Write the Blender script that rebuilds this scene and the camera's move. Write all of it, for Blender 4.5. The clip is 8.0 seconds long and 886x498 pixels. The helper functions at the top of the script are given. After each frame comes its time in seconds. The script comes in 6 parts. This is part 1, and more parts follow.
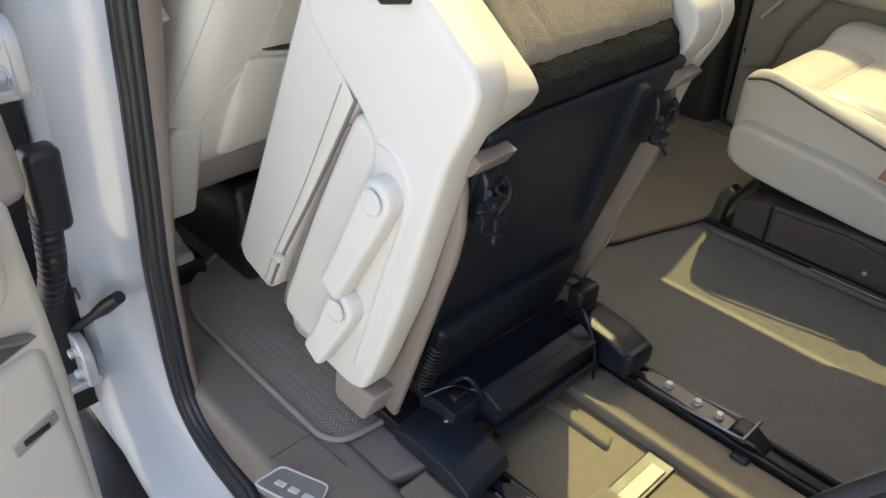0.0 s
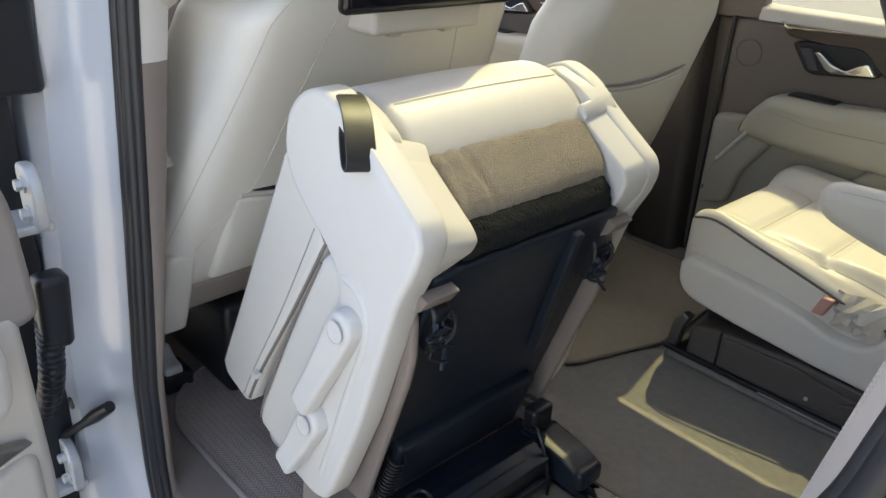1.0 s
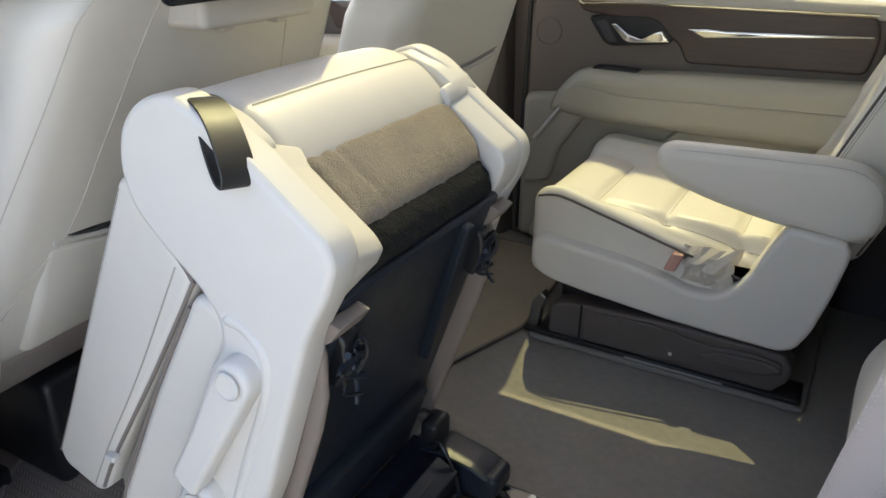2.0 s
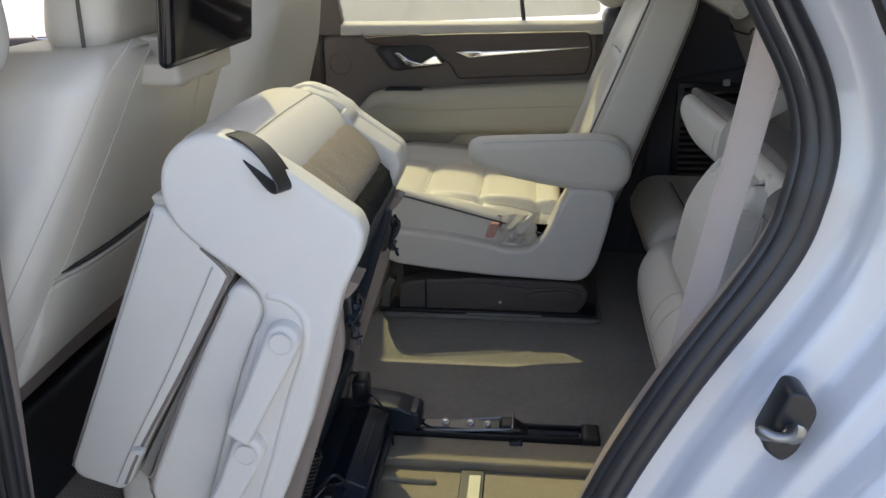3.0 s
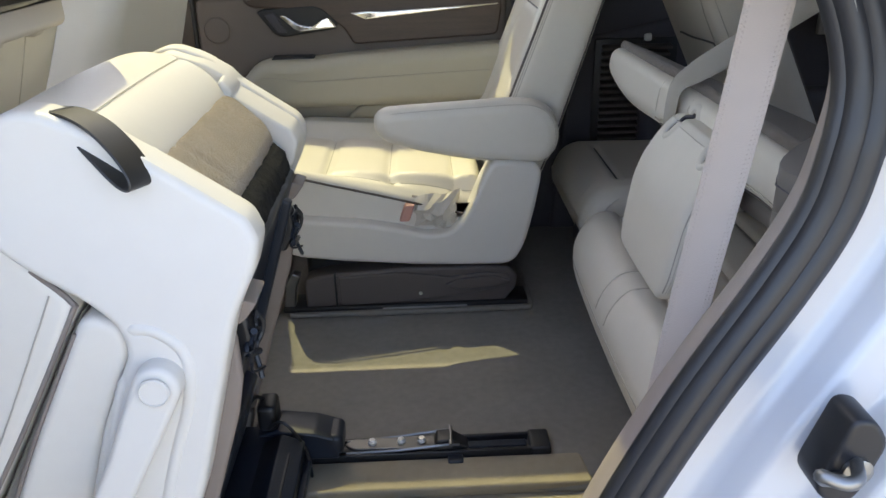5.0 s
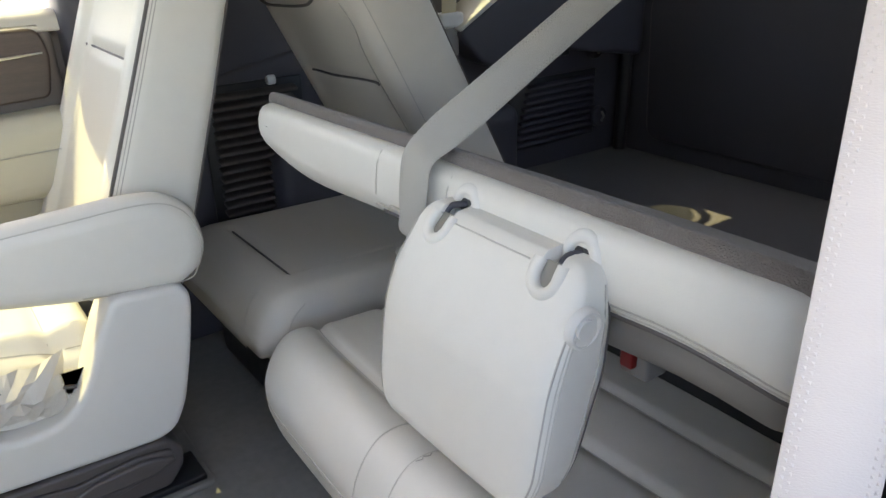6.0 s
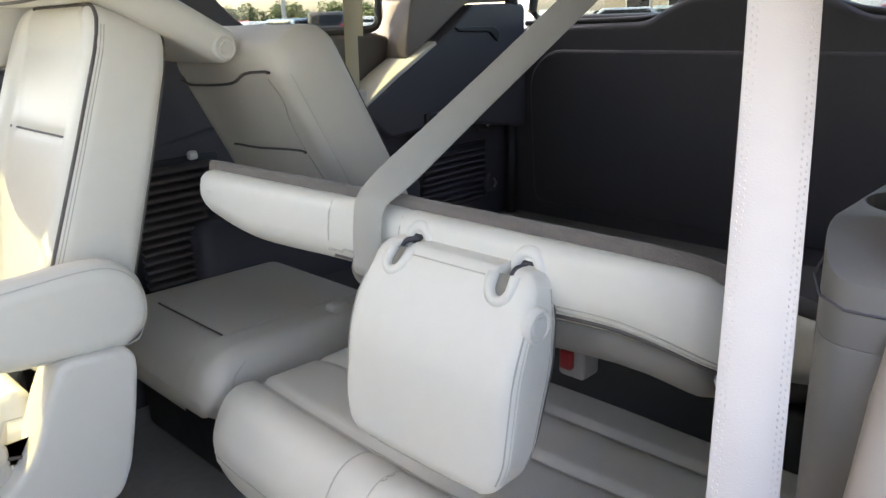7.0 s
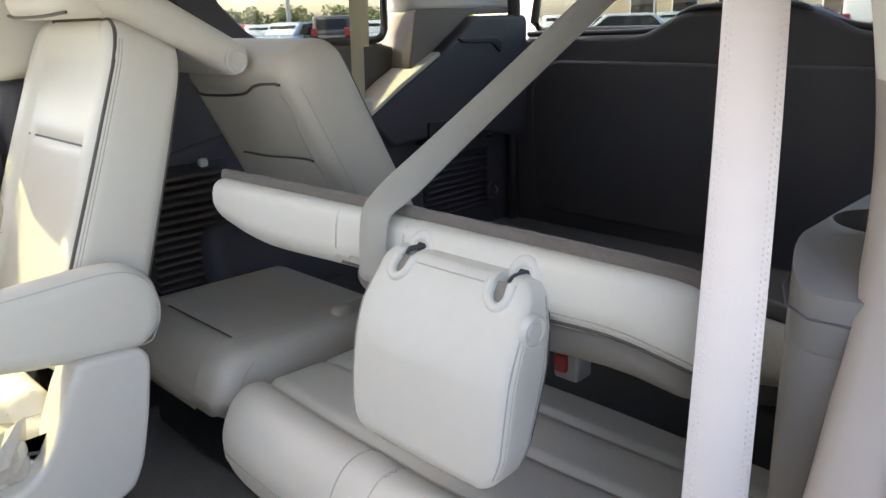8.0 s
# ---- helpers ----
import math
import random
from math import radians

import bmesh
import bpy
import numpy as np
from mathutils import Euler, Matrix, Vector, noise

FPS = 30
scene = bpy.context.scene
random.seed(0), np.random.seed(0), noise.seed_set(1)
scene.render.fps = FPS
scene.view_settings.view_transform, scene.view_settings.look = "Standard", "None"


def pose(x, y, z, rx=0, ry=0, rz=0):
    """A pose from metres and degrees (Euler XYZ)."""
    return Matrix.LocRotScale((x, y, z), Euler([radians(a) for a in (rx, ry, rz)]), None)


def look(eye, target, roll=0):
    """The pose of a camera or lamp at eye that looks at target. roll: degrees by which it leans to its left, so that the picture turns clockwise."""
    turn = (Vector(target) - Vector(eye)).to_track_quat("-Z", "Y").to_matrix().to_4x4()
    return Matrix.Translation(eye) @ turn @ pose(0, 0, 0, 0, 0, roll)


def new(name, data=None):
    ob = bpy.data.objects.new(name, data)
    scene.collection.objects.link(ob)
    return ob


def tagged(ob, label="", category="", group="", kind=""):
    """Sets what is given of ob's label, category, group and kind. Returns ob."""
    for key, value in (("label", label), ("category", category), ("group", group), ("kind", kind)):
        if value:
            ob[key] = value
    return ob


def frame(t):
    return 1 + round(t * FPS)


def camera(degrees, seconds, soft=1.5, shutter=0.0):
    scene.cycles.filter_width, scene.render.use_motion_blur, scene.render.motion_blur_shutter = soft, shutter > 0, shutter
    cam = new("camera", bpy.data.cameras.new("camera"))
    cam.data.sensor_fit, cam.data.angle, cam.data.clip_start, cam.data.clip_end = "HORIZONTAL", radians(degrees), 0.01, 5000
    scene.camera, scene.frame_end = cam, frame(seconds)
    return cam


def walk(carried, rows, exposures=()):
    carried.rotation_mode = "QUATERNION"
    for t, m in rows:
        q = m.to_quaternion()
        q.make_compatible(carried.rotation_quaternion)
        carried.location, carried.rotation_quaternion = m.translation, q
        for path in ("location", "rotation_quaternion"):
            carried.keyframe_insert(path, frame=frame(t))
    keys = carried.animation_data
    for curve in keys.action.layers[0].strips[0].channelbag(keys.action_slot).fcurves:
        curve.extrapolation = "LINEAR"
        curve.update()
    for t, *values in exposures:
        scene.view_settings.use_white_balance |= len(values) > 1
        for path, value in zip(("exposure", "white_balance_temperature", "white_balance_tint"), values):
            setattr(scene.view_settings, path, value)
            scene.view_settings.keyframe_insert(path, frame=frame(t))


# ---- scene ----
cam = camera(60.7, 8.0)
PATH = [
    (0, (0.617, 0.442, 0.937), (-0.579, 1.601, -0.17), 1.7),
    (0.5, (0.704, 0.432, 1.02), (-0.555, 1.641, 0.044), 2.5),
    (1, (0.732, 0.413, 1.038), (-0.57, 1.661, 0.174), 2.9),
    (1.5, (0.716, 0.426, 1.025), (-0.539, 1.74, 0.19), 2.5),
    (2, (0.555, 0.415, 0.979), (-0.323, 2.01, 0.152), 0.8),
    (2.2, (0.454, 0.373, 0.991), (-0.181, 2.09, 0.186), -0.0),
    (3.3, (0.354, -0.171, 1.047), (0.168, 1.668, 0.285), -0.9),
    (3.5, (0.332, -0.235, 1.045), (0.175, 1.605, 0.279), -0.8),
    (4, (0.312, -0.279, 1.038), (0.202, 1.56, 0.26), -0.9),
    (4.2, (0.308, -0.266, 1.031), (0.214, 1.573, 0.25), -0.9),
    (5.3, (0.323, 0.457, 0.945), (0.572, 2.252, 0.099), -2.8),
    (5.5, (0.311, 0.602, 0.933), (0.827, 2.341, 0.092), -2.4),
    (6, (0.302, 0.811, 0.921), (1.365, 2.309, 0.129), -1.7),
    (6.5, (0.254, 0.815, 0.89), (1.552, 2.173, 0.203), -1.8),
    (7, (0.152, 0.764, 0.908), (1.502, 2.114, 0.312), -2.1),
    (7.5, (0.118, 0.731, 0.927), (1.471, 2.094, 0.371), -2.2),
    (8, (0.118, 0.729, 0.929), (1.466, 2.085, 0.343), -1.7),
]
walk(cam, [(t, look(eye, target, roll)) for t, eye, target, roll in PATH], exposures=((0.0, 2.60, 8200, 16), (1.0, 2.37, 7450, 16), (2.2, 2.31, 7450, 17), (3.3, 1.86, 7000, 18), (4.2, 1.81, 6900, 18), (5.3, 2.84, 7300, 17), (6.0, 3.36, 7300, 16), (6.6, 3.66, 7250, 16), (7.2, 3.44, 7300, 16), (8.0, 3.38, 7300, 17)))

# ---------- world, sun, exposure ----------
SUN_FROM = Vector((-0.26, 0.68, 1.0)).normalized()
world = bpy.data.worlds.new("sky")
scene.world = world
world.use_nodes = True
wn = world.node_tree
sky = wn.nodes.new("ShaderNodeTexSky")
sky.sky_type, sky.sun_disc = "NISHITA", False
sky.sun_elevation, sky.sun_rotation = math.asin(SUN_FROM.z), math.atan2(SUN_FROM.x, SUN_FROM.y)
sky.dust_density, sky.air_density = 2.0, 1.0
wn.links.new(sky.outputs[0], wn.nodes["Background"].inputs[0])
wn.nodes["Background"].inputs[1].default_value = 0.15
sun = new("sun", bpy.data.lights.new("sun", "SUN"))
sun.data.energy, sun.data.angle, sun.data.color = 1.75, radians(0.5), (0.98, 0.95, 0.52)
sun.matrix_world = look(SUN_FROM * 20, (0, 0, 0))


# ---------- materials ----------
def material(name, color, rough=0.5, metal=0.0, var=0.08, grain=400.0, bump=0.1, dist=0.0006, stain=3.0, coat=0.0,
             kind="noise", sheen=0.0, spec=0.5, stretch=(1, 1, 1)):
    m = bpy.data.materials.new(name)
    m.use_nodes = True
    nt = m.node_tree
    b = nt.nodes["Principled BSDF"]
    tc = nt.nodes.new("ShaderNodeTexCoord")
    mp = nt.nodes.new("ShaderNodeMapping")
    mp.inputs["Scale"].default_value = stretch
    nt.links.new(tc.outputs["Object"], mp.inputs["Vector"])

    def noise_tex(scale, detail=3.0):
        n = nt.nodes.new("ShaderNodeTexNoise")
        n.inputs["Scale"].default_value, n.inputs["Detail"].default_value = scale, detail
        nt.links.new(mp.outputs["Vector"], n.inputs["Vector"])
        return n

    big, mid = noise_tex(stain), noise_tex(stain * 9, 4.0)
    ramp = nt.nodes.new("ShaderNodeMix")
    ramp.data_type = "RGBA"
    dark = tuple(c * (1 - 2.2 * var) for c in color)
    lite = tuple(min(1.0, c * (1 + 1.4 * var)) for c in color)
    ramp.inputs["A"].default_value, ramp.inputs["B"].default_value = (*dark, 1), (*lite, 1)
    add = nt.nodes.new("ShaderNodeMath")
    add.operation = "MULTIPLY_ADD"
    add.inputs[1].default_value = 0.5
    half = nt.nodes.new("ShaderNodeMath")
    half.operation = "MULTIPLY"
    half.inputs[1].default_value = 0.5
    nt.links.new(mid.outputs["Fac"], half.inputs[0])
    nt.links.new(big.outputs["Fac"], add.inputs[0])
    nt.links.new(half.outputs[0], add.inputs[2])
    nt.links.new(add.outputs[0], ramp.inputs["Factor"])
    nt.links.new(ramp.outputs["Result"], b.inputs["Base Color"])
    b.inputs["Roughness"].default_value, b.inputs["Metallic"].default_value = rough, metal
    b.inputs["Coat Weight"].default_value = coat
    b.inputs["Specular IOR Level"].default_value = spec
    if coat:
        b.inputs["Coat Roughness"].default_value = 0.04
    if sheen:
        b.inputs["Sheen Weight"].default_value, b.inputs["Sheen Roughness"].default_value = sheen, 0.4
    rr = nt.nodes.new("ShaderNodeMapRange")
    rr.inputs["To Min"].default_value, rr.inputs["To Max"].default_value = max(0.02, rough - (0.09 if bump else 0.0)), min(1, rough + (0.09 if bump else 0.0))
    nt.links.new(mid.outputs["Fac"], rr.inputs["Value"])
    nt.links.new(rr.outputs["Result"], b.inputs["Roughness"])
    if bump:
        if kind == "leather":
            g = nt.nodes.new("ShaderNodeTexVoronoi")
            g.inputs["Scale"].default_value = grain
            nt.links.new(mp.outputs["Vector"], g.inputs["Vector"])
            out = g.outputs["Distance"]
        elif kind == "chevron":
            out = chevron(nt, mp)
        else:
            out = noise_tex(grain, 2.0).outputs["Fac"]
        bp = nt.nodes.new("ShaderNodeBump")
        bp.inputs["Strength"].default_value, bp.inputs["Distance"].default_value = bump, dist
        nt.links.new(out, bp.inputs["Height"])
        soft = noise_tex(stain * 5, 2.0)
        b2 = nt.nodes.new("ShaderNodeBump")
        b2.inputs["Strength"].default_value, b2.inputs["Distance"].default_value = 0.12, 0.004 if kind == "leather" else 0.001
        nt.links.new(soft.outputs["Fac"], b2.inputs["Height"])
        nt.links.new(b2.outputs["Normal"], bp.inputs["Normal"])
        nt.links.new(bp.outputs["Normal"], b.inputs["Normal"])
        if kind == "chevron":
            mul = nt.nodes.new("ShaderNodeMix")
            mul.data_type, mul.blend_type = "RGBA", "MULTIPLY"
            mul.inputs["Factor"].default_value = 0.32
            nt.links.new(ramp.outputs["Result"], mul.inputs["A"])
            nt.links.new(out, mul.inputs["B"])
            nt.links.new(mul.outputs["Result"], b.inputs["Base Color"])
    return m


def chevron(nt, mp):
    """A herringbone weave: slanted ribs that turn from band to band."""
    sep = nt.nodes.new("ShaderNodeSeparateXYZ")
    nt.links.new(mp.outputs["Vector"], sep.inputs[0])

    def calc(op, a, b=None, c=None):
        n = nt.nodes.new("ShaderNodeMath")
        n.operation = op
        for i, v in enumerate((a, b, c)):
            if v is None:
                continue
            if isinstance(v, (int, float)):
                n.inputs[i].default_value = v
            else:
                nt.links.new(v, n.inputs[i])
        return n.outputs[0]

    zig = calc("PINGPONG", sep.outputs["Y"], 0.016)
    ph = calc("MULTIPLY", calc("ADD", sep.outputs["X"], zig), 2 * math.pi / 0.011)
    rib = calc("MULTIPLY_ADD", calc("SINE", ph), 0.5, 0.5)
    edge = calc("PINGPONG", calc("ADD", sep.outputs["Y"], 0.0), 0.016)
    gap = calc("MINIMUM", calc("MULTIPLY", edge, 400.0), 1.0)
    gap2 = calc("MINIMUM", calc("MULTIPLY", calc("SUBTRACT", 0.016, edge), 400.0), 1.0)
    return calc("MULTIPLY", calc("MULTIPLY", rib, gap), gap2)


def glass(name, tint, rough=0.0):
    m = bpy.data.materials.new(name)
    m.use_nodes = True
    nt = m.node_tree
    nt.nodes.remove(nt.nodes["Principled BSDF"])
    mix, tr, gl = (nt.nodes.new(k) for k in ("ShaderNodeMixShader", "ShaderNodeBsdfTransparent", "ShaderNodeBsdfGlossy"))
    tr.inputs[0].default_value = (*tint, 1)
    gl.inputs["Roughness"].default_value = 0.02
    mix.inputs[0].default_value = 0.04
    nt.links.new(tr.outputs[0], mix.inputs[1])
    nt.links.new(gl.outputs[0], mix.inputs[2])
    nt.links.new(mix.outputs[0], nt.nodes["Material Output"].inputs[0])
    return m


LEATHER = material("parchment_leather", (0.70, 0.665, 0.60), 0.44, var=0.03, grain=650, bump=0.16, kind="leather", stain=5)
# vinyl bits, and the far third row's leather darkened for the dim light there
LEATHER2 = material("vinyl_and_shaded_leather", (0.575, 0.53, 0.465), 0.5, var=0.03, grain=800, bump=0.12, kind="leather", stain=4)
SHELL = material("parchment_plastic", (0.69, 0.66, 0.61), 0.5, var=0.025, grain=900, bump=0.1, stain=4)
PIPING = material("dark_piping", (0.10, 0.085, 0.08), 0.55, var=0.1, grain=500)
THREAD = material("seam_thread", (0.50, 0.46, 0.40), 0.7, var=0.05, grain=900)
# shade of seams, the pad slit and the notches, put into the colour
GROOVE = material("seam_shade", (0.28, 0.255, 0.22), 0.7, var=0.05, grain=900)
SEAM_SOFT = material("soft_stitched_seam", (0.55, 0.515, 0.455), 0.6, var=0.05, grain=900)
SEAM = material("stitched_seam", (0.44, 0.41, 0.36), 0.6, var=0.05, grain=900)
BROWNPIPE = material("brown_piping", (0.22, 0.185, 0.165), 0.55, var=0.08, grain=500)
BROWN = material("brown_plastic", (0.155, 0.128, 0.112), 0.5, var=0.05, grain=900, bump=0.14)
DARKBROWN = material("dark_brown_plastic", (0.062, 0.052, 0.048), 0.55, var=0.05, grain=900, bump=0.14)
DOORBEIGE = material("door_beige_trim", (0.37, 0.345, 0.29), 0.55, var=0.03, grain=900, bump=0.12)
DOORLEATHER = material("door_cream_vinyl", (0.45, 0.425, 0.345), 0.45, var=0.03, grain=700, bump=0.14, kind="leather", stain=5)
PILLARBROWN = material("pillar_brown_plastic", (0.235, 0.192, 0.168), 0.5, var=0.05, grain=900, bump=0.14)
BROWNLT = material("mauve_brown_plastic", (0.31, 0.265, 0.24), 0.5, var=0.05, grain=900, bump=0.14)
TRACKBROWN = material("track_brown_plastic", (0.100, 0.084, 0.080), 0.5, var=0.05, grain=900, bump=0.14)
DARKTRIM = material("charcoal_plastic", (0.056, 0.053, 0.066), 0.55, var=0.06, grain=900, bump=0.14)
GREYTRIM = material("grey_plastic", (0.24, 0.225, 0.215), 0.5, var=0.05, grain=900, bump=0.14)
CUPTRIM = material("taupe_grey_plastic", (0.135, 0.124, 0.117), 0.5, var=0.05, grain=900, bump=0.14)
PADGREY = material("grey_pad_cloth", (0.23, 0.21, 0.19), 0.7, var=0.08, grain=700, bump=0.2)
BEIGE = material("beige_trim", (0.60, 0.57, 0.52), 0.6, var=0.03, grain=900, bump=0.1)
CARPET = material("taupe_carpet", (0.250, 0.238, 0.220), 0.95, var=0.16, grain=900, bump=0.7, dist=0.002, stain=6, spec=0.1)
TANCARPET = material("tan_carpet", (0.33, 0.29, 0.22), 0.95, var=0.12, grain=900, bump=0.7, dist=0.002, stain=6, spec=0.1)
ROLLCARPET = material("tan_pile_carpet", (0.42, 0.345, 0.25), 0.95, var=0.26, grain=520, bump=1.0, dist=0.006, stain=14, sheen=0.4, spec=0.1)
DARKCARPET = material("charcoal_carpet", (0.055, 0.05, 0.05), 0.95, var=0.15, grain=900, bump=0.7, dist=0.002, stain=6, sheen=0.2, spec=0.1)
GREYCARPET = material("grey_brown_carpet", (0.20, 0.172, 0.155), 0.95, var=0.12, grain=600, bump=0.8, dist=0.003, stain=8, sheen=0.3, spec=0.1)
NEARCARPET = material("brown_carpet", (0.33, 0.275, 0.245), 0.95, var=0.14, grain=900, bump=0.7, dist=0.002, stain=6, spec=0.1)
MAT = material("woven_mat", (0.43, 0.355, 0.312), 0.9, var=0.1, grain=500, bump=0.5, dist=0.003, kind="chevron", spec=0.1, stretch=(1.25, 1.25, 1))
BLACK = material("black_plastic", (0.014, 0.015, 0.018), 0.4, var=0.1, grain=700, bump=0.1)
NAVY = material("underside_plastic", (0.015, 0.021, 0.033), 0.38, var=0.14, grain=500, bump=0.12, spec=0.35)
FELT = material("black_felt", (0.020, 0.021, 0.022), 0.95, var=0.35, grain=260, bump=0.9, dist=0.003, stain=25, spec=0.15)
RUBBER = material("door_seal_rubber", (0.020, 0.021, 0.025), 0.38, var=0.08, grain=500, bump=0.06)
STEEL = material("zinc_steel", (0.30, 0.30, 0.295), 0.40, metal=1.0, var=0.1, grain=300, bump=0.08)
DARKSTEEL = material("dark_zinc_steel", (0.15, 0.15, 0.148), 0.42, metal=0.85, var=0.15, grain=300, bump=0.1)
DULLSTEEL = material("dull_galvanised_steel", (0.40, 0.39, 0.36), 0.6, metal=0.7, var=0.12, grain=300, bump=0.1)
CHROME = material("chrome", (0.86, 0.86, 0.85), 0.08, metal=1.0, var=0.01, bump=0.0)
BRASSY = material("zinc_hinge", (0.70, 0.70, 0.68), 0.5, metal=0.5, var=0.1, grain=200, bump=0.1)
PAINT = material("white_pearl_paint", (0.545, 0.56, 0.585), 0.26, var=0.004, bump=0.0, coat=1.0)
WOOD = material("dark_open_pore_wood", (0.085, 0.058, 0.047), 0.42, var=0.3, grain=120, bump=0.3, stretch=(0.6, 8, 8), stain=12)
BELT = material("beige_webbing", (0.54, 0.465, 0.415), 0.7, var=0.06, grain=1300, bump=0.35, dist=0.0008, stretch=(0.35, 0.35, 1), sheen=0.2)
TANBELT = material("tan_webbing", (0.50, 0.43, 0.29), 0.7, var=0.03, grain=1100, bump=0.5, dist=0.001, sheen=0.2)
BELT2 = material("grey_webbing", (0.41, 0.39, 0.35), 0.7, var=0.08, grain=900, bump=0.5, dist=0.0008, sheen=0.2)
STRAP = material("black_strap", (0.028, 0.026, 0.024), 0.42, var=0.2, grain=900, bump=0.3)
RED = material("red_plastic", (0.22, 0.008, 0.011), 0.4, var=0.05, bump=0.02)
PINK = material("pale_red_plastic", (0.56, 0.30, 0.25), 0.5, var=0.05, bump=0.02)
SCREEN = material("dark_screen", (0.006, 0.006, 0.010), 0.08, var=0.0, bump=0.0)
ASPHALT = material("sunlit_pavement", (0.36, 0.345, 0.32), 0.9, var=0.12, grain=60, bump=0.5, dist=0.01, stain=0.4)
BADGE = material("brushed_badge", (0.42, 0.41, 0.39), 0.4, metal=0.6, var=0.04, bump=0.05)
PALEGREY = material("pale_grey_plastic", (0.62, 0.62, 0.61), 0.45, var=0.02, grain=900, bump=0.05)
GLASS = glass("grey_window", (0.60, 0.615, 0.595))
REARGLASS = glass("privacy_window", (0.47, 0.49, 0.48))
CARGLASS = material("dark_car_glass", (0.02, 0.022, 0.025), 0.25, var=0.05, bump=0.0, spec=0.12)
BLUEGLASS = material("outer_privacy_glass", (0.16, 0.19, 0.24), 0.04, metal=0.5, var=0.0, bump=0.0, coat=1.0, spec=1.0)


# ---------- mesh helpers ----------
def thing(name, at, label, category, group="", kind=""):
    ob = new(name)
    ob.location = at
    ob.empty_display_size = 0.05
    return tagged(ob, label, category, group, kind)


def part(name, bm, mat, parent=None, label="", smooth=True):
    """One mesh, given in world metres, under a thing or a part."""
    bmesh.ops.recalc_face_normals(bm, faces=bm.faces)
    me = bpy.data.meshes.new(name)
    bm.to_mesh(me)
    bm.free()
    me.materials.append(mat)
    if smooth:
        me.shade_smooth()
        me.set_sharp_from_angle(angle=radians(48))
    ob = new(name, me)
    if parent is not None:
        ob.parent = parent
        ob.matrix_parent_inverse = Matrix.Translation(-parent.location)
    return tagged(ob, label)


def top(name, bm, mat, label, category="", kind="", group="", smooth=True):
    return tagged(part(name, bm, mat, None, label, smooth), label, category, group, kind)


def deform(bm, fn):
    for v in bm.verts:
        v.co = fn(v.co.copy())
    return bm


def moved(bm, m):
    bmesh.ops.transform(bm, matrix=m, verts=bm.verts)
    return bm


def merged(*bms):
    out = bmesh.new()
    for b in bms:
        me = bpy.data.meshes.new("tmp")
        b.to_mesh(me)
        b.free()
        out.from_mesh(me)
        bpy.data.meshes.remove(me)
    return out


def softbox(lo, hi, r=0.01, n=(1, 1, 1), seg=3, fn=None):
    """A box with rounded edges; n: cells between the edges; fn deforms it."""
    lo, hi = Vector(lo), Vector(hi)
    mid, half = (lo + hi) / 2, (hi - lo) / 2
    r = min(r, min(half) * 0.98)
    axes = []
    for i in range(3):
        h = half[i] - r
        inner = [-h + 2 * h * k / n[i] for k in range(n[i] + 1)]
        edge = [r * math.tan(math.pi / 4 * k / seg) for k in range(1, seg + 1)]
        axes.append([-h - e for e in reversed(edge)] + inner + [h + e for e in edge])
    bm, seen = bmesh.new(), {}

    def vert(p):
        key = tuple(round(c, 6) for c in p)
        if key not in seen:
            core = Vector([max(-half[i] + r, min(half[i] - r, p[i])) for i in range(3)])
            d = Vector(p) - core
            seen[key] = bm.verts.new(core + d.normalized() * r + mid if d.length > 1e-9 else core + mid)
        return seen[key]

    for ax in range(3):
        u, v = (ax + 1) % 3, (ax + 2) % 3
        for s in (-1, 1):
            for i in range(len(axes[u]) - 1):
                for j in range(len(axes[v]) - 1):
                    q = []
                    for a, b in ((i, j), (i + 1, j), (i + 1, j + 1), (i, j + 1)):
                        p = [0.0] * 3
                        p[ax], p[u], p[v] = s * half[ax], axes[u][a], axes[v][b]
                        w = vert(p)
                        if w not in q:
                            q.append(w)
                    if len(q) > 2:
                        try:
                            bm.faces.new(q)
                        except ValueError:
                            pass
    return deform(bm, fn) if fn else bm


def fillet(pts, r=0.01, n=4):
    """Rounds the corners of a closed outline; a point may carry its own radius."""
    out, k = [], len(pts)
    for i in range(k):
        p = Vector(pts[i][:2])
        a, b = Vector(pts[i - 1][:2]) - p, Vector(pts[(i + 1) % k][:2]) - p
        rad = pts[i][2] if len(pts[i]) > 2 else r
        d = min(rad, a.length * 0.45, b.length * 0.45)
        if d < 1e-5:
            out.append(p)
            continue
        s, e = p + a.normalized() * d, p + b.normalized() * d
        for j in range(n + 1):
            t = j / n
            out.append((1 - t) ** 2 * s + 2 * t * (1 - t) * p + t * t * e)
    return out


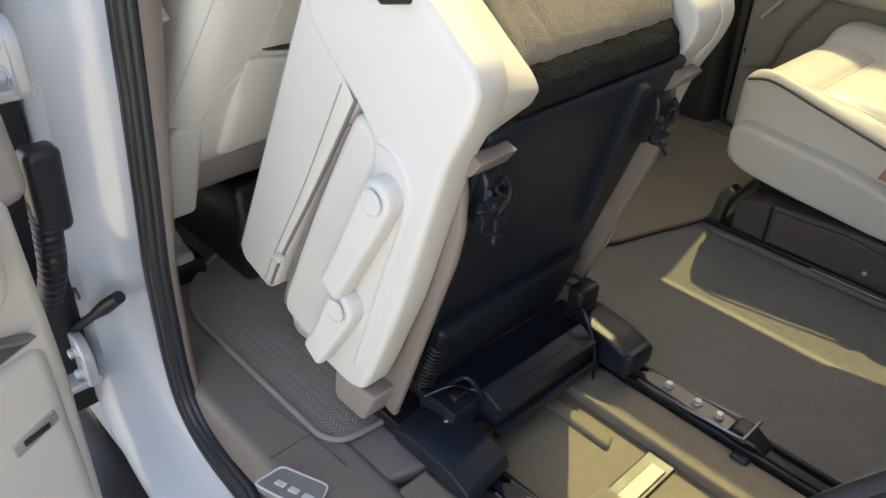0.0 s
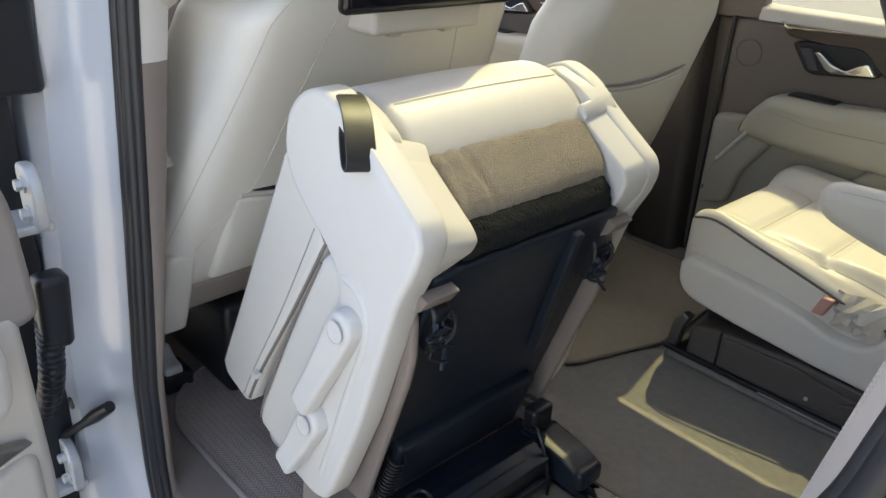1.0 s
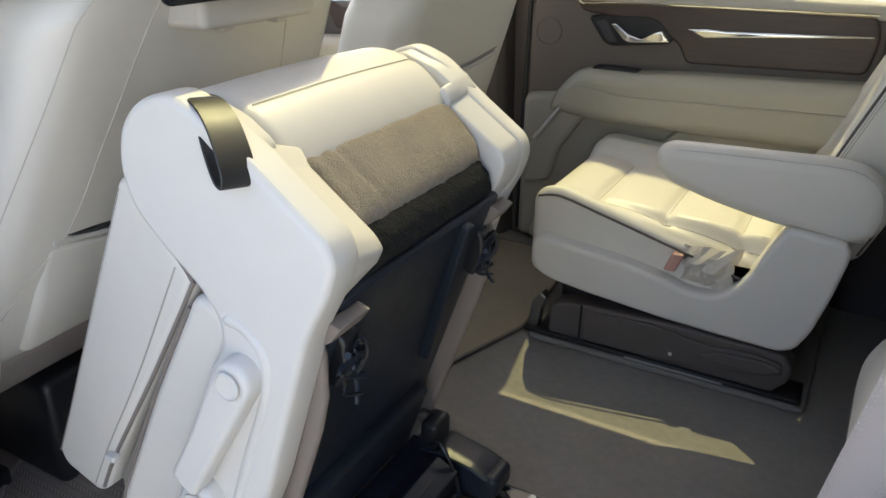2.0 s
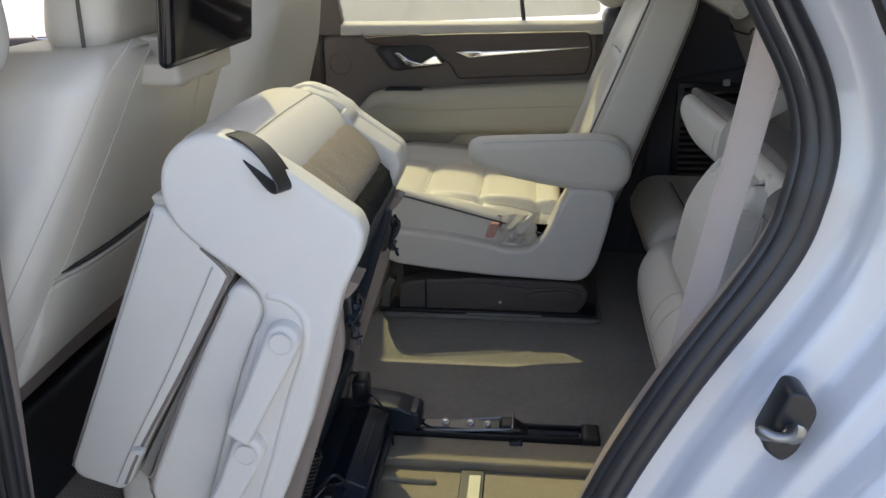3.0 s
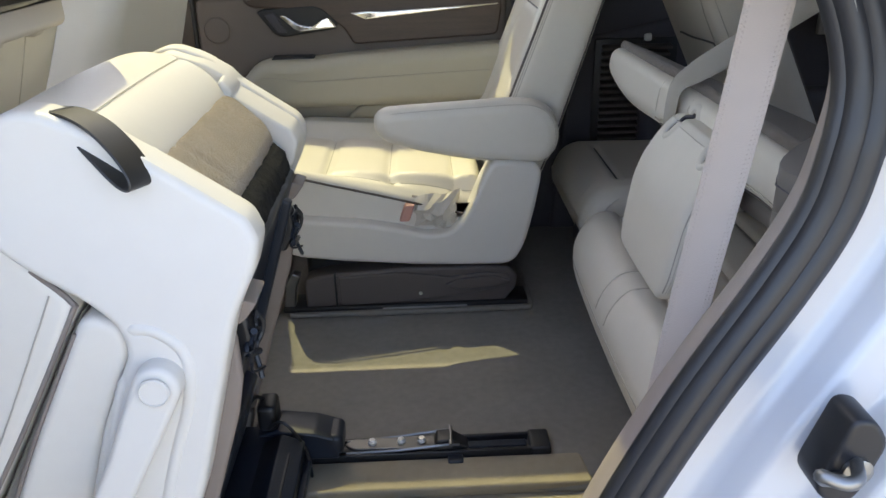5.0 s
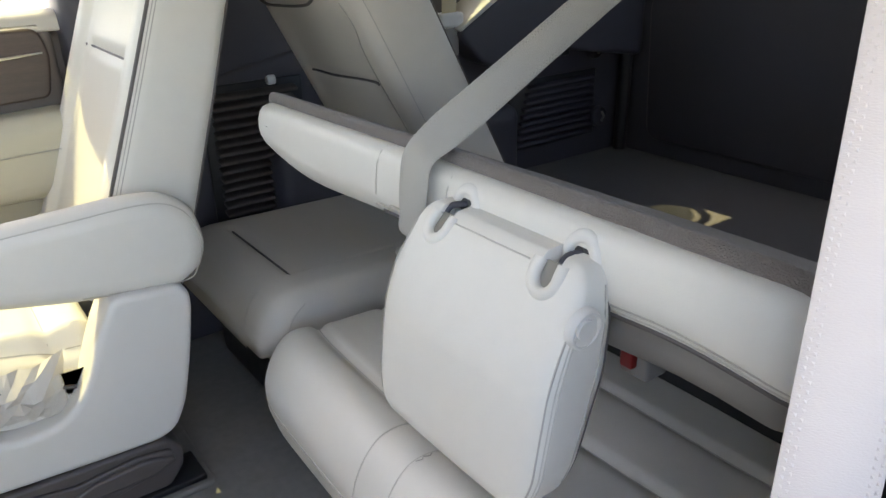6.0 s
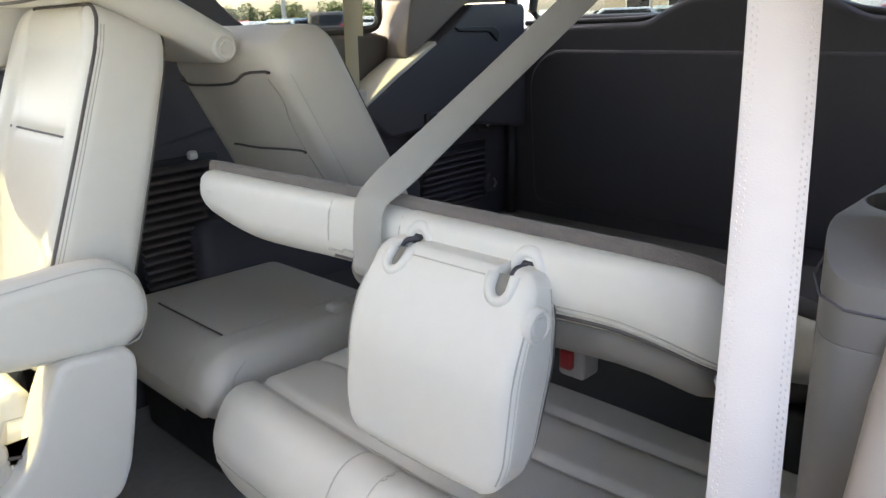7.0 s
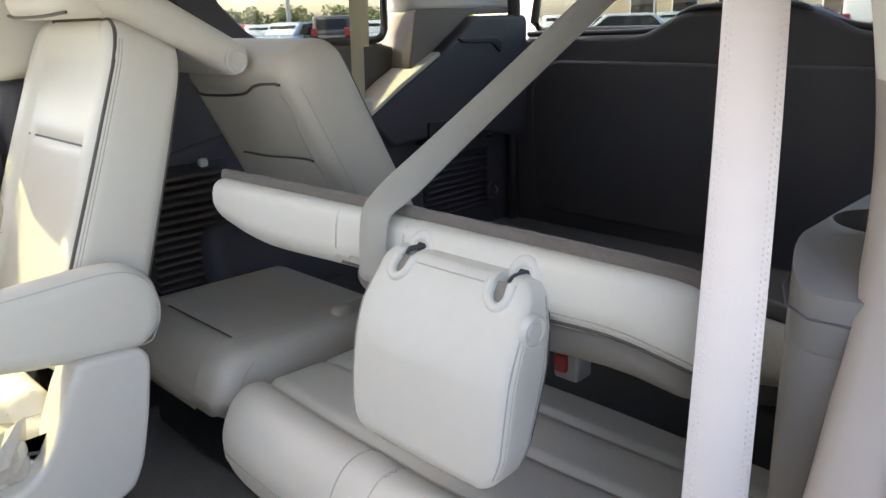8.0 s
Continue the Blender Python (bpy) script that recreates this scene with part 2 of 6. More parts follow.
def inset(poly, d):
    """Moves a closed outline inwards. Edges that shrink to nothing collapse into the corner between their neighbours."""
    k = len(poly)
    sgn = 1 if outline_area(poly) > 0 else -1
    way = [(poly[i] - poly[i - 1]).normalized() for i in range(k)]
    nrm = [sgn * Vector((-w.y, w.x)) for w in way]
    active = [i for i in range(k) if (poly[i] - poly[i - 1]).length > 1e-7]
    out = list(poly)
    for _ in range(12):
        n = len(active)
        for m in range(n):
            a, b = active[m], active[(m + 1) % n]
            turn = way[a].cross(way[b])
            p = poly[a] + nrm[a] * d
            if abs(turn) > 1e-3:
                q = p + way[a] * ((poly[b] + nrm[b] * d - p).cross(way[b]) / turn)
                if (q - poly[a]).length < 2 * d or (b - a) % k > 1:
                    p = q
                else:
                    p = poly[a] + (q - poly[a]).normalized() * 2 * d
            c = a
            while c != b:
                out[c] = p.copy()
                c = (c + 1) % k
        lost = [i for m, i in enumerate(active) if (out[i] - out[i - 1]).dot(way[i]) < -1e-7]
        if not lost or n - len(lost) < 3:
            break
        active = [i for i in active if i not in lost]
    return out


def outline_area(poly):
    return sum(poly[i - 1].cross(poly[i]) for i in range(len(poly))) / 2


def cap_tris(poly):
    """Splits a closed outline into triangles, as triples of places along it."""
    keep = [i for i in range(len(poly)) if (poly[i] - poly[i - 1]).length > 1e-6]
    flat = bmesh.new()
    flat.faces.new([flat.verts.new((poly[i].x, poly[i].y, 0)) for i in keep])
    flat.verts.index_update()
    flat.normal_update()
    bmesh.ops.triangulate(flat, faces=flat.faces[:], ngon_method="EAR_CLIP")
    tris = [tuple(keep[v.index] for v in f.verts) for f in flat.faces]
    flat.free()
    return tris


def rim_fits(poly, d):
    """Whether an outline can be moved inwards by d without crossing itself."""
    ins = inset(poly, d)
    area = outline_area(ins)
    if area * outline_area(poly) <= 0 or sum((p - q).length > 1e-6 for p, q in zip(ins, ins[1:])) < 3:
        return False
    return abs(sum(abs((ins[b] - ins[a]).cross(ins[c] - ins[a])) for a, b, c in cap_tris(ins)) / 2 - abs(area)) < 1e-5 * abs(area) + 1e-8


def slab(pts, a0, a1, r=0.008, axis="y", corner=0.01, seg=3, fn=None, rows_in=0, step=0.0):
    """An outline extruded along an axis, with rounded rims. Outline: (x, z) for y, (y, z) for x, (x, y) for z. rows_in and step add inner points for fn."""
    poly = fillet(pts, corner)
    if step:
        poly = [p.lerp(q, k / n) for p, q in zip(poly, poly[1:] + poly[:1]) for n in (max(1, math.ceil((q - p).length / step)),) for k in range(n)]
    bm = bmesh.new()
    r = min(r, abs(a1 - a0) * 0.49)
    for _ in range(6):
        if rim_fits(poly, r + 0.0012):
            break
        r *= 0.7

    def put(q, a):
        return {"y": (q.x, a, q.y), "x": (a, q.x, q.y), "z": (q.x, q.y, a)}[axis]

    side = [(a0, r + 0.0012)] + [(a0 + r * (1 - math.cos(math.pi / 2 * k / seg)), r * (1 - math.sin(math.pi / 2 * k / seg))) for k in range(seg + 1)]
    rows = side + [(a0 + r + (a1 - a0 - 2 * r) * k / (rows_in + 1), 0.0) for k in range(1, rows_in + 1)] + [(a0 + a1 - a, i) for a, i in reversed(side)]
    rings = [[bm.verts.new(put(q, a)) for q in (inset(poly, i) if i > 1e-7 else poly)] for a, i in rows]
    k = len(poly)
    for p, q in zip(rings, rings[1:]):
        for i in range(k):
            bm.faces.new((p[i - 1], p[i], q[i], q[i - 1]))
    for a, b, c in cap_tris(inset(poly, r + 0.0012)):
        for ring in (rings[0], rings[-1]):
            bm.faces.new((ring[a], ring[b], ring[c]))
    return deform(bm, fn) if fn else bm


def tube(pts, rad=0.003, n=6, closed=False, ref=(0.13, 0.21, 0.97)):
    """A round bar along points. rad may be a list."""
    pts = [Vector(p) for p in pts]
    bm, rings, k = bmesh.new(), [], len(pts)
    ref = Vector(ref)
    for i, p in enumerate(pts):
        a = pts[(i + 1) % k] if closed or i < k - 1 else p
        b = pts[i - 1] if closed or i > 0 else p
        d = (a - b).normalized()
        u = d.cross(ref)
        u = u.normalized() if u.length > 0.05 else d.cross(Vector((1, 0, 0))).normalized()
        v = d.cross(u)
        ra = rad[i] if isinstance(rad, (list, tuple)) else rad
        rings.append([bm.verts.new(p + ra * (math.cos(2 * math.pi * j / n) * u + math.sin(2 * math.pi * j / n) * v)) for j in range(n)])
    pairs = list(zip(rings, rings[1:])) + ([(rings[-1], rings[0])] if closed else [])
    for p, q in pairs:
        for j in range(n):
            bm.faces.new((p[j - 1], p[j], q[j], q[j - 1]))
    if not closed:
        bm.faces.new(rings[0])
        bm.faces.new(rings[-1])
    return bm


def spline(pts, n=6):
    """A smooth line through points."""
    pts = [Vector(p) for p in pts]
    out = []
    for i in range(len(pts) - 1):
        p0, p1, p2, p3 = pts[max(i - 1, 0)], pts[i], pts[i + 1], pts[min(i + 2, len(pts) - 1)]
        for j in range(n):
            t = j / n
            out.append(0.5 * (2 * p1 + (p2 - p0) * t + (2 * p0 - 5 * p1 + 4 * p2 - p3) * t * t + (3 * p1 - p0 - 3 * p2 + p3) * t ** 3))
    return out + [pts[-1]]


def ribbon(left, right, thick=0.0013):
    """A band between two lines of points, with thickness."""
    left, right = [Vector(p) for p in left], [Vector(p) for p in right]
    bm, rows, k = bmesh.new(), [], len(left)
    for i in range(k):
        d = left[min(i + 1, k - 1)] - left[max(i - 1, 0)]
        nrm = d.cross(right[i] - left[i]).normalized() * thick
        w = right[i] - left[i]
        rows.append([bm.verts.new(q) for q in (left[i], left[i] + 0.03 * w + nrm, right[i] - 0.03 * w + nrm, right[i], right[i] - 0.03 * w - nrm, left[i] + 0.03 * w - nrm)])
    for p, q in zip(rows, rows[1:]):
        for j in range(6):
            bm.faces.new((p[j - 1], p[j], q[j], q[j - 1]))
    bm.faces.new(rows[0])
    bm.faces.new(rows[-1])
    return bm


def lathe(profile, n=20, m=None):
    """Turns (radius, height) pairs about z."""
    bm = bmesh.new()
    rings = [[bm.verts.new((r * math.cos(2 * math.pi * j / n), r * math.sin(2 * math.pi * j / n), h)) for j in range(n)] for r, h in profile]
    for p, q in zip(rings, rings[1:]):
        for j in range(n):
            bm.faces.new((p[j - 1], p[j], q[j], q[j - 1]))
    bm.faces.new(rings[0])
    bm.faces.new(rings[-1])
    return moved(bm, m) if m is not None else bm


def sheet(us, vs, fn):
    """A grid surface: fn(u, v) gives the place."""
    bm = bmesh.new()
    g = [[bm.verts.new(fn(u, v)) for v in vs] for u in us]
    for i in range(len(us) - 1):
        for j in range(len(vs) - 1):
            bm.faces.new((g[i][j], g[i + 1][j], g[i + 1][j + 1], g[i][j + 1]))
    return bm


def span(a, b, n):
    return [a + (b - a) * k / n for k in range(n + 1)]


TO_LEFT = pose(0, 0, 0, 90, 0, 0)      # a lathe's axis turned to -y
TO_FRONT = pose(0, 0, 0, 0, -90, 0)    # a lathe's axis turned to -x


def at(x, y, z):
    return Matrix.Translation((x, y, z))


def groove(x, at_x, w, d):
    """How deep a stitched seam pulls the padding in."""
    return -d * math.exp(-((x - at_x) / w) ** 2)


# ---------- the place: floor, sides, roof ----------
CABIN = "structure"
floor = top("floor", softbox((-1.7, 0.80, -0.10), (1.22, 2.58, -0.035), 0.01), CARPET, "dark taupe carpeted floor pan of the cabin", "floor", CABIN)
part("carpet_panel", slab([(-1.68, 1.31), (-0.70, 1.31), (-0.16, 1.31), (0.62, 1.31), (1.1, 1.31), (1.1, 2.56), (-1.68, 2.56)], -0.034, 0.0, 0.008, "z", 0.004), CARPET, floor)
part("carpet_panel", slab([(-1.2, 0.90), (0.01, 0.90), (0.03, 0.985), (0.03, 1.30), (-1.2, 1.30)], -0.034, 0.0, 0.008, "z", 0.006), NEARCARPET, floor, "brown carpet inside the door")
part("carpet_panel", slab([(0.035, 0.80), (1.10, 0.80), (1.10, 0.985), (0.035, 0.985)], -0.034, -0.002, 0.008, "z", 0.006), TANCARPET, floor, "tan carpet beside the seat rail")
part("carpet_panel", slab([(0.243, 1.085), (0.62, 1.085), (0.62, 1.158), (0.243, 1.158)], -0.034, 0.012, 0.008, "z", 0.01), TANCARPET, floor, "raised tan carpet step")
part("carpet_panel", softbox((0.035, 0.985, -0.036), (1.10, 1.308, -0.016), 0.006), TANCARPET, floor, "tan carpet in the recess between the seat rails")
part("carpet_panel", slab([(0.04, 1.235), (0.20, 1.235), (0.19, 1.262), (0.04, 1.262)], -0.02, -0.006, 0.006, "z", 0.008), TANCARPET, floor)
part("carpet_ridge", tube(spline([(0.03, 1.308, -0.010), (0.3, 1.305, -0.012), (0.55, 1.30, -0.012), (0.63, 1.29, -0.012)]), 0.014, 8), CARPET, floor)
part("carpet_panel", slab([(0.035, 1.288), (0.61, 1.288), (0.60, 1.372), (0.035, 1.372)], -0.02, 0.005, 0.006, "z", 0.01), TANCARPET, floor, "tan carpet strip beside the rail")
part("floor_plate", slab([(-0.045, 1.943), (0.593, 1.943), (0.60, 2.52), (-0.045, 2.52)], 0.0, 0.013, 0.005, "z", 0.02), CARPET, floor, "dark carpeted plate under the seat track")

ceiling = bmesh.new()
for a, b in (((-1.7, 0.86, 1.27), (-0.34, 2.46, 1.31)), ((0.30, 0.86, 1.27), (2.25, 2.46, 1.31)), ((-0.34, 0.86, 1.27), (0.30, 1.17, 1.31)), ((-0.34, 2.19, 1.27), (0.30, 2.46, 1.31))):
    ceiling = merged(ceiling, softbox(a, b, 0.01, seg=1))
roofpane = thing("sunroof", (0.0, 1.6, 1.31), "tinted glass sunroof pane in the headliner", "sunroof", "", CABIN)
part("roof_pane", softbox((-0.36, 1.15, 1.312), (0.32, 2.21, 1.317), 0.002, seg=1), GLASS, roofpane)
top("ceiling", ceiling, BEIGE, "beige headliner with an open sunroof", "ceiling", CABIN)

# far side: sills, pillars, roof rail
right = thing("wall_right", (0.3, 2.62, -0.1), "brown and beige inner wall of the cabin with its windows", "car side", "", CABIN)
part("lower_wall", softbox((-1.7, 2.575, -0.10), (2.22, 2.68, 0.74), 0.02, seg=2), BROWN, right)
part("roof_rail", slab([(2.44, 1.26), (2.485, 1.20), (2.513, 1.206), (2.58, 1.30), (2.55, 1.33), (2.44, 1.33)], -1.7, 2.25, 0.008, "x"), BEIGE, right)
part("front_pillar", slab([(-0.56, -0.05), (-0.37, -0.05), (-0.40, 0.78), (-0.36, 1.25), (-0.46, 1.25), (-0.52, 0.78)], 2.50, 2.66, 0.03, "y", 0.02), DARKBROWN, right, "dark brown pillar trim")
part("lower_pillar", slab([(0.60, -0.05), (1.12, -0.05), (1.12, 0.86), (0.60, 0.82)], 2.50, 2.66, 0.03, "y", 0.03), DARKTRIM, right, "charcoal lower pillar trim")
part("rear_pillar", slab([(0.595, 0.825), (1.12, 0.865), (1.04, 0.92), (0.80, 1.27), (0.365, 1.27), (0.445, 1.04)], 2.50, 2.66, 0.03, "y", 0.03), BEIGE, right, "beige pillar trim")
part("window_pane", slab([(-0.38, 0.77), (0.60, 0.80), (0.44, 1.32), (-0.40, 1.32)], 2.60, 2.604, 0.001, "y", 0.03), GLASS, right)
part("window_divider", slab([(0.338, 0.77), (0.352, 0.77), (0.292, 1.22), (0.282, 1.22)], 2.585, 2.615, 0.004, "y", 0.003), BLACK, right)
part("window_sill", slab([(2.54, 0.742), (2.60, 0.745), (2.63, 0.78), (2.58, 0.785), (2.55, 0.775)], -0.268, 0.60, 0.006, "x", 0.008), BEIGE, right, "pale window ledge")

part("window_corner", slab([(-0.42, 0.735), (-0.262, 0.742), (-0.266, 0.80), (-0.30, 1.0), (-0.335, 1.28), (-0.42, 1.28)], 2.555, 2.60, 0.006, "y", 0.01), BROWN, right, "brown window corner trim")


# ---------- far rear door panel ----------
def door_panel(x0, x1, name, label):
    """The trim of a closed door on the far side, seen from inside."""
    d = thing(name, ((x0 + x1) / 2, 2.56, 0.0), label, "car door", "", CABIN)
    L = x1 - x0

    def X(f):
        return x0 + L * f

    part("panel", slab([(X(0.040), 0.02), (X(1), 0.02), (X(1), 0.755), (X(0.044), 0.74)], 2.545, 2.60, 0.012, "y", 0.03), BROWN, d, "brown upper door trim")
    part("lower_panel", slab([(X(0.045), 0.01), (X(0.99), 0.01), (X(0.99), 0.50), (X(0.22), 0.49), (X(0.15), 0.482), (X(0.045), 0.470)], 2.515, 2.56, 0.02, "y", 0.03), DOORBEIGE, d, "pale grey lower door trim")
    part("armrest", slab([(X(0.135), 0.43), (X(0.148), 0.474), (X(0.168), 0.505), (X(0.218), 0.556), (X(0.265), 0.571), (X(0.40), 0.571), (X(0.535), 0.582), (X(0.99), 0.602), (X(0.99), 0.43)], 2.44, 2.56, 0.034, "y", 0.02, 5, rows_in=2, step=0.02,
         fn=lambda p: Vector((p.x, p.y + 0.05 * max(0, (X(0.30) - p.x) / (L * 0.16)) * (p.y < 2.50), p.z))), DOORLEATHER, d, "pale padded leather armrest")
    part("armrest_seam", tube(spline([(X(0.20), 2.468, 0.506), (X(0.26), 2.450, 0.524), (X(0.4), 2.437, 0.513), (X(0.7), 2.437, 0.523), (X(0.98), 2.437, 0.532)]), 0.0012, 5), SEAM, d)
    part("switch_strip", softbox((X(0.272), 2.478, 0.560), (X(0.402), 2.535, 0.576), 0.005, seg=2), BLACK, d)
    wood = part("wood_inlay", slab([(X(0.19), 0.745), (X(0.21), 0.715), (X(0.42), 0.70), (X(0.50), 0.645), (X(0.52), 0.60), (X(0.97), 0.615), (X(0.985), 0.70), (X(0.97), 0.752)], 2.528, 2.556, 0.006, "y", 0.02), WOOD, d, "dark open-pore wood inlay")
    part("chrome_line", tube(spline([(X(0.190), 2.528, 0.752), (X(0.207), 2.525, 0.739), (X(0.241), 2.523, 0.738), (X(0.444), 2.522, 0.748), (X(0.97), 2.522, 0.757)]), 0.0030, 6), CHROME, d)
    part("spear", slab([(X(0.515), 0.692), (X(0.565), 0.672), (X(0.63), 0.678), (X(0.97), 0.704), (X(0.97), 0.709), (X(0.62), 0.694), (X(0.57), 0.696)], 2.510, 2.530, 0.004, "y", 0.004), CHROME, d, "bright chrome spear trim")
    cup = part("handle_cup", slab([(X(0.233), 0.700), (X(0.284), 0.635), (X(0.309), 0.628), (X(0.468), 0.646), (X(0.481), 0.660), (X(0.438), 0.703), (X(0.409), 0.714), (X(0.248), 0.707)], 2.525, 2.552, 0.004, "y", 0.014), BLACK, d, "black door handle recess")
    part("door_handle", slab([(X(0.305), 0.691), (X(0.322), 0.693), (X(0.362), 0.667), (X(0.401), 0.658), (X(0.432), 0.677), (X(0.453), 0.684), (X(0.478), 0.655), (X(0.365), 0.645), (X(0.350), 0.650)], 2.500, 2.520, 0.005, "y", 0.006,
         fn=lambda p: Vector((p.x, p.y - 0.008 * math.sin(math.pi * max(0.0, min(1.0, (p.x - X(0.305)) / (L * 0.173)))), p.z))), CHROME, cup, "chrome inside handle")
    part("lock_switch", slab([(X(0.256), 0.694), (X(0.288), 0.698), (X(0.324), 0.642), (X(0.296), 0.640)], 2.517, 2.53, 0.003, "y", 0.005), DARKTRIM, cup)
    part("tweeter_ring", lathe([(0.040, 0), (0.040, 0.004), (0.036, 0.005), (0.035, 0.002), (0.002, 0.002)], 28, at(X(0.102), 2.546, 0.650) @ TO_LEFT), BROWN, d)
    pull = part("pull_cup", slab([(X(0.075), 0.315), (X(0.192), 0.462), (X(0.280), 0.462), (X(0.178), 0.315), (X(0.155), 0.215), (X(0.065), 0.195)], 2.49, 2.53, 0.014, "y", 0.02), DOORBEIGE, d)
    part("pull_trim", tube([(X(0.100), 2.487, 0.345), (X(0.142), 2.487, 0.399), (X(0.182), 2.487, 0.451), (X(0.196), 2.487, 0.456), (X(0.264), 2.487, 0.458)], 0.0055, 8), BRASSY, pull, "satin metal trim")
    part("door_gap", tube([(X(0.033), 2.546, 0.02), (X(0.034), 2.546, 0.40), (X(0.038), 2.548, 0.745)], 0.007, 8), RUBBER, d, "black seal in the door gap")
    part("speaker_badge", softbox((X(0.06), 2.508, 0.235), (X(0.10), 2.52, 0.247), 0.002, seg=1), BLACK, d)
    part("map_pocket", slab([(X(0.10), 0.03), (X(0.96), 0.03), (X(0.96), 0.20), (X(0.55), 0.235), (X(0.16), 0.20)], 2.455, 2.52, 0.02, "y", 0.04), DOORBEIGE, d)
    part("inset_panel", slab([(X(0.40), 0.30), (X(0.53), 0.425), (X(0.97), 0.445), (X(0.97), 0.28), (X(0.45), 0.24)], 2.498, 2.52, 0.01, "y", 0.02), DOORLEATHER, d)
    return d


door_panel(-0.375, 0.585, "door_1", "closed brown, cream and wood car door with a chrome handle")
door_panel(-1.56, -0.55, "door_2", "closed front car door with brown trim and a chrome handle")

# ---------- near side: the door opening ----------
OPEN = [(-0.348, 1.30), (-0.354, 0.976), (-0.361, 0.75), (-0.366, 0.52), (-0.372, 0.34), (-0.381, 0.16), (-0.384, 0.05), (-0.368, -0.035), (-0.315, -0.085), (-0.22, -0.105),
        (0.0, -0.11), (0.22, -0.105), (0.335, -0.05), (0.385, 0.08), (0.435, 0.235), (0.49, 0.385), (0.56, 0.53), (0.630, 0.65), (0.662, 0.715), (0.675, 0.77), (0.681, 0.83),
        (0.665, 0.895), (0.626, 0.968), (0.57, 1.06), (0.49, 1.18), (0.38, 1.27)]
LINE = [Vector((p.x, p.y)) for p in spline([(x, z, 0) for x, z in OPEN], 5)]


def ring_out(line, d):
    out = []
    for i, p in enumerate(line):
        t = (line[min(i + 1, len(line) - 1)] - line[max(i - 1, 0)]).normalized()
        out.append(p + Vector((t.y, -t.x)) * -d)
    return out


def lean_in(z, x=0.0):
    """How far the side of the car leans inwards towards the roof."""
    if x < -0.15:
        return 0.010 + 0.065 * max(0.0, z - 0.25)
    return 0.065 * max(0.0, z - 0.25) + 0.14 * max(0.0, z - 0.78)


def jamb(steps, lo=0, hi=None, lean=1.0, other=None, turn=(0, 1)):
    """A surface that follows the door opening outwards: steps of (distance, y), which may turn into other steps on the way."""
    if other:
        return jamb_turn(steps, other, lo, hi, turn)
    rows = [ring_out(LINE, -d) for d, _ in steps]
    idx = range(lo, hi if hi is not None else len(LINE))
    bm = bmesh.new()
    g = [[bm.verts.new((rows[k][i].x, steps[k][1] + (lean[k] if isinstance(lean, tuple) else lean) * lean_in(rows[k][i].y, rows[k][i].x), rows[k][i].y)) for k in range(len(steps))] for i in idx]
    for a, b in zip(g, g[1:]):
        for k in range(len(steps) - 1):
            bm.faces.new((a[k], b[k], b[k + 1], a[k + 1]))
    return bm


def jamb_turn(a, b, lo, hi, turn):
    """As jamb, from the steps a to the steps b between two places along the opening."""
    rows_a, rows_b = [ring_out(LINE, -d) for d, _ in a], [ring_out(LINE, -d) for d, _ in b]
    bm, g = bmesh.new(), []
    for i in range(lo, hi):
        f = max(0.0, min(1.0, (i - turn[0]) / (turn[1] - turn[0])))
        f = f * f * (3 - 2 * f)
        run = []
        for k in range(len(a)):
            p = rows_a[k][i] * (1 - f) + rows_b[k][i] * f
            run.append(bm.verts.new((p.x, a[k][1] * (1 - f) + b[k][1] * f + lean_in(p.y, p.x), p.y)))
        g.append(run)
    for p, q in zip(g, g[1:]):
        for k in range(len(a) - 1):
            bm.faces.new((p[k], q[k], q[k + 1], p[k + 1]))
    return bm


left = thing("wall_left", (0.3, 0.70, -0.1), "white pearl painted car body side around the open rear door", "car side", "", CABIN)
N = len(LINE)
SILL0, SILL1 = 38, 62
PILLAR = [(-0.012, 0.80), (0.0, 0.775), (0.035, 0.768), (0.085, 0.755), (0.115, 0.735), (0.13, 0.70), (0.19, 0.685), (0.23, 0.68), (0.235, 0.70), (0.235, 0.80)]
SILL = [(-0.012, 0.80), (0.0, 0.775), (0.035, 0.765), (0.07, 0.745), (0.080, 0.72), (0.090, 0.695), (0.100, 0.675), (0.112, 0.672), (0.118, 0.685), (0.118, 0.80)]
part("front_pillar", jamb(PILLAR, 0, SILL1, 1.0, SILL, (SILL0 - 14, SILL0 + 8)), PAINT, left, "white painted pillar and sill in one sweep")
part("rear_pillar", jamb([(-0.012, 0.80), (0.0, 0.778), (0.012, 0.776), (0.048, 0.774), (0.056, 0.771), (0.063, 0.758), (0.069, 0.738), (0.077, 0.730), (0.106, 0.728), (0.114, 0.723), (0.121, 0.706), (0.127, 0.686), (0.135, 0.679), (0.150, 0.677), (0.157, 0.670), (0.163, 0.644), (0.170, 0.628), (0.180, 0.622), (0.20, 0.62)], SILL1 - 1, N), PAINT, left)
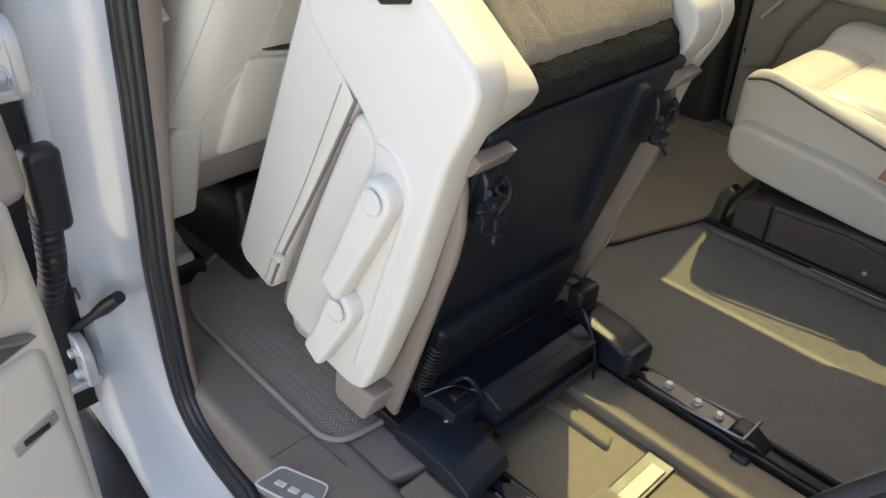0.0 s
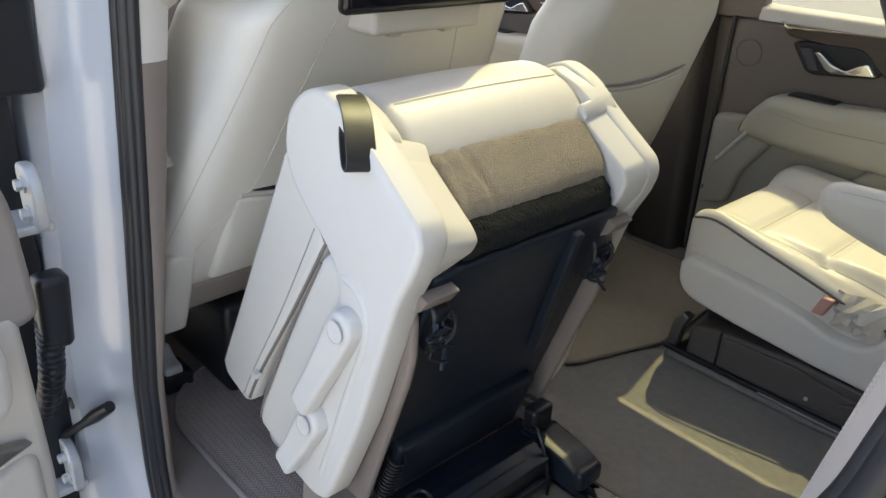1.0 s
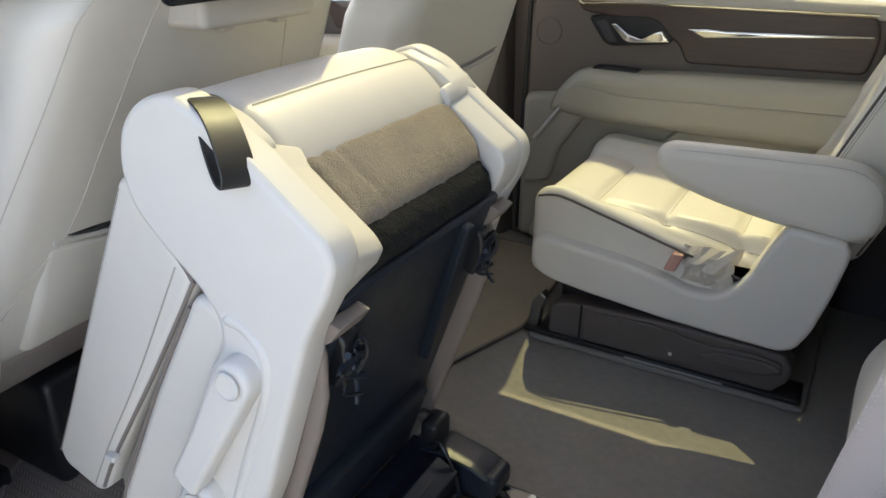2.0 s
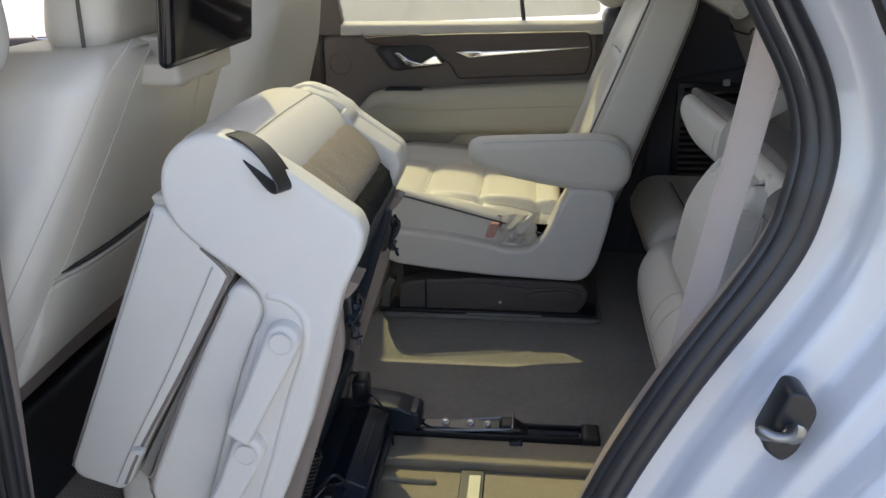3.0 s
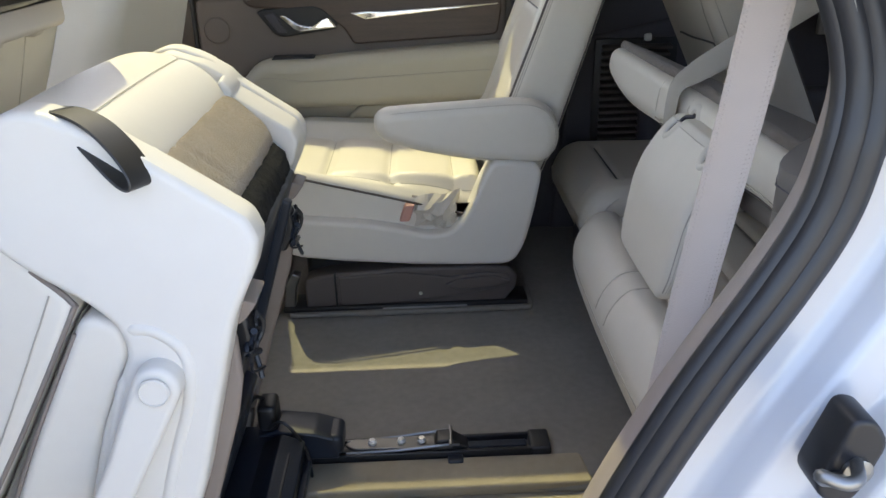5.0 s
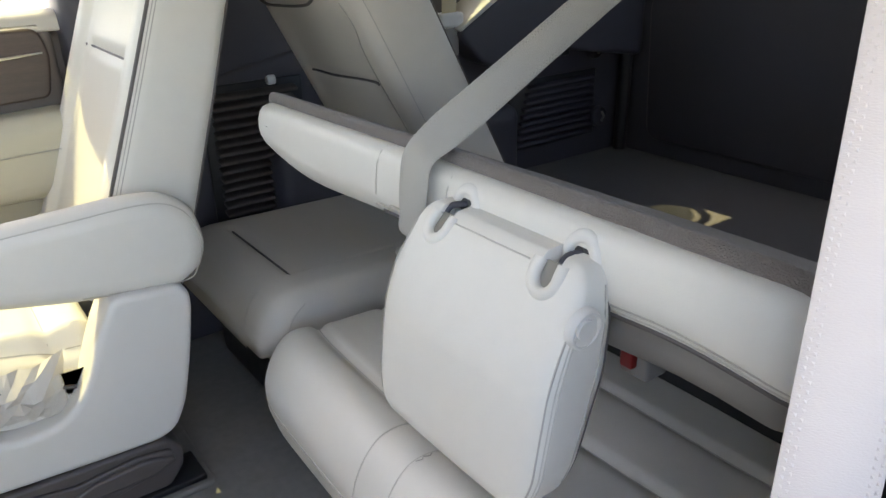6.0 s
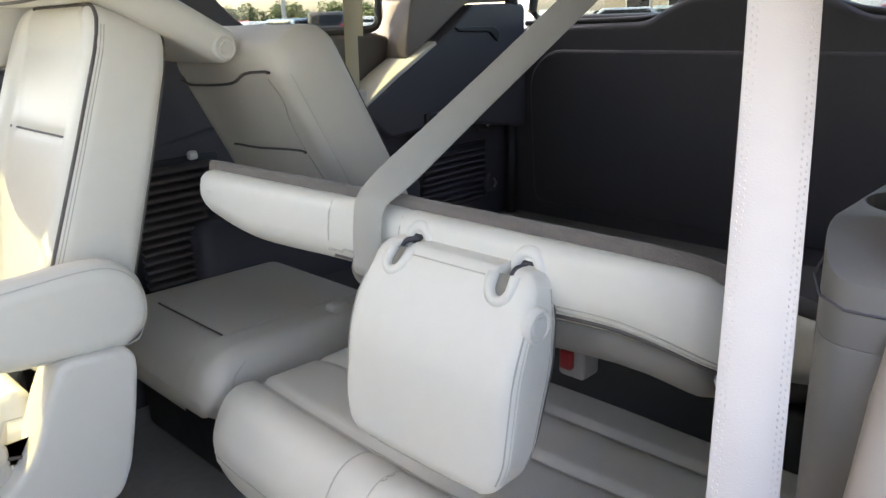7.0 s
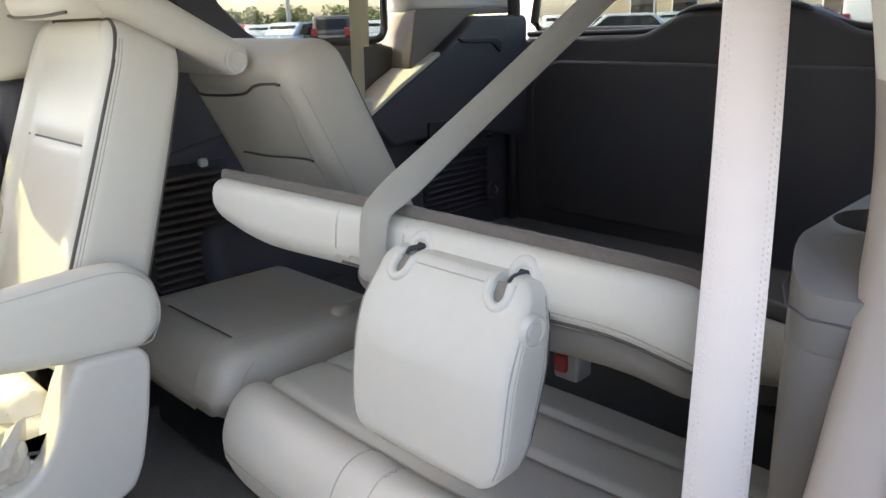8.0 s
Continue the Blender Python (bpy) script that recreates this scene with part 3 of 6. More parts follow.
# the quarter panel behind the opening, down to the wheel arch
rim = ring_out(LINE, -0.20)[SILL1 - 1:]
arch = [Vector((1.20 + 0.50 * math.cos(a), -0.16 + 0.49 * math.sin(a))) for a in span(math.pi, math.pi / 2, 10)]
quarter = [(p.x, p.y, 0) for p in rim if p.y < 0.86]
outline = [(0.62, -0.2, 0)] + quarter + [(0.90, 0.865, 0), (2.25, 0.90, 0), (2.25, 0.33, 0)] + [(p.x, p.y, 0) for p in reversed(arch)]
part("quarter_panel", slab(outline, 0.617, 0.66, 0.012, "y"), PAINT, left, "white pearl rear quarter panel")
part("wheel_arch", tube([(p.x, 0.625, p.y) for p in arch], 0.022, 8), BLACK, left, "black wheel arch moulding")
def leaned(p):
    """The upper side leans in towards the roof."""
    return Vector((p.x, p.y + 0.30 * max(0.0, p.z - 0.85), p.z))


part("quarter_glass", slab([(0.640, 1.09), (0.690, 0.985), (0.742, 0.908), (0.79, 0.865), (1.7, 0.89), (1.7, 1.20), (0.60, 1.20)], 0.634, 0.644, 0.003, "y", 0.012, fn=leaned), BLUEGLASS, left, "dark blue tinted quarter window")
part("glass_frame", slab([(0.595, 1.13), (0.635, 1.04), (0.672, 0.958), (0.722, 0.893), (0.763, 0.85), (0.80, 0.860), (0.748, 0.904), (0.696, 0.98), (0.645, 1.09)], 0.626, 0.648, 0.004, "y", 0.008, fn=leaned), BLACK, left, "gloss black window frame")
part("chrome_strip", tube([(0.785, 0.628, 0.848), (1.2, 0.622, 0.862), (1.7, 0.622, 0.872)], 0.012, 8), CHROME, left, "chrome strip below the quarter window")
part("inner_skin", merged(softbox((0.84, 0.66, -0.1), (2.22, 0.70, 0.86), 0.01, seg=1), softbox((-1.7, 0.70, -0.1), (-0.62, 0.74, 0.74), 0.01, seg=1),
     softbox((-1.7, 0.70, 1.18), (2.22, 0.86, 1.28), 0.02, seg=1), softbox((1.75, 0.70, 0.8), (2.22, 0.84, 1.28), 0.02, seg=1)), PAINT, left)
for off, y, rad in ((0.008, 0.770, 0.0135), (-0.006, 0.774, 0.0135), (-0.015, 0.782, 0.011)):
    rim_line = ring_out(LINE, -off)
    part("weatherstrip", tube([(p.x + 0.004 * (p.x > 0.3), y + lean_in(p.y, p.x), p.y) for p in rim_line], [rad * (0.85 + 0.18 * max(0, min(1, (p.x + 0.1) / 0.4))) for p in rim_line], 8, False, (0, 1, 0)), RUBBER, left, "black rubber door seal")
# inner trim round the opening
TRIM = [(-0.018, 0.776), (-0.021, 0.784), (-0.020, 0.791), (-0.013, 0.796), (0.06, 0.80)]
SPLIT = next(i for i, p in enumerate(LINE) if p.y < 0.80)
part("pillar_trim", jamb(TRIM, SPLIT, SILL0 + 4, (1.0, 1.2, 1.5, 1.75, 1.75)), PILLARBROWN, left, "mauve-brown lower pillar trim")
part("upper_pillar_trim", jamb(TRIM, 0, SPLIT + 1, (1.0, 1.2, 1.5, 1.75, 1.75)), BEIGE, left, "beige upper pillar trim")
cover = part("belt_cover", slab([(-0.46, 0.835), (-0.384, 0.850, 0.03), (-0.33, 0.875, 0.03), (-0.297, 0.900, 0.03), (-0.284, 0.935, 0.02), (-0.288, 1.26), (-0.46, 1.26)], 0.862, 0.900, 0.012, "y", 0.02), BEIGE, left, "beige belt cover on the upper pillar")
part("belt_slot", slab([(-0.405, 0.938), (-0.335, 0.944), (-0.328, 0.962), (-0.328, 1.06), (-0.405, 1.06)], 0.856, 0.870, 0.003, "y", 0.010), BLACK, cover, "black belt guide slot")
part("belt_guide", softbox((-0.40, 0.852, 0.950), (-0.336, 0.864, 0.962), 0.004, (4, 1, 1), 2), CHROME, cover, "bright belt guide bar")
part("sill_trim", slab([(-0.40, 0.795), (0.40, 0.795), (0.40, 0.86), (0.03, 0.93), (-0.60, 0.93), (-0.64, 0.84)], -0.095, 0.004, 0.016, "z", 0.02), PILLARBROWN, left, "mauve-brown sill cover")
part("rear_pillar_trim", jamb([(-0.004, 0.80), (-0.007, 0.830), (-0.004, 0.852), (0.004, 0.866), (0.03, 0.875), (0.10, 0.878)], SILL1 - 3, N - 21, 0.3), BROWNLT, left, "mauve-brown rear pillar trim")
part("upper_rear_trim", jamb([(-0.004, 0.80), (-0.007, 0.830), (-0.004, 0.852), (0.004, 0.866), (0.03, 0.875), (0.10, 0.878)], N - 22, N, 0.3), BEIGE, left, "beige upper rear pillar trim")
BPL = [(-0.108, 0.764), (-0.108, 0.814), (-0.03, 0.846), (0.0, 0.80)]
plate = part("sill_plate", slab(BPL, -0.006, 0.010, 0.003, "z", 0.010), GREYTRIM, left, "grey sill badge plate")
part("plate_edge", tube([(p.x, p.y, 0.010) for p in fillet(BPL, 0.010, 4)], 0.0018, 6, True), PALEGREY, plate, "pale badge outline")
for k in range(3):
    part("badge_mark", slab([(-0.088 + 0.024 * k, 0.786 + 0.008 * k), (-0.072 + 0.024 * k, 0.792 + 0.008 * k), (-0.074 + 0.024 * k, 0.802 + 0.008 * k), (-0.090 + 0.024 * k, 0.796 + 0.008 * k)], 0.008, 0.0115, 0.001, "z", 0.002), PALEGREY, plate)
part("trim_joint", tube([(-0.137, 0.81, 0.004), (-0.137, 0.85, 0.004), (-0.137, 0.915, 0.004)], 0.0022, 6), BROWN, left)
part("trim_joint", tube([(-0.24, 0.872, 0.0042), (-0.14, 0.884, 0.0042), (-0.045, 0.889, 0.0042)], 0.002, 6), BROWN, left)
striker = part("striker_plate", slab([(0.632, 0.518), (0.658, 0.498), (0.672, 0.512), (0.688, 0.566), (0.672, 0.588), (0.655, 0.590)], 0.690, 0.73, 0.006, "y", 0.016), BLACK, left, "black striker plate")
part("striker", tube(spline([(0.664, 0.694, 0.548), (0.652, 0.668, 0.551), (0.636, 0.660, 0.554), (0.622, 0.668, 0.556), (0.632, 0.676, 0.544), (0.662, 0.694, 0.530)], 5), 0.0058, 8), STEEL, striker, "steel striker loop")
part("striker_washer", lathe([(0.013, 0), (0.013, 0.004), (0.009, 0.006)], 14, at(0.664, 0.690, 0.54) @ TO_LEFT), STEEL, striker)
for z, x in ((0.60, -0.420), (0.028, -0.525)):
    h = part("hinge", slab([(x - 0.03, z - 0.045), (x + 0.035, z - 0.045), (x + 0.04, z + 0.03), (x + 0.01, z + 0.055), (x - 0.03, z + 0.05)], 0.672, 0.690, 0.004, "y", 0.015), BRASSY, left, "zinc-plated door hinge")
    part("hinge_leaf", softbox((x - 0.06, 0.60, z - 0.05), (x + 0.02, 0.70, z - 0.035), 0.004, seg=2), BRASSY, h)
    for dx, dz in ((0.005, 0.025), (0.008, -0.02)):
        part("bolt", lathe([(0.013, 0), (0.013, 0.003), (0.009, 0.004), (0.009, 0.012), (0.007, 0.013)], 6, at(x + dx, 0.672, z + dz) @ TO_LEFT), BRASSY, h)
boot = part("cable_boot", softbox((-0.437, 0.650, 0.345), (-0.39, 0.700, 0.490), 0.014, (1, 1, 3), 3, fn=lambda p: Vector((p.x + 0.25 * (p.z - 0.40), p.y, p.z))), RUBBER, left, "black rubber cable boot")
bell = spline([(-0.415, 0.668, 0.40), (-0.422, 0.664, 0.34), (-0.447, 0.660, 0.265), (-0.52, 0.655, 0.165)], 22)
part("bellows", tube(bell, [0.017 + 0.004 * (k % 4 in (0, 1)) for k in range(len(bell))], 12), RUBBER, boot, "ribbed black cable bellows")
part("check_strap", tube([(-0.64, 0.636, -0.013), (-0.592, 0.660, 0.034), (-0.50, 0.707, 0.124), (-0.468, 0.723, 0.155), (-0.435, 0.740, 0.186)], [0.008, 0.008, 0.008, 0.013, 0.011], 8), BLACK, left, "black door check strap")
part("door_frame_corner", softbox((-0.60, 0.56, 0.735), (-0.470, 0.742, 1.26), 0.012, seg=2), BLACK, left, "black door frame corner")
part("gap_seal", softbox((-0.64, 0.60, -0.1), (-0.545, 0.705, 0.80), 0.008, seg=2), RUBBER, left, "black rubber lining of the hinge gap")
part("body_gap", softbox((-0.75, 0.765, -0.3), (-0.53, 0.86, 1.2), 0.01, seg=1), BLACK, left, "black gap behind the hinges")
part("grommet", lathe([(0.011, 0), (0.011, 0.003), (0.006, 0.005)], 12, at(-0.445, 0.684, 0.215) @ TO_LEFT), RUBBER, left)
part("rocker_moulding", softbox((-0.9, 0.575, -0.36), (0.8, 0.70, -0.215), 0.02, seg=2), BLACK, left, "black rocker moulding")
part("step_bar", softbox((-0.9, 0.44, -0.36), (0.7, 0.57, -0.30), 0.02, seg=2), BLACK, left, "black side step")

# ---------- the open near door ----------
DOOR = at(-0.325, 0.622, 0) @ pose(0, 0, 0, 0, 0, 20)   # local: x rearwards into the cabin, -y along the door


def on_door(bm):
    return moved(bm, DOOR)


nd = thing("door_3", (-0.40, 0.3, -0.2), "open rear car door with mauve-brown trim and cream armrest", "car door", "", CABIN)
part("outer_skin", on_door(softbox((-0.16, -0.95, -0.25), (-0.06, -0.02, 0.74), 0.02, seg=2)), PAINT, nd)
part("inner_edge", on_door(softbox((-0.07, -0.93, -0.22), (-0.025, -0.005, 0.75), 0.012, seg=2)), BLACK, nd, "black rubber lined door edge")
part("upper_trim", on_door(slab([(-0.93, 0.46), (0.015, 0.46), (0.005, 0.64), (-0.02, 0.71), (-0.08, 0.745), (-0.93, 0.75)], -0.03, 0.02, 0.018, "x", 0.03)), BROWNLT, nd, "mauve-brown upper door trim")
part("lower_trim", on_door(slab([(-0.93, -0.20), (-0.03, -0.20), (-0.015, 0.20), (-0.02, 0.50), (-0.93, 0.50)], -0.03, 0.022, 0.02, "x", 0.03)), LEATHER2, nd, "cream lower door trim")
arm = part("armrest", on_door(softbox((-0.02, -0.93, 0.385), (0.115, -0.07, 0.505), 0.045, (2, 10, 1), 4, fn=lambda p: Vector((p.x - 0.05 * max(0, (p.y + 0.16) / 0.1) ** 2, p.y, p.z)))), LEATHER, nd, "cream padded armrest")
part("switch_panel", on_door(softbox((0.0, -0.60, 0.494), (0.072, -0.21, 0.510), 0.006, seg=2)), BLACK, arm, "black window switch panel")
part("window_switch", on_door(softbox((0.022, -0.27, 0.506), (0.052, -0.235, 0.518), 0.004, seg=2)), CHROME, arm, "chrome-faced window switch")
part("armrest_seam", on_door(tube(spline([(0.113, -0.9, 0.46), (0.114, -0.4, 0.46), (0.104, -0.16, 0.46), (0.065, -0.09, 0.455), (0.02, -0.075, 0.45)]), 0.002, 6)), GROOVE, arm)
part("pocket", on_door(softbox((-0.02, -0.93, -0.16), (0.038, -0.04, 0.275), 0.03, (1, 6, 2), 3)), LEATHER2, nd, "cream door pocket")
part("pull_trim", on_door(slab([(-0.30, 0.315), (-0.12, 0.325), (-0.05, 0.295), (-0.12, 0.288), (-0.30, 0.275)], 0.02, 0.042, 0.006, "x", 0.01)), STEEL, nd, "satin metal pull trim")
bdg = part("speaker_badge", on_door(moved(softbox((0.036, -0.135, 0.15), (0.042, -0.065, 0.172), 0.003, seg=2), at(0, -0.1, 0.16) @ pose(0, 0, 0, 8, 0, 0) @ at(0, 0.1, -0.16))), BADGE, nd, "satin badge with an unreadable mark")
part("badge_mark", on_door(softbox((0.0415, -0.12, 0.156), (0.0435, -0.08, 0.166), 0.001, seg=1)), BLACK, bdg)
part("oval_inset", on_door(lathe([(0.038, 0), (0.038, 0.003), (0.034, 0.004), (0.033, 0.001), (0.002, 0.001)], 28, at(0.02, -0.062, 0.62) @ pose(0, 0, 0, 0, 90, 0) @ Matrix.Diagonal((1.45, 0.8, 1, 1)))), BROWNLT, nd)
part("window_frame", on_door(softbox((-0.07, -0.10, 0.72), (-0.02, -0.03, 1.2), 0.012, seg=2)), BLACK, nd, "black window frame")

# front and back ends of the cabin
top("wall_front", softbox((-1.76, 0.70, -0.10), (-1.70, 2.66, 0.80), 0.01, seg=1), BROWN, "dark brown dashboard bulkhead", "dashboard", CABIN)


# ---------- the folded and tumbled second-row seat ----------
seat = thing("folded_seat", (-0.02, 1.19, 0.0), "cream leather captain's chair folded and tumbled forward on its rails", "car seat")
SHIELD = [(-0.150, 0.158), (-0.061, 0.146), (-0.030, 0.158), (-0.007, 0.21), (0.045, 0.345), (0.108, 0.565), (0.137, 0.622, 0.012), (0.146, 0.656, 0.008), (0.137, 0.681, 0.010), (0.053, 0.740),
          (-0.015, 0.783), (-0.068, 0.803), (-0.112, 0.788), (-0.142, 0.755), (-0.149, 0.706), (-0.132, 0.662), (-0.092, 0.625), (-0.045, 0.592), (-0.018, 0.562), (-0.012, 0.530), (-0.059, 0.433), (-0.128, 0.222)]


def lean_side(p):
    """The near side of the folded seat leans inwards towards its top."""
    return Vector((p.x, p.y + 0.048 * max(0.0, p.z - 0.16) * (p.y < 1.2), p.z))


part("side_shield", slab(SHIELD, 0.915, 0.965, 0.009, "y", 0.02, fn=lean_side), SHELL, seat, "smooth cream plastic side shield")
part("side_shield", slab([(x - 0.018 * (x > 0.04), z - 0.020) for x, z, *_ in SHIELD], 1.435, 1.476, 0.009, "y", 0.02), SHELL, seat)
WING = [(0.098, 0.560), (0.137, 0.622), (0.146, 0.656), (0.137, 0.681), (0.053, 0.740), (0.012, 0.767), (-0.004, 0.74), (0.00, 0.69), (0.06, 0.62), (0.075, 0.56)]
REAR = [(0.02, 0.761), (-0.015, 0.783), (-0.068, 0.801), (-0.10, 0.79), (-0.09, 0.74), (0.00, 0.69), (0.03, 0.72)]


def wing(outer, drop, back):
    """A bolster shell whose top falls and whose rear edge steps back towards the pad."""
    def fn(p):
        d = max(0.0, abs(p.y - outer) - 0.012)
        low = max(0.0, min(1.0, (p.z - 0.56) / 0.12)) if p.x > 0.06 else 1.0
        return lean_side(p - Vector((back * d * (p.x > 0.03), 0, drop * d * (1.5 * low - 0.5))))
    return fn


NEAR_WING, FAR_WING = wing(0.928, 0.40, 0.18), wing(1.466, 0.16, 0.10)
part("bolster_shell", slab(WING, 0.918, 1.032, 0.005, "y", 0.008, fn=NEAR_WING), SHELL, seat, "chamfered cream bolster shell")
part("bolster_shell", slab(REAR, 0.918, 0.988, 0.006, "y", 0.010, fn=wing(0.928, 0.28, 0.0)), SHELL, seat)
part("bolster_shell", slab([(x - 0.018 * (x > 0.04), z - 0.020) for x, z in WING], 1.388, 1.468, 0.005, "y", 0.008, fn=FAR_WING), SHELL, seat, "chamfered cream bolster shell")
part("bolster_shell", slab([(x, z - 0.021) for x, z in REAR], 1.412, 1.468, 0.006, "y", 0.010, fn=FAR_WING), SHELL, seat)
for y in (1.012, 1.40):
    part("shell_tooth", slab([(0.090, 0.574), (0.104, 0.577), (0.101, 0.556), (0.097, 0.553)], y - 0.004, y + 0.004, 0.002, "y", 0.003), SHELL, seat)
BACK = [(-0.172, 0.690), (-0.152, 0.686), (-0.100, 0.632), (-0.060, 0.586), (-0.150, 0.430), (-0.246, 0.272), (-0.284, 0.196), (-0.300, 0.184), (-0.372, 0.206), (-0.384, 0.232)]


back = part("backrest", slab(BACK, 0.928, 1.458, 0.013, "y", 0.022, 5, fn=lean_side), LEATHER, seat, "cream leather backrest folded flat")
CUSH = [(-0.060, 0.575), (-0.018, 0.562), (-0.012, 0.530), (-0.059, 0.433), (-0.128, 0.222), (-0.150, 0.158), (-0.186, 0.158), (-0.246, 0.178), (-0.240, 0.214), (-0.150, 0.405)]
cush = part("cushion", slab(CUSH, 0.924, 1.462, 0.012, "y", 0.020, 5, fn=lean_side), LEATHER, seat, "cream leather seat cushion turned on its edge")


def on_side(poly, y, closed=False, n=6):
    return spline([lean_side(Vector((x, y, z))) for x, z in poly], n)


part("piping", tube(on_side([(-0.104, 0.627), (-0.068, 0.588), (-0.074, 0.568), (-0.157, 0.425), (-0.251, 0.273), (-0.289, 0.200)], 0.9315), 0.0032, 6), BROWNPIPE, back, "brown piping")
part("piping", tube(on_side([(-0.070, 0.552), (-0.153, 0.398), (-0.233, 0.226), (-0.242, 0.188)], 0.9275), 0.0026, 6), BROWNPIPE, cush)
part("piping", tube(on_side([(-0.168, 0.677), (-0.2455, 0.508), (-0.324, 0.341), (-0.377, 0.230)], 0.9315), 0.0032, 6), BROWNPIPE, back, "brown piping")
part("seam", tube(on_side([(-0.088, 0.598), (-0.175, 0.43), (-0.262, 0.28), (-0.302, 0.204)], 0.927), 0.0011, 5), SEAM, back)
# dark filler added for the shade in the slit between the pads
part("slit_shade", slab([(-0.062, 0.572), (-0.072, 0.562), (-0.165, 0.40), (-0.270, 0.215), (-0.255, 0.20), (-0.16, 0.385)], 0.945, 1.44, 0.004, "y", 0.006, fn=lean_side), GROOVE, seat, "grey-brown filler coloured as the shade between the pads")
part("zip_pull", softbox((-0.258, 0.922, 0.268), (-0.240, 0.936, 0.278), 0.003, seg=2), SHELL, seat)
part("recliner_cover", slab([(-0.178, 0.70), (-0.150, 0.702), (-0.140, 0.675), (-0.158, 0.668), (-0.172, 0.68)], 0.968, 1.45, 0.006, "y", 0.006), LEATHER2, seat)
part("headrest", slab([(-0.345, 0.19), (-0.354, 0.09), (-0.352, 0.045), (-0.332, 0.026), (-0.295, 0.024), (-0.262, 0.05), (-0.222, 0.115), (-0.21, 0.19)], 0.99, 1.37, 0.03, "y", 0.02, 4), LEATHER, seat, "cream leather headrest under the backrest")
part("headrest_piping", tube(on_side([(-0.282, 0.165), (-0.279, 0.09), (-0.288, 0.040)], 0.992), 0.003, 6), PIPING, seat)

# levers on the side shield
for lx, lz, tx, tz in ((0.020, 0.499, -0.062, 0.335), (-0.053, 0.304, -0.108, 0.195)):
    d = Vector((tx - lx, 0, tz - lz))
    n = Vector((-d.z, 0, d.x)).normalized()
    if n.x > 0:
        n = -n

    def lev(f, w):
        q = Vector((lx, 0, lz)) + d * f + n * w
        return (q.x, q.z)

    long = d.length

    def flare(p):
        """The paddle lifts off the shield towards its tip."""
        f = ((p.x - lx) * d.x + (p.z - lz) * d.z) / long ** 2
        return lean_side(p - Vector((0, 0.010 * f, 0)))

    r = 0.0265
    head = [lev(-r / long * math.cos(a), r * math.sin(a)) for a in span(-1.5, 1.5, 10)]
    lever = part("lever", slab([(*q, 0.003) for q in head] + [lev(0.25, 0.0245), lev(0.60, 0.0205), lev(1.0, 0.0225), lev(1.03, -0.0195), lev(0.60, -0.0225), lev(0.25, -0.0255)], 0.890, 0.922, 0.0075, "y", 0.010, 4, fn=flare), SHELL, seat, "cream plastic release lever")
    part("lever_cap", deform(lathe([(0.017, 0), (0.017, 0.0025), (0.0155, 0.0036), (0.015, 0.0015), (0.002, 0.0015)], 24, at(lx, 0.888, lz) @ TO_LEFT), lean_side), SHELL, lever)
# ridges framing the lever channel: raised to imitate the shading of its sunk edges
for pts, rad in (([(-0.012, 0.56), (0.022, 0.556), (0.050, 0.525), (0.046, 0.47), (0.018, 0.39), (-0.020, 0.27), (-0.050, 0.185)], 0.009), ([(-0.020, 0.505), (-0.040, 0.45), (-0.075, 0.35), (-0.105, 0.26), (-0.135, 0.185)], 0.007)):
    line = on_side(pts, 0.9205, n=8)
    part("channel_ridge", tube(line, [rad * min(1.0, 0.25 + 0.25 * min(k, len(line) - 1 - k)) for k in range(len(line))], 10), SHELL, seat, "soft ridge that imitates the shaded edge of the sunk lever channel")

# the roll on top between the bolsters: leather pad, then the carpet roll
PAD = [(-0.176, 0.66), (-0.170, 0.735), (-0.150, 0.772), (-0.10, 0.783), (-0.045, 0.772), (-0.006, 0.748), (0.022, 0.708), (0.026, 0.65)]
roll = part("head_pad", slab(PAD, 1.030, 1.410, 0.020, "y", 0.024, 5, rows_in=10, step=0.012,
     fn=lambda p: p + Vector((0.3, 0, 1)) * 0.004 * math.sin(math.pi * (p.y - 1.03) / 0.38) * (p.z > 0.70) - Vector((0, 0, 0.0025)) * math.exp(-((p.x + 0.045) / 0.006) ** 2) * (p.z > 0.74)), LEATHER, seat, "perforated cream leather pad")
part("pad_seam", tube([(-0.045 + 0.0012 * math.sin(math.pi * (y - 1.03) / 0.38), y, 0.7695 + 0.004 * math.sin(math.pi * (y - 1.03) / 0.38)) for y in span(1.052, 1.388, 12)], 0.0009, 5), SEAM_SOFT, roll)
part("pad_collar", slab([(x * 0.97 - 0.002, 0.65 + (z - 0.65) * 0.90) for x, z in PAD], 1.014, 1.034, 0.004, "y", 0.02), BEIGE, seat, "grey-beige band beside the pad")
part("pad_collar", slab([(x * 0.97 - 0.002, 0.65 + (z - 0.65) * 0.90) for x, z in PAD], 1.404, 1.420, 0.004, "y", 0.02), BEIGE, seat)


def pile(p):
    """Uneven tufts of the rolled carpet, a crease near its end and a soft sag."""
    q = p + 0.0013 * noise.noise_vector(p * 190) + 0.0016 * noise.noise_vector(p * 26)
    q.z -= 0.006 * math.exp(-((p.y - 1.118 - 0.25 * (p.x - 0.04)) / 0.007) ** 2) + 0.004 * math.exp(-((p.y - 1.085) / 0.010) ** 2)
    return q


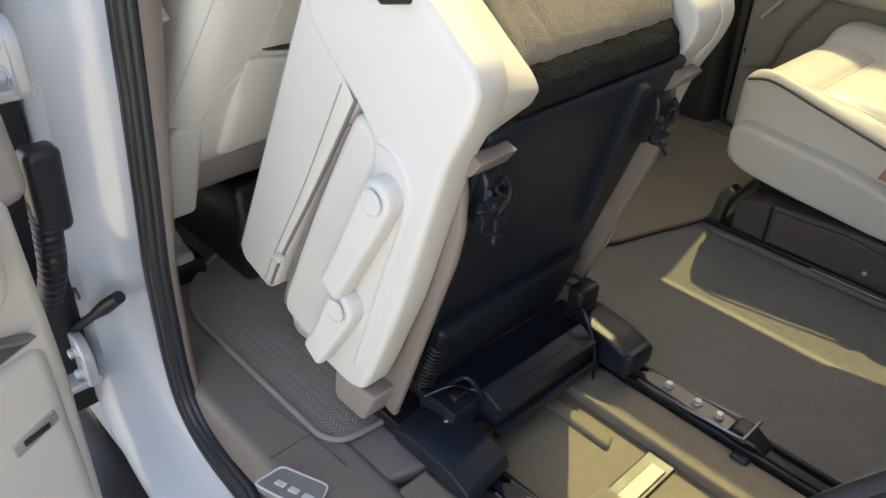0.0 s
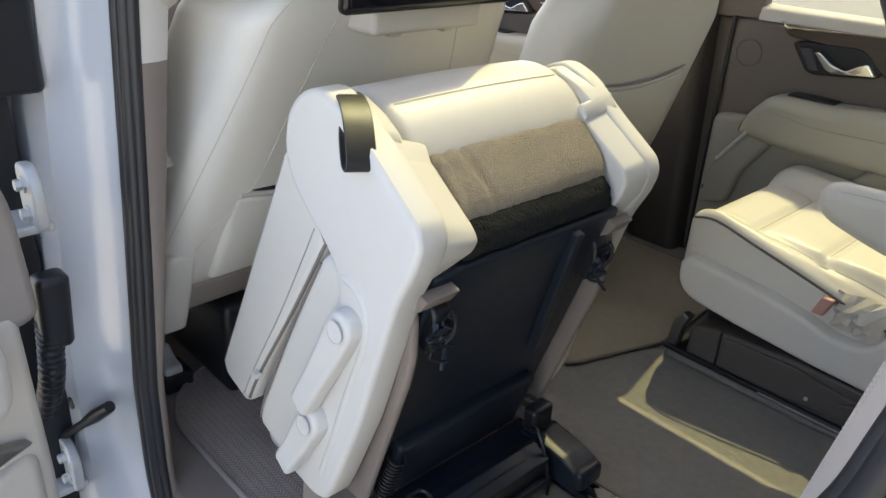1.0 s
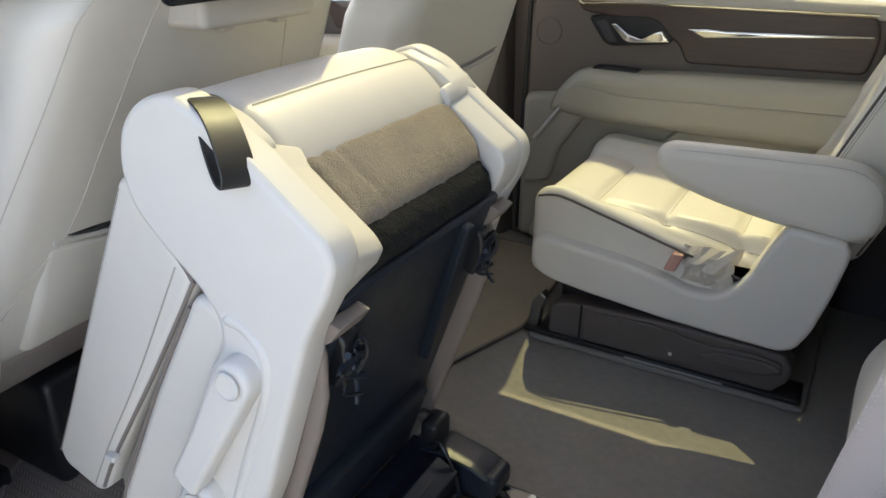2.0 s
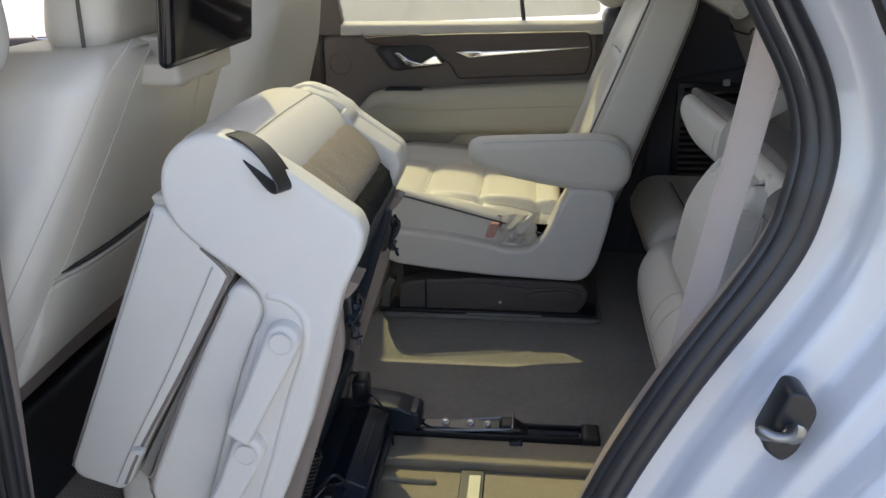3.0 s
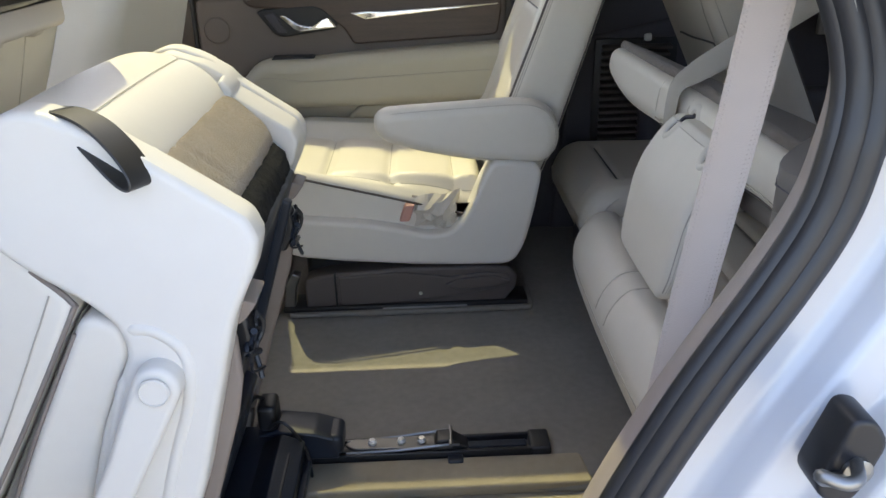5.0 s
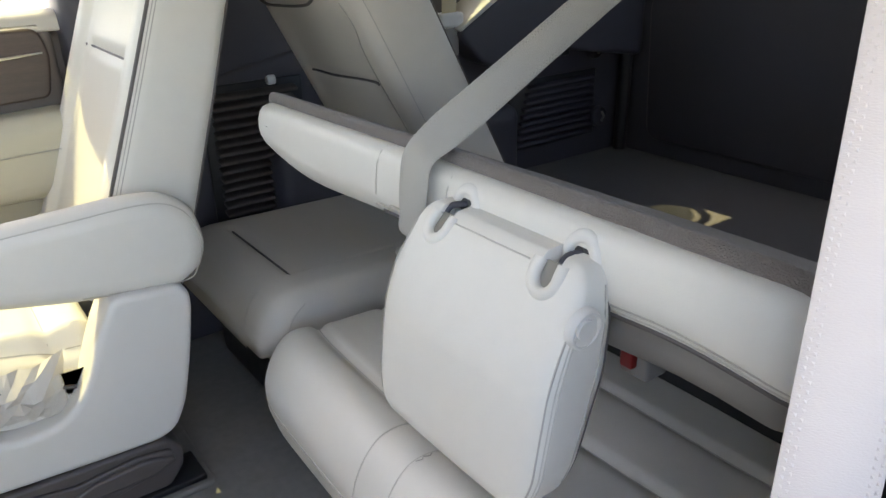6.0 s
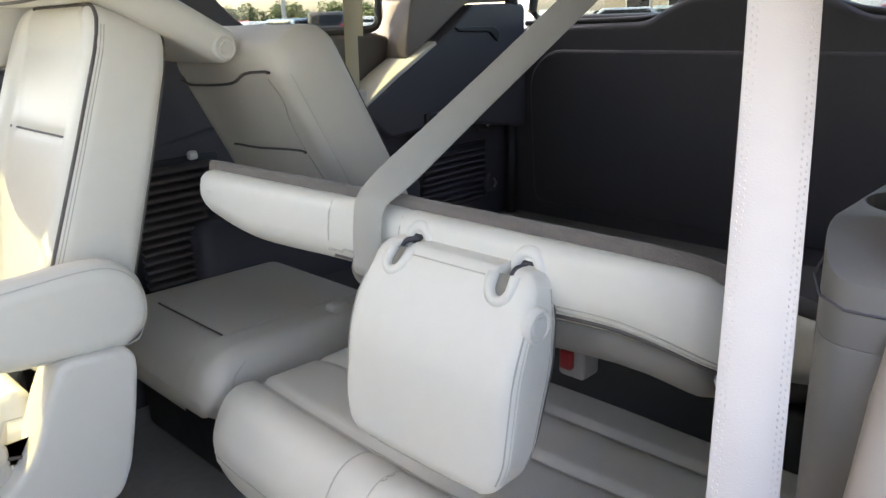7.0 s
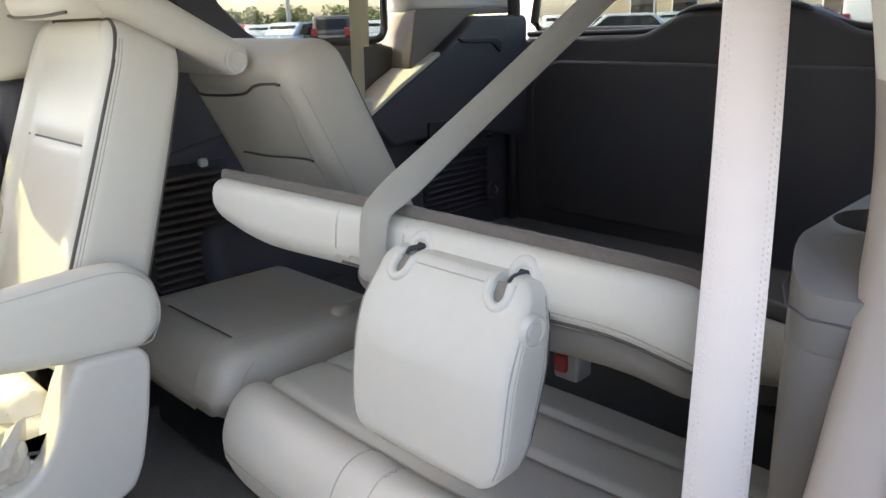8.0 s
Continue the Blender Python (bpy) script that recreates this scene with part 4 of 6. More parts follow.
part("carpet_roll", slab([(-0.005, 0.64), (0.002, 0.700), (0.018, 0.716), (0.034, 0.710), (0.072, 0.674), (0.086, 0.650), (0.086, 0.622), (0.05, 0.61)], 1.056, 1.386, 0.014, "y", 0.014, 4, rows_in=56, step=0.006, fn=pile), ROLLCARPET, seat, "tan carpeted flap rolled over the seat edge")
part("flap", slab([(0.050, 0.63), (0.086, 0.640), (0.102, 0.622), (0.110, 0.594), (0.098, 0.590), (0.07, 0.61)], 1.052, 1.378, 0.006, "y", 0.006, 2, rows_in=40, step=0.006, fn=lambda p: p + 0.0024 * noise.noise_vector(p * 120) + 0.002 * noise.noise_vector(p * 22)), FELT, seat, "black felt flap")

# underside


def under(u, y, w):
    """u up the seat from its foot, w out of its underside."""
    base, d = Vector((-0.050, 0, 0.10)), Vector((0.318, 0, 0.948))
    o = Vector((0.948, 0, -0.318))
    q = base + d * u + o * w
    return Vector((q.x, y, q.z))


def under_box(u0, u1, y0, y1, w0, w1, r=0.006, n=(1, 1, 1), seg=2, fn=None):
    return softbox((u0, y0, w0), (u1, y1, w1), r, n, seg, fn=lambda p: (lambda q: under(q.x, q.y, q.z))(fn(p) if fn else p))


pan = part("underside_panel", under_box(0.0, 0.512, 0.998, 1.398, -0.06, 0.0, 0.008, (14, 10, 1), 2,
     fn=lambda p: Vector((p.x, p.y, p.z - 0.010 * math.sin(math.pi * max(0, min(1, (p.x - 0.1) / 0.42))) * math.sin(math.pi * max(0, min(1, (p.y - 1.04) / 0.30))) * (p.z > -0.03)))), NAVY, seat, "blue-black moulded plastic underside")
part("panel_rib", under_box(0.22, 0.50, 1.298, 1.318, -0.01, 0.012, 0.005, (6, 1, 1), fn=lambda p: Vector((p.x, p.y - 0.12 * (p.x - 0.36), p.z))), NAVY, pan)
part("panel_step", under_box(0.0, 0.14, 1.03, 1.36, -0.01, 0.022, 0.01), NAVY, pan)
for y0, y1 in ((0.976, 0.990), (1.402, 1.418)):
    part("side_rail_cover", under_box(-0.035, 0.50, y0, y1, -0.045, 0.028, 0.01, (10, 1, 1),
         fn=lambda p: Vector((p.x, p.y, p.z - 0.055 * max(0, (p.x - 0.34) / 0.16) ** 2 * (p.z > 0)))), PILLARBROWN, seat, "brown plastic seat side cover")
    yc = (y0 + y1) / 2 + (0.040 if y0 < 1.2 else -0.035)
    rnd = random.Random(int(y0 * 1000))
    mech = part("recliner_mechanism", slab([(0.056, 0.512), (0.086, 0.540), (0.104, 0.526), (0.106, 0.49), (0.086, 0.452), (0.066, 0.462)], yc - 0.016, yc + 0.016, 0.006, "y", 0.010), BLACK, seat, "black recliner mechanism")
    part("gear_disc", lathe([(0.016, 0), (0.017, 0.004), (0.012, 0.006), (0.006, 0.007), (0.005, 0.010)], 14, at(0.100, yc - 0.004, 0.49) @ pose(0, 0, 0, 0, 108, 0)), NAVY, mech)
    for k in range(5):
        z0 = 0.528 - 0.010 * k
        q = [(0.100 + 0.010 * rnd.random(), yc + rnd.uniform(-0.022, 0.024), z0 - 0.016 * j + rnd.uniform(-0.008, 0.008)) for j in range(4)]
        part("mechanism_cable", tube(spline([(x + 0.004 * math.sin(j * 1.4 + k), y, z) for j, (x, y, z) in enumerate(q)], 5), 0.0022 + 0.0012 * (k % 3), 6), BLACK if k % 2 else NAVY, mech)
    part("mechanism_hook", tube(spline([(0.106, yc + 0.010, 0.524), (0.114, yc + 0.014, 0.510), (0.112, yc + 0.012, 0.494), (0.104, yc + 0.004, 0.48)]), 0.0032, 6), BLACK, mech)
    part("corner_plate", slab([(0.080, 0.552), (0.108, 0.572), (0.126, 0.566), (0.110, 0.545), (0.088, 0.532)], *((0.972, 1.030) if y0 < 1.2 else (1.372, 1.418)), 0.002, "y", 0.003), PILLARBROWN, seat, "brown bracket plate at the shell's edge")
part("pivot_foot", slab([(-0.128, 0.125), (-0.133, 0.075), (-0.128, 0.060), (-0.060, 0.060), (-0.028, 0.130)], 0.935, 1.0, 0.006, "y", 0.008), BROWNLT, seat, "mauve-brown pivot cover")
part("pivot_foot", slab([(-0.10, 0.112), (-0.107, 0.05), (-0.09, 0.012), (-0.040, 0.012), (-0.015, 0.118)], 1.385, 1.43, 0.006, "y", 0.008), BROWN, seat)
# carriage between the rails
car = part("carriage_beam", softbox((-0.035, 1.03, 0.035), (0.045, 1.385, 0.088), 0.004, (1, 6, 1), 2), NAVY, seat, "blue-black cross beam")
part("carriage_beam", slab([(-0.01, 0.078), (0.045, 0.105), (0.085, 0.088), (0.078, 0.04), (0.0, 0.035)], 1.09, 1.335, 0.003, "y", 0.003, 2), NAVY, seat)
part("beam_slot", softbox((0.052, 1.14, 0.092), (0.066, 1.29, 0.098), 0.002, seg=1), BLACK, car)
part("carriage_cover", slab([(-0.025, 0.034), (-0.025, 0.058), (0.02, 0.068), (0.100, 0.064), (0.138, 0.050), (0.146, 0.032)], 0.966, 1.060, 0.003, "y", 0.004, 2, fn=lambda p: Vector((p.x + 0.10 * (1.0 - p.y), p.y, p.z - 0.22 * max(0, 0.995 - p.y)))), NAVY, seat, "blue-black chamfered carriage cover")
part("carriage_base", softbox((-0.10, 0.985, 0.0), (0.13, 1.055, 0.036), 0.004, seg=2), BLACK, seat, "black rail foot")
part("carriage_cover", slab([(-0.02, 0.03), (-0.015, 0.085), (0.03, 0.098), (0.10, 0.088), (0.135, 0.075), (0.142, 0.03)], 1.350, 1.42, 0.004, "y", 0.005, 2), NAVY, seat)
part("end_cap", softbox((0.118, 1.352, 0.034), (0.150, 1.42, 0.078), 0.012, seg=3), NAVY, seat)
coil = []
for k in range(90):
    a, t = k * 0.75, k / 89
    q = under(0.03 + 0.10 * t, 1.025 + 0.016 * math.cos(a), 0.022 + 0.016 * math.sin(a))
    coil.append(q)
part("coil_spring", tube(coil, 0.0024, 5), BLACK, seat, "black coil spring")
part("cable", tube(spline([(0.0, 1.06, 0.10), (0.03, 1.07, 0.13), (0.05, 1.09, 0.09), (0.06, 1.10, 0.06)]), 0.0035, 6), BLACK, seat)
part("cable", tube(spline([(0.02, 1.345, 0.11), (0.05, 1.335, 0.13), (0.085, 1.33, 0.07), (0.09, 1.335, -0.01)]), 0.0032, 6), BLACK, seat)
part("cable", tube(spline([(-0.02, 1.33, 0.15), (0.0, 1.36, 0.17), (0.015, 1.39, 0.13), (0.01, 1.40, 0.09)]), 0.004, 6), BLACK, seat)
part("latch_arm", softbox((0.0, 1.345, 0.10), (0.035, 1.40, 0.155), 0.01, seg=2), BLACK, seat)
part("carriage_wire", tube(spline([(-0.01, 1.02, 0.095), (0.02, 1.05, 0.12), (0.03, 1.08, 0.10), (0.06, 1.09, 0.11)]), 0.002, 6), BLACK, seat)

# ribs and a wiring clip on the cross beam
for y in span(1.12, 1.31, 5):
    part("beam_rib", slab([(0.046, 0.104), (0.078, 0.091), (0.076, 0.086), (0.046, 0.098)], y - 0.0025, y + 0.0025, 0.001, "y", 0.001), NAVY, car)
part("beam_flange", softbox((0.078, 1.085, 0.030), (0.092, 1.34, 0.046), 0.003, (1, 4, 1), 2), NAVY, seat)
part("cover_screw", lathe([(0.006, 0), (0.006, 0.002), (0.004, 0.004)], 10, at(0.03, 1.03, 0.066)), STEEL, seat)
part("wiring_clip", softbox((0.012, 1.048, 0.085), (0.03, 1.075, 0.10), 0.004, seg=2), BLACK, seat)
# pull strap
sp = spline([(-0.082, 0.991, 0.784), (-0.062, 0.985, 0.791), (-0.030, 0.972, 0.791), (0.0, 0.957, 0.780), (0.025, 0.943, 0.759), (0.040, 0.934, 0.737), (0.040, 0.932, 0.725), (0.027, 0.936, 0.728), (0.002, 0.951, 0.749), (-0.020, 0.967, 0.767), (-0.036, 0.977, 0.775), (-0.052, 0.986, 0.773)], 6)
side = Vector((0.34, 0.93, -0.08)).normalized() * 0.0195
part("pull_strap", ribbon([p - side for p in sp], [p + side for p in sp], 0.0016), STRAP, seat, "black webbing pull strap")
part("strap_stitch", tube([sp[4] - side * 0.8 + Vector((0, 0, 0.002)), sp[4] + Vector((0, 0, 0.0022)), sp[4] + side * 0.8 + Vector((0, 0, 0.002))], 0.0008, 5), GREYTRIM, seat)
part("strap_stitch", tube([sp[10] - side * 0.8 + Vector((0, 0, 0.002)), sp[10] + Vector((0, 0, 0.0022)), sp[10] + side * 0.8 + Vector((0, 0, 0.002))], 0.0008, 5), GREYTRIM, seat)


# ---------- rails in the floor ----------
def seat_rail(y, label):
    r = thing("seat_rail", (0.25, y, 0.0), label, "seat rail", "seat rails")
    part("channel", merged(softbox((-0.05, y - 0.026, -0.022), (0.535, y + 0.026, -0.006), 0.003, seg=1), softbox((-0.05, y - 0.026, -0.012), (0.535, y - 0.018, 0.016), 0.002, seg=1),
         softbox((-0.05, y + 0.018, -0.012), (0.535, y + 0.026, 0.016), 0.002, seg=1)), BLACK, r, "black steel channel")
    part("inner_rail", softbox((-0.04, y - 0.010, -0.012), (0.50, y + 0.010, 0.012), 0.003, seg=2), NAVY, r)
    pl = part("top_plate", slab([(0.145, y), (0.165, y - 0.015), (0.345, y - 0.020), (0.365, y - 0.016), (0.365, y + 0.016), (0.345, y + 0.020), (0.165, y + 0.015)], 0.016, 0.023, 0.002, "z", 0.006), DARKSTEEL, r, "dark zinc top plate")
    for x in (0.20, 0.256, 0.296):
        part("bolt", lathe([(0.0085, 0), (0.0085, 0.004), (0.006, 0.006), (0.006, 0.009), (0.004, 0.0095)], 10, at(x, y, 0.023)), BRASSY, pl)
    for s in (-1, 1):
        part("guide_bar", tube([(0.15, y + s * 0.017, 0.014), (0.25, y + s * 0.021, 0.020), (0.345, y + s * 0.023, 0.030), (0.368, y + s * 0.016, 0.024)], 0.003, 6), STEEL, r)
    part("latch_block", slab([(0.315, 0.008), (0.325, 0.036), (0.352, 0.038), (0.385, 0.016), (0.39, 0.0)], y - 0.018, y + 0.018, 0.004, "y", 0.005), BLACK, r)
    part("latch_pin", tube([(0.352, y - 0.03, 0.034), (0.352, y + 0.03, 0.034)], 0.004, 8), STEEL, r)
    part("foot_clip", softbox((0.345, y - 0.048, -0.014), (0.375, y - 0.022, 0.010), 0.005, seg=2), NAVY, r)
    part("end_block", softbox((0.505, y - 0.030, -0.018), (0.545, y + 0.030, 0.020), 0.006, seg=2), BLACK, r)
    return r


seat_rail(1.035, "black seat rail with a zinc bolted plate, in the tan carpet")
seat_rail(1.400, "black seat rail with a zinc bolted plate, beside the aisle")
slot = thing("floor_bracket", (0.272, 1.22, -0.02), "flat steel latch bracket in a black floor slot", "bracket")
part("slot_frame", slab([(0.246, 1.160), (0.297, 1.160), (0.297, 1.282), (0.246, 1.282)], -0.017, -0.010, 0.002, "z", 0.004), BLACK, slot)
part("plate", slab([(0.264, 1.158), (0.291, 1.158), (0.291, 1.262), (0.264, 1.262)], -0.012, -0.006, 0.002, "z", 0.003), DULLSTEEL, slot, "pale steel plate")
tongue = thing("latch_plate", (0.57, 0.90, 0.30), "pale grey belt tongue on the belt's lower end", "belt tongue")
part("plate", slab([(0.545, 0.335), (0.558, 0.345), (0.590, 0.28), (0.595, 0.235), (0.578, 0.235), (0.570, 0.275)], 0.885, 0.900, 0.005, "y", 0.006), PALEGREY, tongue)
part("plate", slab([(0.538, 0.305), (0.550, 0.318), (0.575, 0.265), (0.572, 0.225), (0.556, 0.225), (0.553, 0.265)], 0.902, 0.918, 0.005, "y", 0.006), PALEGREY, tongue)

# ---------- mats ----------
mat = thing("floor_mat", (-0.35, 1.1, 0.0), "brown herringbone woven floor mat with a bound edge", "floor mat")
MATLINE = [(-0.690, 1.03, 0.05), (-0.665, 0.985, 0.04), (-0.615, 0.930, 0.05), (-0.535, 0.890, 0.04), (-0.085, 0.893, 0.05), (-0.075, 1.00, 0.02), (-0.075, 1.40, 0.04), (-0.70, 1.40, 0.05)]
part("pad", slab(MATLINE, 0.003, 0.013, 0.003, "z", 0.04), MAT, mat)
part("binding", tube([(p.x, p.y, 0.012) for p in fillet(MATLINE, 0.04, 6)], 0.006, 8, True), BROWNLT, mat, "mauve-brown bound edge")
mat2 = thing("floor_mat", (-0.45, 2.2, 0.0), "taupe carpet floor mat before the far seat", "floor mat")
MAT2 = [(-1.0, 1.70, 0.05), (-0.16, 1.70, 0.07), (-0.13, 1.80, 0.05), (-0.07, 1.98, 0.03), (-0.10, 2.45, 0.05), (-1.0, 2.45, 0.05)]
part("pad", slab(MAT2, 0.001, 0.010, 0.003, "z", 0.05), TANCARPET, mat2)
part("binding", tube([(p.x, p.y, 0.008) for p in fillet(MAT2, 0.05, 6)], 0.005, 8, True), BROWN, mat2)

# ---------- the far second-row seat ----------
far = thing("captain_chair", (0.28, 2.24, 0.0), "upright cream leather captain's chair with its armrest down", "car seat")


def pad_top(p):
    """Quilted cushion top: seams across and along, high side bolsters."""
    z = p.z
    if z > 0.33:
        d = groove(p.x, 0.072, 0.012, 0.008) + groove(p.x, 0.232, 0.012, 0.008) + groove(p.x, 0.395, 0.012, 0.008) if 2.03 < p.y < 2.37 else 0.0
        z += d + groove(p.y, 2.035, 0.010, 0.006) + groove(p.y, 2.365, 0.012, 0.010)
        z += 0.030 * max(0.0, min(1.0, (p.y - 2.37) / 0.05)) - 0.07 * max(0, p.x + 0.03) + 0.0018 * math.cos((p.x - 0.15) * 38) * (2.03 < p.y < 2.37)
        z -= 0.02 * max(0, (0.0 - p.x) / 0.07) ** 2
        z += (0.018 - 0.19 * max(0.0, p.x)) * max(0.0, min(1.0, (2.06 - p.y) / 0.055))
    return Vector((p.x, p.y, z))


part("cushion", softbox((-0.072, 1.985, 0.16), (0.47, 2.50, 0.372), 0.03, (60, 60, 3), 4, fn=pad_top), LEATHER, far, "quilted cream leather cushion")
for x in (0.072, 0.232, 0.395):
    part("quilt_seam", tube([pad_top(Vector((x, y, 0.372))) + Vector((0, 0, 0.0004)) for y in span(2.045, 2.355, 14)], 0.0012, 5), SEAM, far)
part("quilt_seam", tube([pad_top(Vector((x, 2.035, 0.372))) + Vector((0, 0, 0.0004)) for x in span(-0.03, 0.44, 24)], 0.0012, 5), SEAM, far)
part("cushion_piping", tube(spline([(-0.055, 1.986, 0.362), (0.0, 1.982, 0.372), (0.1, 1.980, 0.348), (0.2, 1.980, 0.322), (0.42, 1.982, 0.262)]), 0.0032, 6), PIPING, far, "dark piping")
part("side_shield", slab([(-0.050, 0.262), (-0.048, 0.215), (-0.032, 0.188), (0.0, 0.174), (0.10, 0.160), (0.28, 0.143), (0.40, 0.137), (0.515, 0.133), (0.545, 0.146), (0.568, 0.19), (0.590, 0.28), (0.604, 0.36), (0.604, 0.384), (0.590, 0.400), (0.50, 0.408, 0.01), (0.484, 0.402), (0.458, 0.355),
     (0.432, 0.29), (0.408, 0.252), (0.375, 0.226), (0.32, 0.222), (0.262, 0.240), (0.17, 0.258), (0.05, 0.270), (-0.03, 0.278)], 1.944, 2.03, 0.011, "y", 0.02, 4), SHELL, far, "smooth cream side shield")
part("side_shield", slab([(-0.05, 0.225), (0.036, 0.152), (0.53, 0.13), (0.590, 0.28), (0.604, 0.385), (0.48, 0.40), (0.38, 0.23)], 2.46, 2.51, 0.012, "y", 0.02), SHELL, far)


def back_pad(p):
    """u along y, the pad's front face is pressed in between its bolsters."""
    q = p.copy()
    t = (p.y - 2.055) / 0.445
    if p.x < 0.02:
        ins = 0.022 * (1 / (1 + math.exp(-(t - 0.16) * 60)) - 1 / (1 + math.exp(-(t - 0.84) * 60)))
        ins *= max(0.0, min(1.0, (0.585 - p.z) / 0.06))
        q.x += ins + 0.008 * math.exp(-((p.z - 0.375) / 0.008) ** 2) * (0.2 < t < 0.8)
        q.x -= groove(t, 0.16, 0.02, 0.006) + groove(t, 0.84, 0.02, 0.006)
    zz = p.z / 0.60
    k = max(0.0, p.z - 0.50)
    q.y = 2.2775 + (q.y - 2.2775) * (1.0 - 0.10 * max(0, zz - 0.6) - (0.10 - math.sqrt(max(0.0, 0.0101 - k * k))) / 0.28)
    u = Vector((0.462 + 0.23 * zz - 0.0 * zz ** 2, 0, 0.36 + 0.595 * zz))
    n = Vector((0.93, 0, -0.36))
    th = 1.0 - 0.25 * max(0, zz - 0.2)
    return Vector((u.x + n.x * (q.x + 0.02) * th, q.y, u.z + n.z * (q.x + 0.02) * th))


fb = part("backrest", softbox((-0.02, 2.055, 0.0), (0.145, 2.50, 0.60), 0.035, (3, 64, 64), 4, fn=back_pad), LEATHER, far, "cream leather backrest")


def on_back(x, y, z):
    return back_pad(Vector((x, y, z)))


EDGE = [(2.0652, z) for z in span(0.03, 0.565, 24)] + [(2.09 - 0.0248 * math.cos(a), 0.565 + 0.0248 * math.sin(a)) for a in span(0.2, 1.5, 6)] + [(y, 0.5898) for y in span(2.10, 2.44, 14)]
part("piping", tube([on_back(-0.0097, y, z) for y, z in EDGE], 0.0034, 6), PIPING, fb, "dark piping")
part("piping", tube([on_back(0.1347, y, z) for y, z in EDGE], 0.0028, 6), PIPING, fb, "dark piping")
part("seam", tube([on_back(-0.0195, y, 0.375) for y in span(2.135, 2.425, 14)], 0.0028, 6), PIPING, fb, "dark cross seam")
for x, y in ((-0.003, 2.0598), (0.002, 2.0572)):
    part("seam", tube([on_back(x, y, z) for z in span(0.03, 0.56, 24)], 0.0009, 5), SEAM, fb)
hr = part("headrest", softbox((0.615, 2.105, 0.945), (0.735, 2.425, 1.12), 0.045, (2, 8, 3), 5, fn=lambda p: Vector((p.x + 0.30 * (p.z - 1.0), p.y, p.z))), LEATHER, far, "cream leather headrest")
part("headrest_piping", tube(spline([(0.62, 2.115, 0.955), (0.61, 2.2, 0.95), (0.61, 2.33, 0.95), (0.62, 2.415, 0.955)]), 0.003, 6), PIPING, hr)
part("headrest_button", lathe([(0.022, 0), (0.022, 0.005), (0.018, 0.007), (0.017, 0.004), (0.012, 0.004), (0.011, 0.007), (0.002, 0.007)], 22, at(0.70, 2.107, 1.0) @ TO_LEFT), SHELL, hr)
arm2 = part("armrest", slab([(0.207, 0.522), (0.205, 0.480), (0.235, 0.455), (0.322, 0.428), (0.441, 0.404), (0.602, 0.388), (0.640, 0.415), (0.652, 0.455), (0.640, 0.512), (0.600, 0.545), (0.540, 0.552), (0.452, 0.548), (0.288, 0.542), (0.23, 0.538)],
     1.956, 2.022, 0.030, "y", 0.035, 5), LEATHER, far, "cream leather armrest folded down")
part("armrest_seam", tube(on_side([(0.219, 0.50), (0.24, 0.524), (0.30, 0.531), (0.45, 0.537), (0.55, 0.540), (0.598, 0.531), (0.628, 0.503), (0.640, 0.455), (0.628, 0.418), (0.598, 0.399), (0.45, 0.414)], 1.9622), 0.0010, 5), SEAM_SOFT, arm2)
rnd = random.Random(7)
crease = {}


def crumple(u, v):
    """A cloth sleeve bunched round the buckle: ridges and hollows."""
    key = (round(u, 3), round(v, 3))
    if key not in crease:
        crease[key] = (rnd.uniform(-0.005, 0.005), rnd.uniform(-0.007, 0.007), rnd.uniform(-0.004, 0.004))
    j = crease[key]
    edge = max(abs(u - 0.5), abs(v - 0.5)) * 2
    return Vector((0.288 + 0.118 * u + j[0], 1.962 + 0.034 * edge ** 2 + j[1], 0.226 + 0.084 * v + 0.018 * u * (v - 0.4) + j[2]))


part("buckle_sleeve", sheet(span(0, 1, 8), span(0, 1, 6), crumple), LEATHER2, far, "crumpled cream buckle sleeve", smooth=False)
part("buckle_sleeve", softbox((0.30, 1.975, 0.232), (0.40, 2.02, 0.298), 0.015, seg=2), LEATHER2, far)
part("buckle_button", softbox((0.262, 1.966, 0.252), (0.288, 1.994, 0.296), 0.005, seg=2, fn=lambda p: p + Vector((0.35 * (p.z - 0.275), 0, 0))), PINK, far, "faded red buckle button")
tc = part("track_cover", slab([(0.0, 0.020), (0.002, 0.096), (0.03, 0.108), (0.075, 0.116), (0.26, 0.126), (0.47, 0.122), (0.53, 0.118), (0.552, 0.092), (0.548, 0.055), (0.52, 0.020)], 1.965, 2.03, 0.008, "y", 0.01), TRACKBROWN, far, "dark brown track cover")
part("cover_joint", softbox((0.078, 1.961, 0.020), (0.084, 1.972, 0.117), 0.002, seg=1), BLACK, tc)
part("cover_panel", slab([(0.09, 0.028), (0.09, 0.108), (0.25, 0.116), (0.38, 0.098), (0.47, 0.108), (0.53, 0.100), (0.535, 0.07), (0.42, 0.045), (0.25, 0.030)], 1.958, 1.968, 0.004, "y", 0.008), TRACKBROWN, tc)
part("cover_handle", slab([(0.36, 0.078), (0.40, 0.094), (0.49, 0.100), (0.535, 0.086), (0.50, 0.066), (0.40, 0.064)], 1.950, 1.968, 0.004, "y", 0.010), TRACKBROWN, tc)
part("cover_screw", lathe([(0.005, 0), (0.005, 0.002), (0.003, 0.003)], 10, at(0.30, 1.958, 0.055) @ TO_LEFT), BRASSY, tc)
part("track_lip", tube([(0.20, 1.952, 0.017), (0.42, 1.952, 0.017)], 0.0025, 6), STEEL, tc, "thin steel track edge")
part("track", softbox((-0.06, 1.955, 0.012), (0.58, 2.04, 0.024), 0.003, seg=1), BLACK, far)
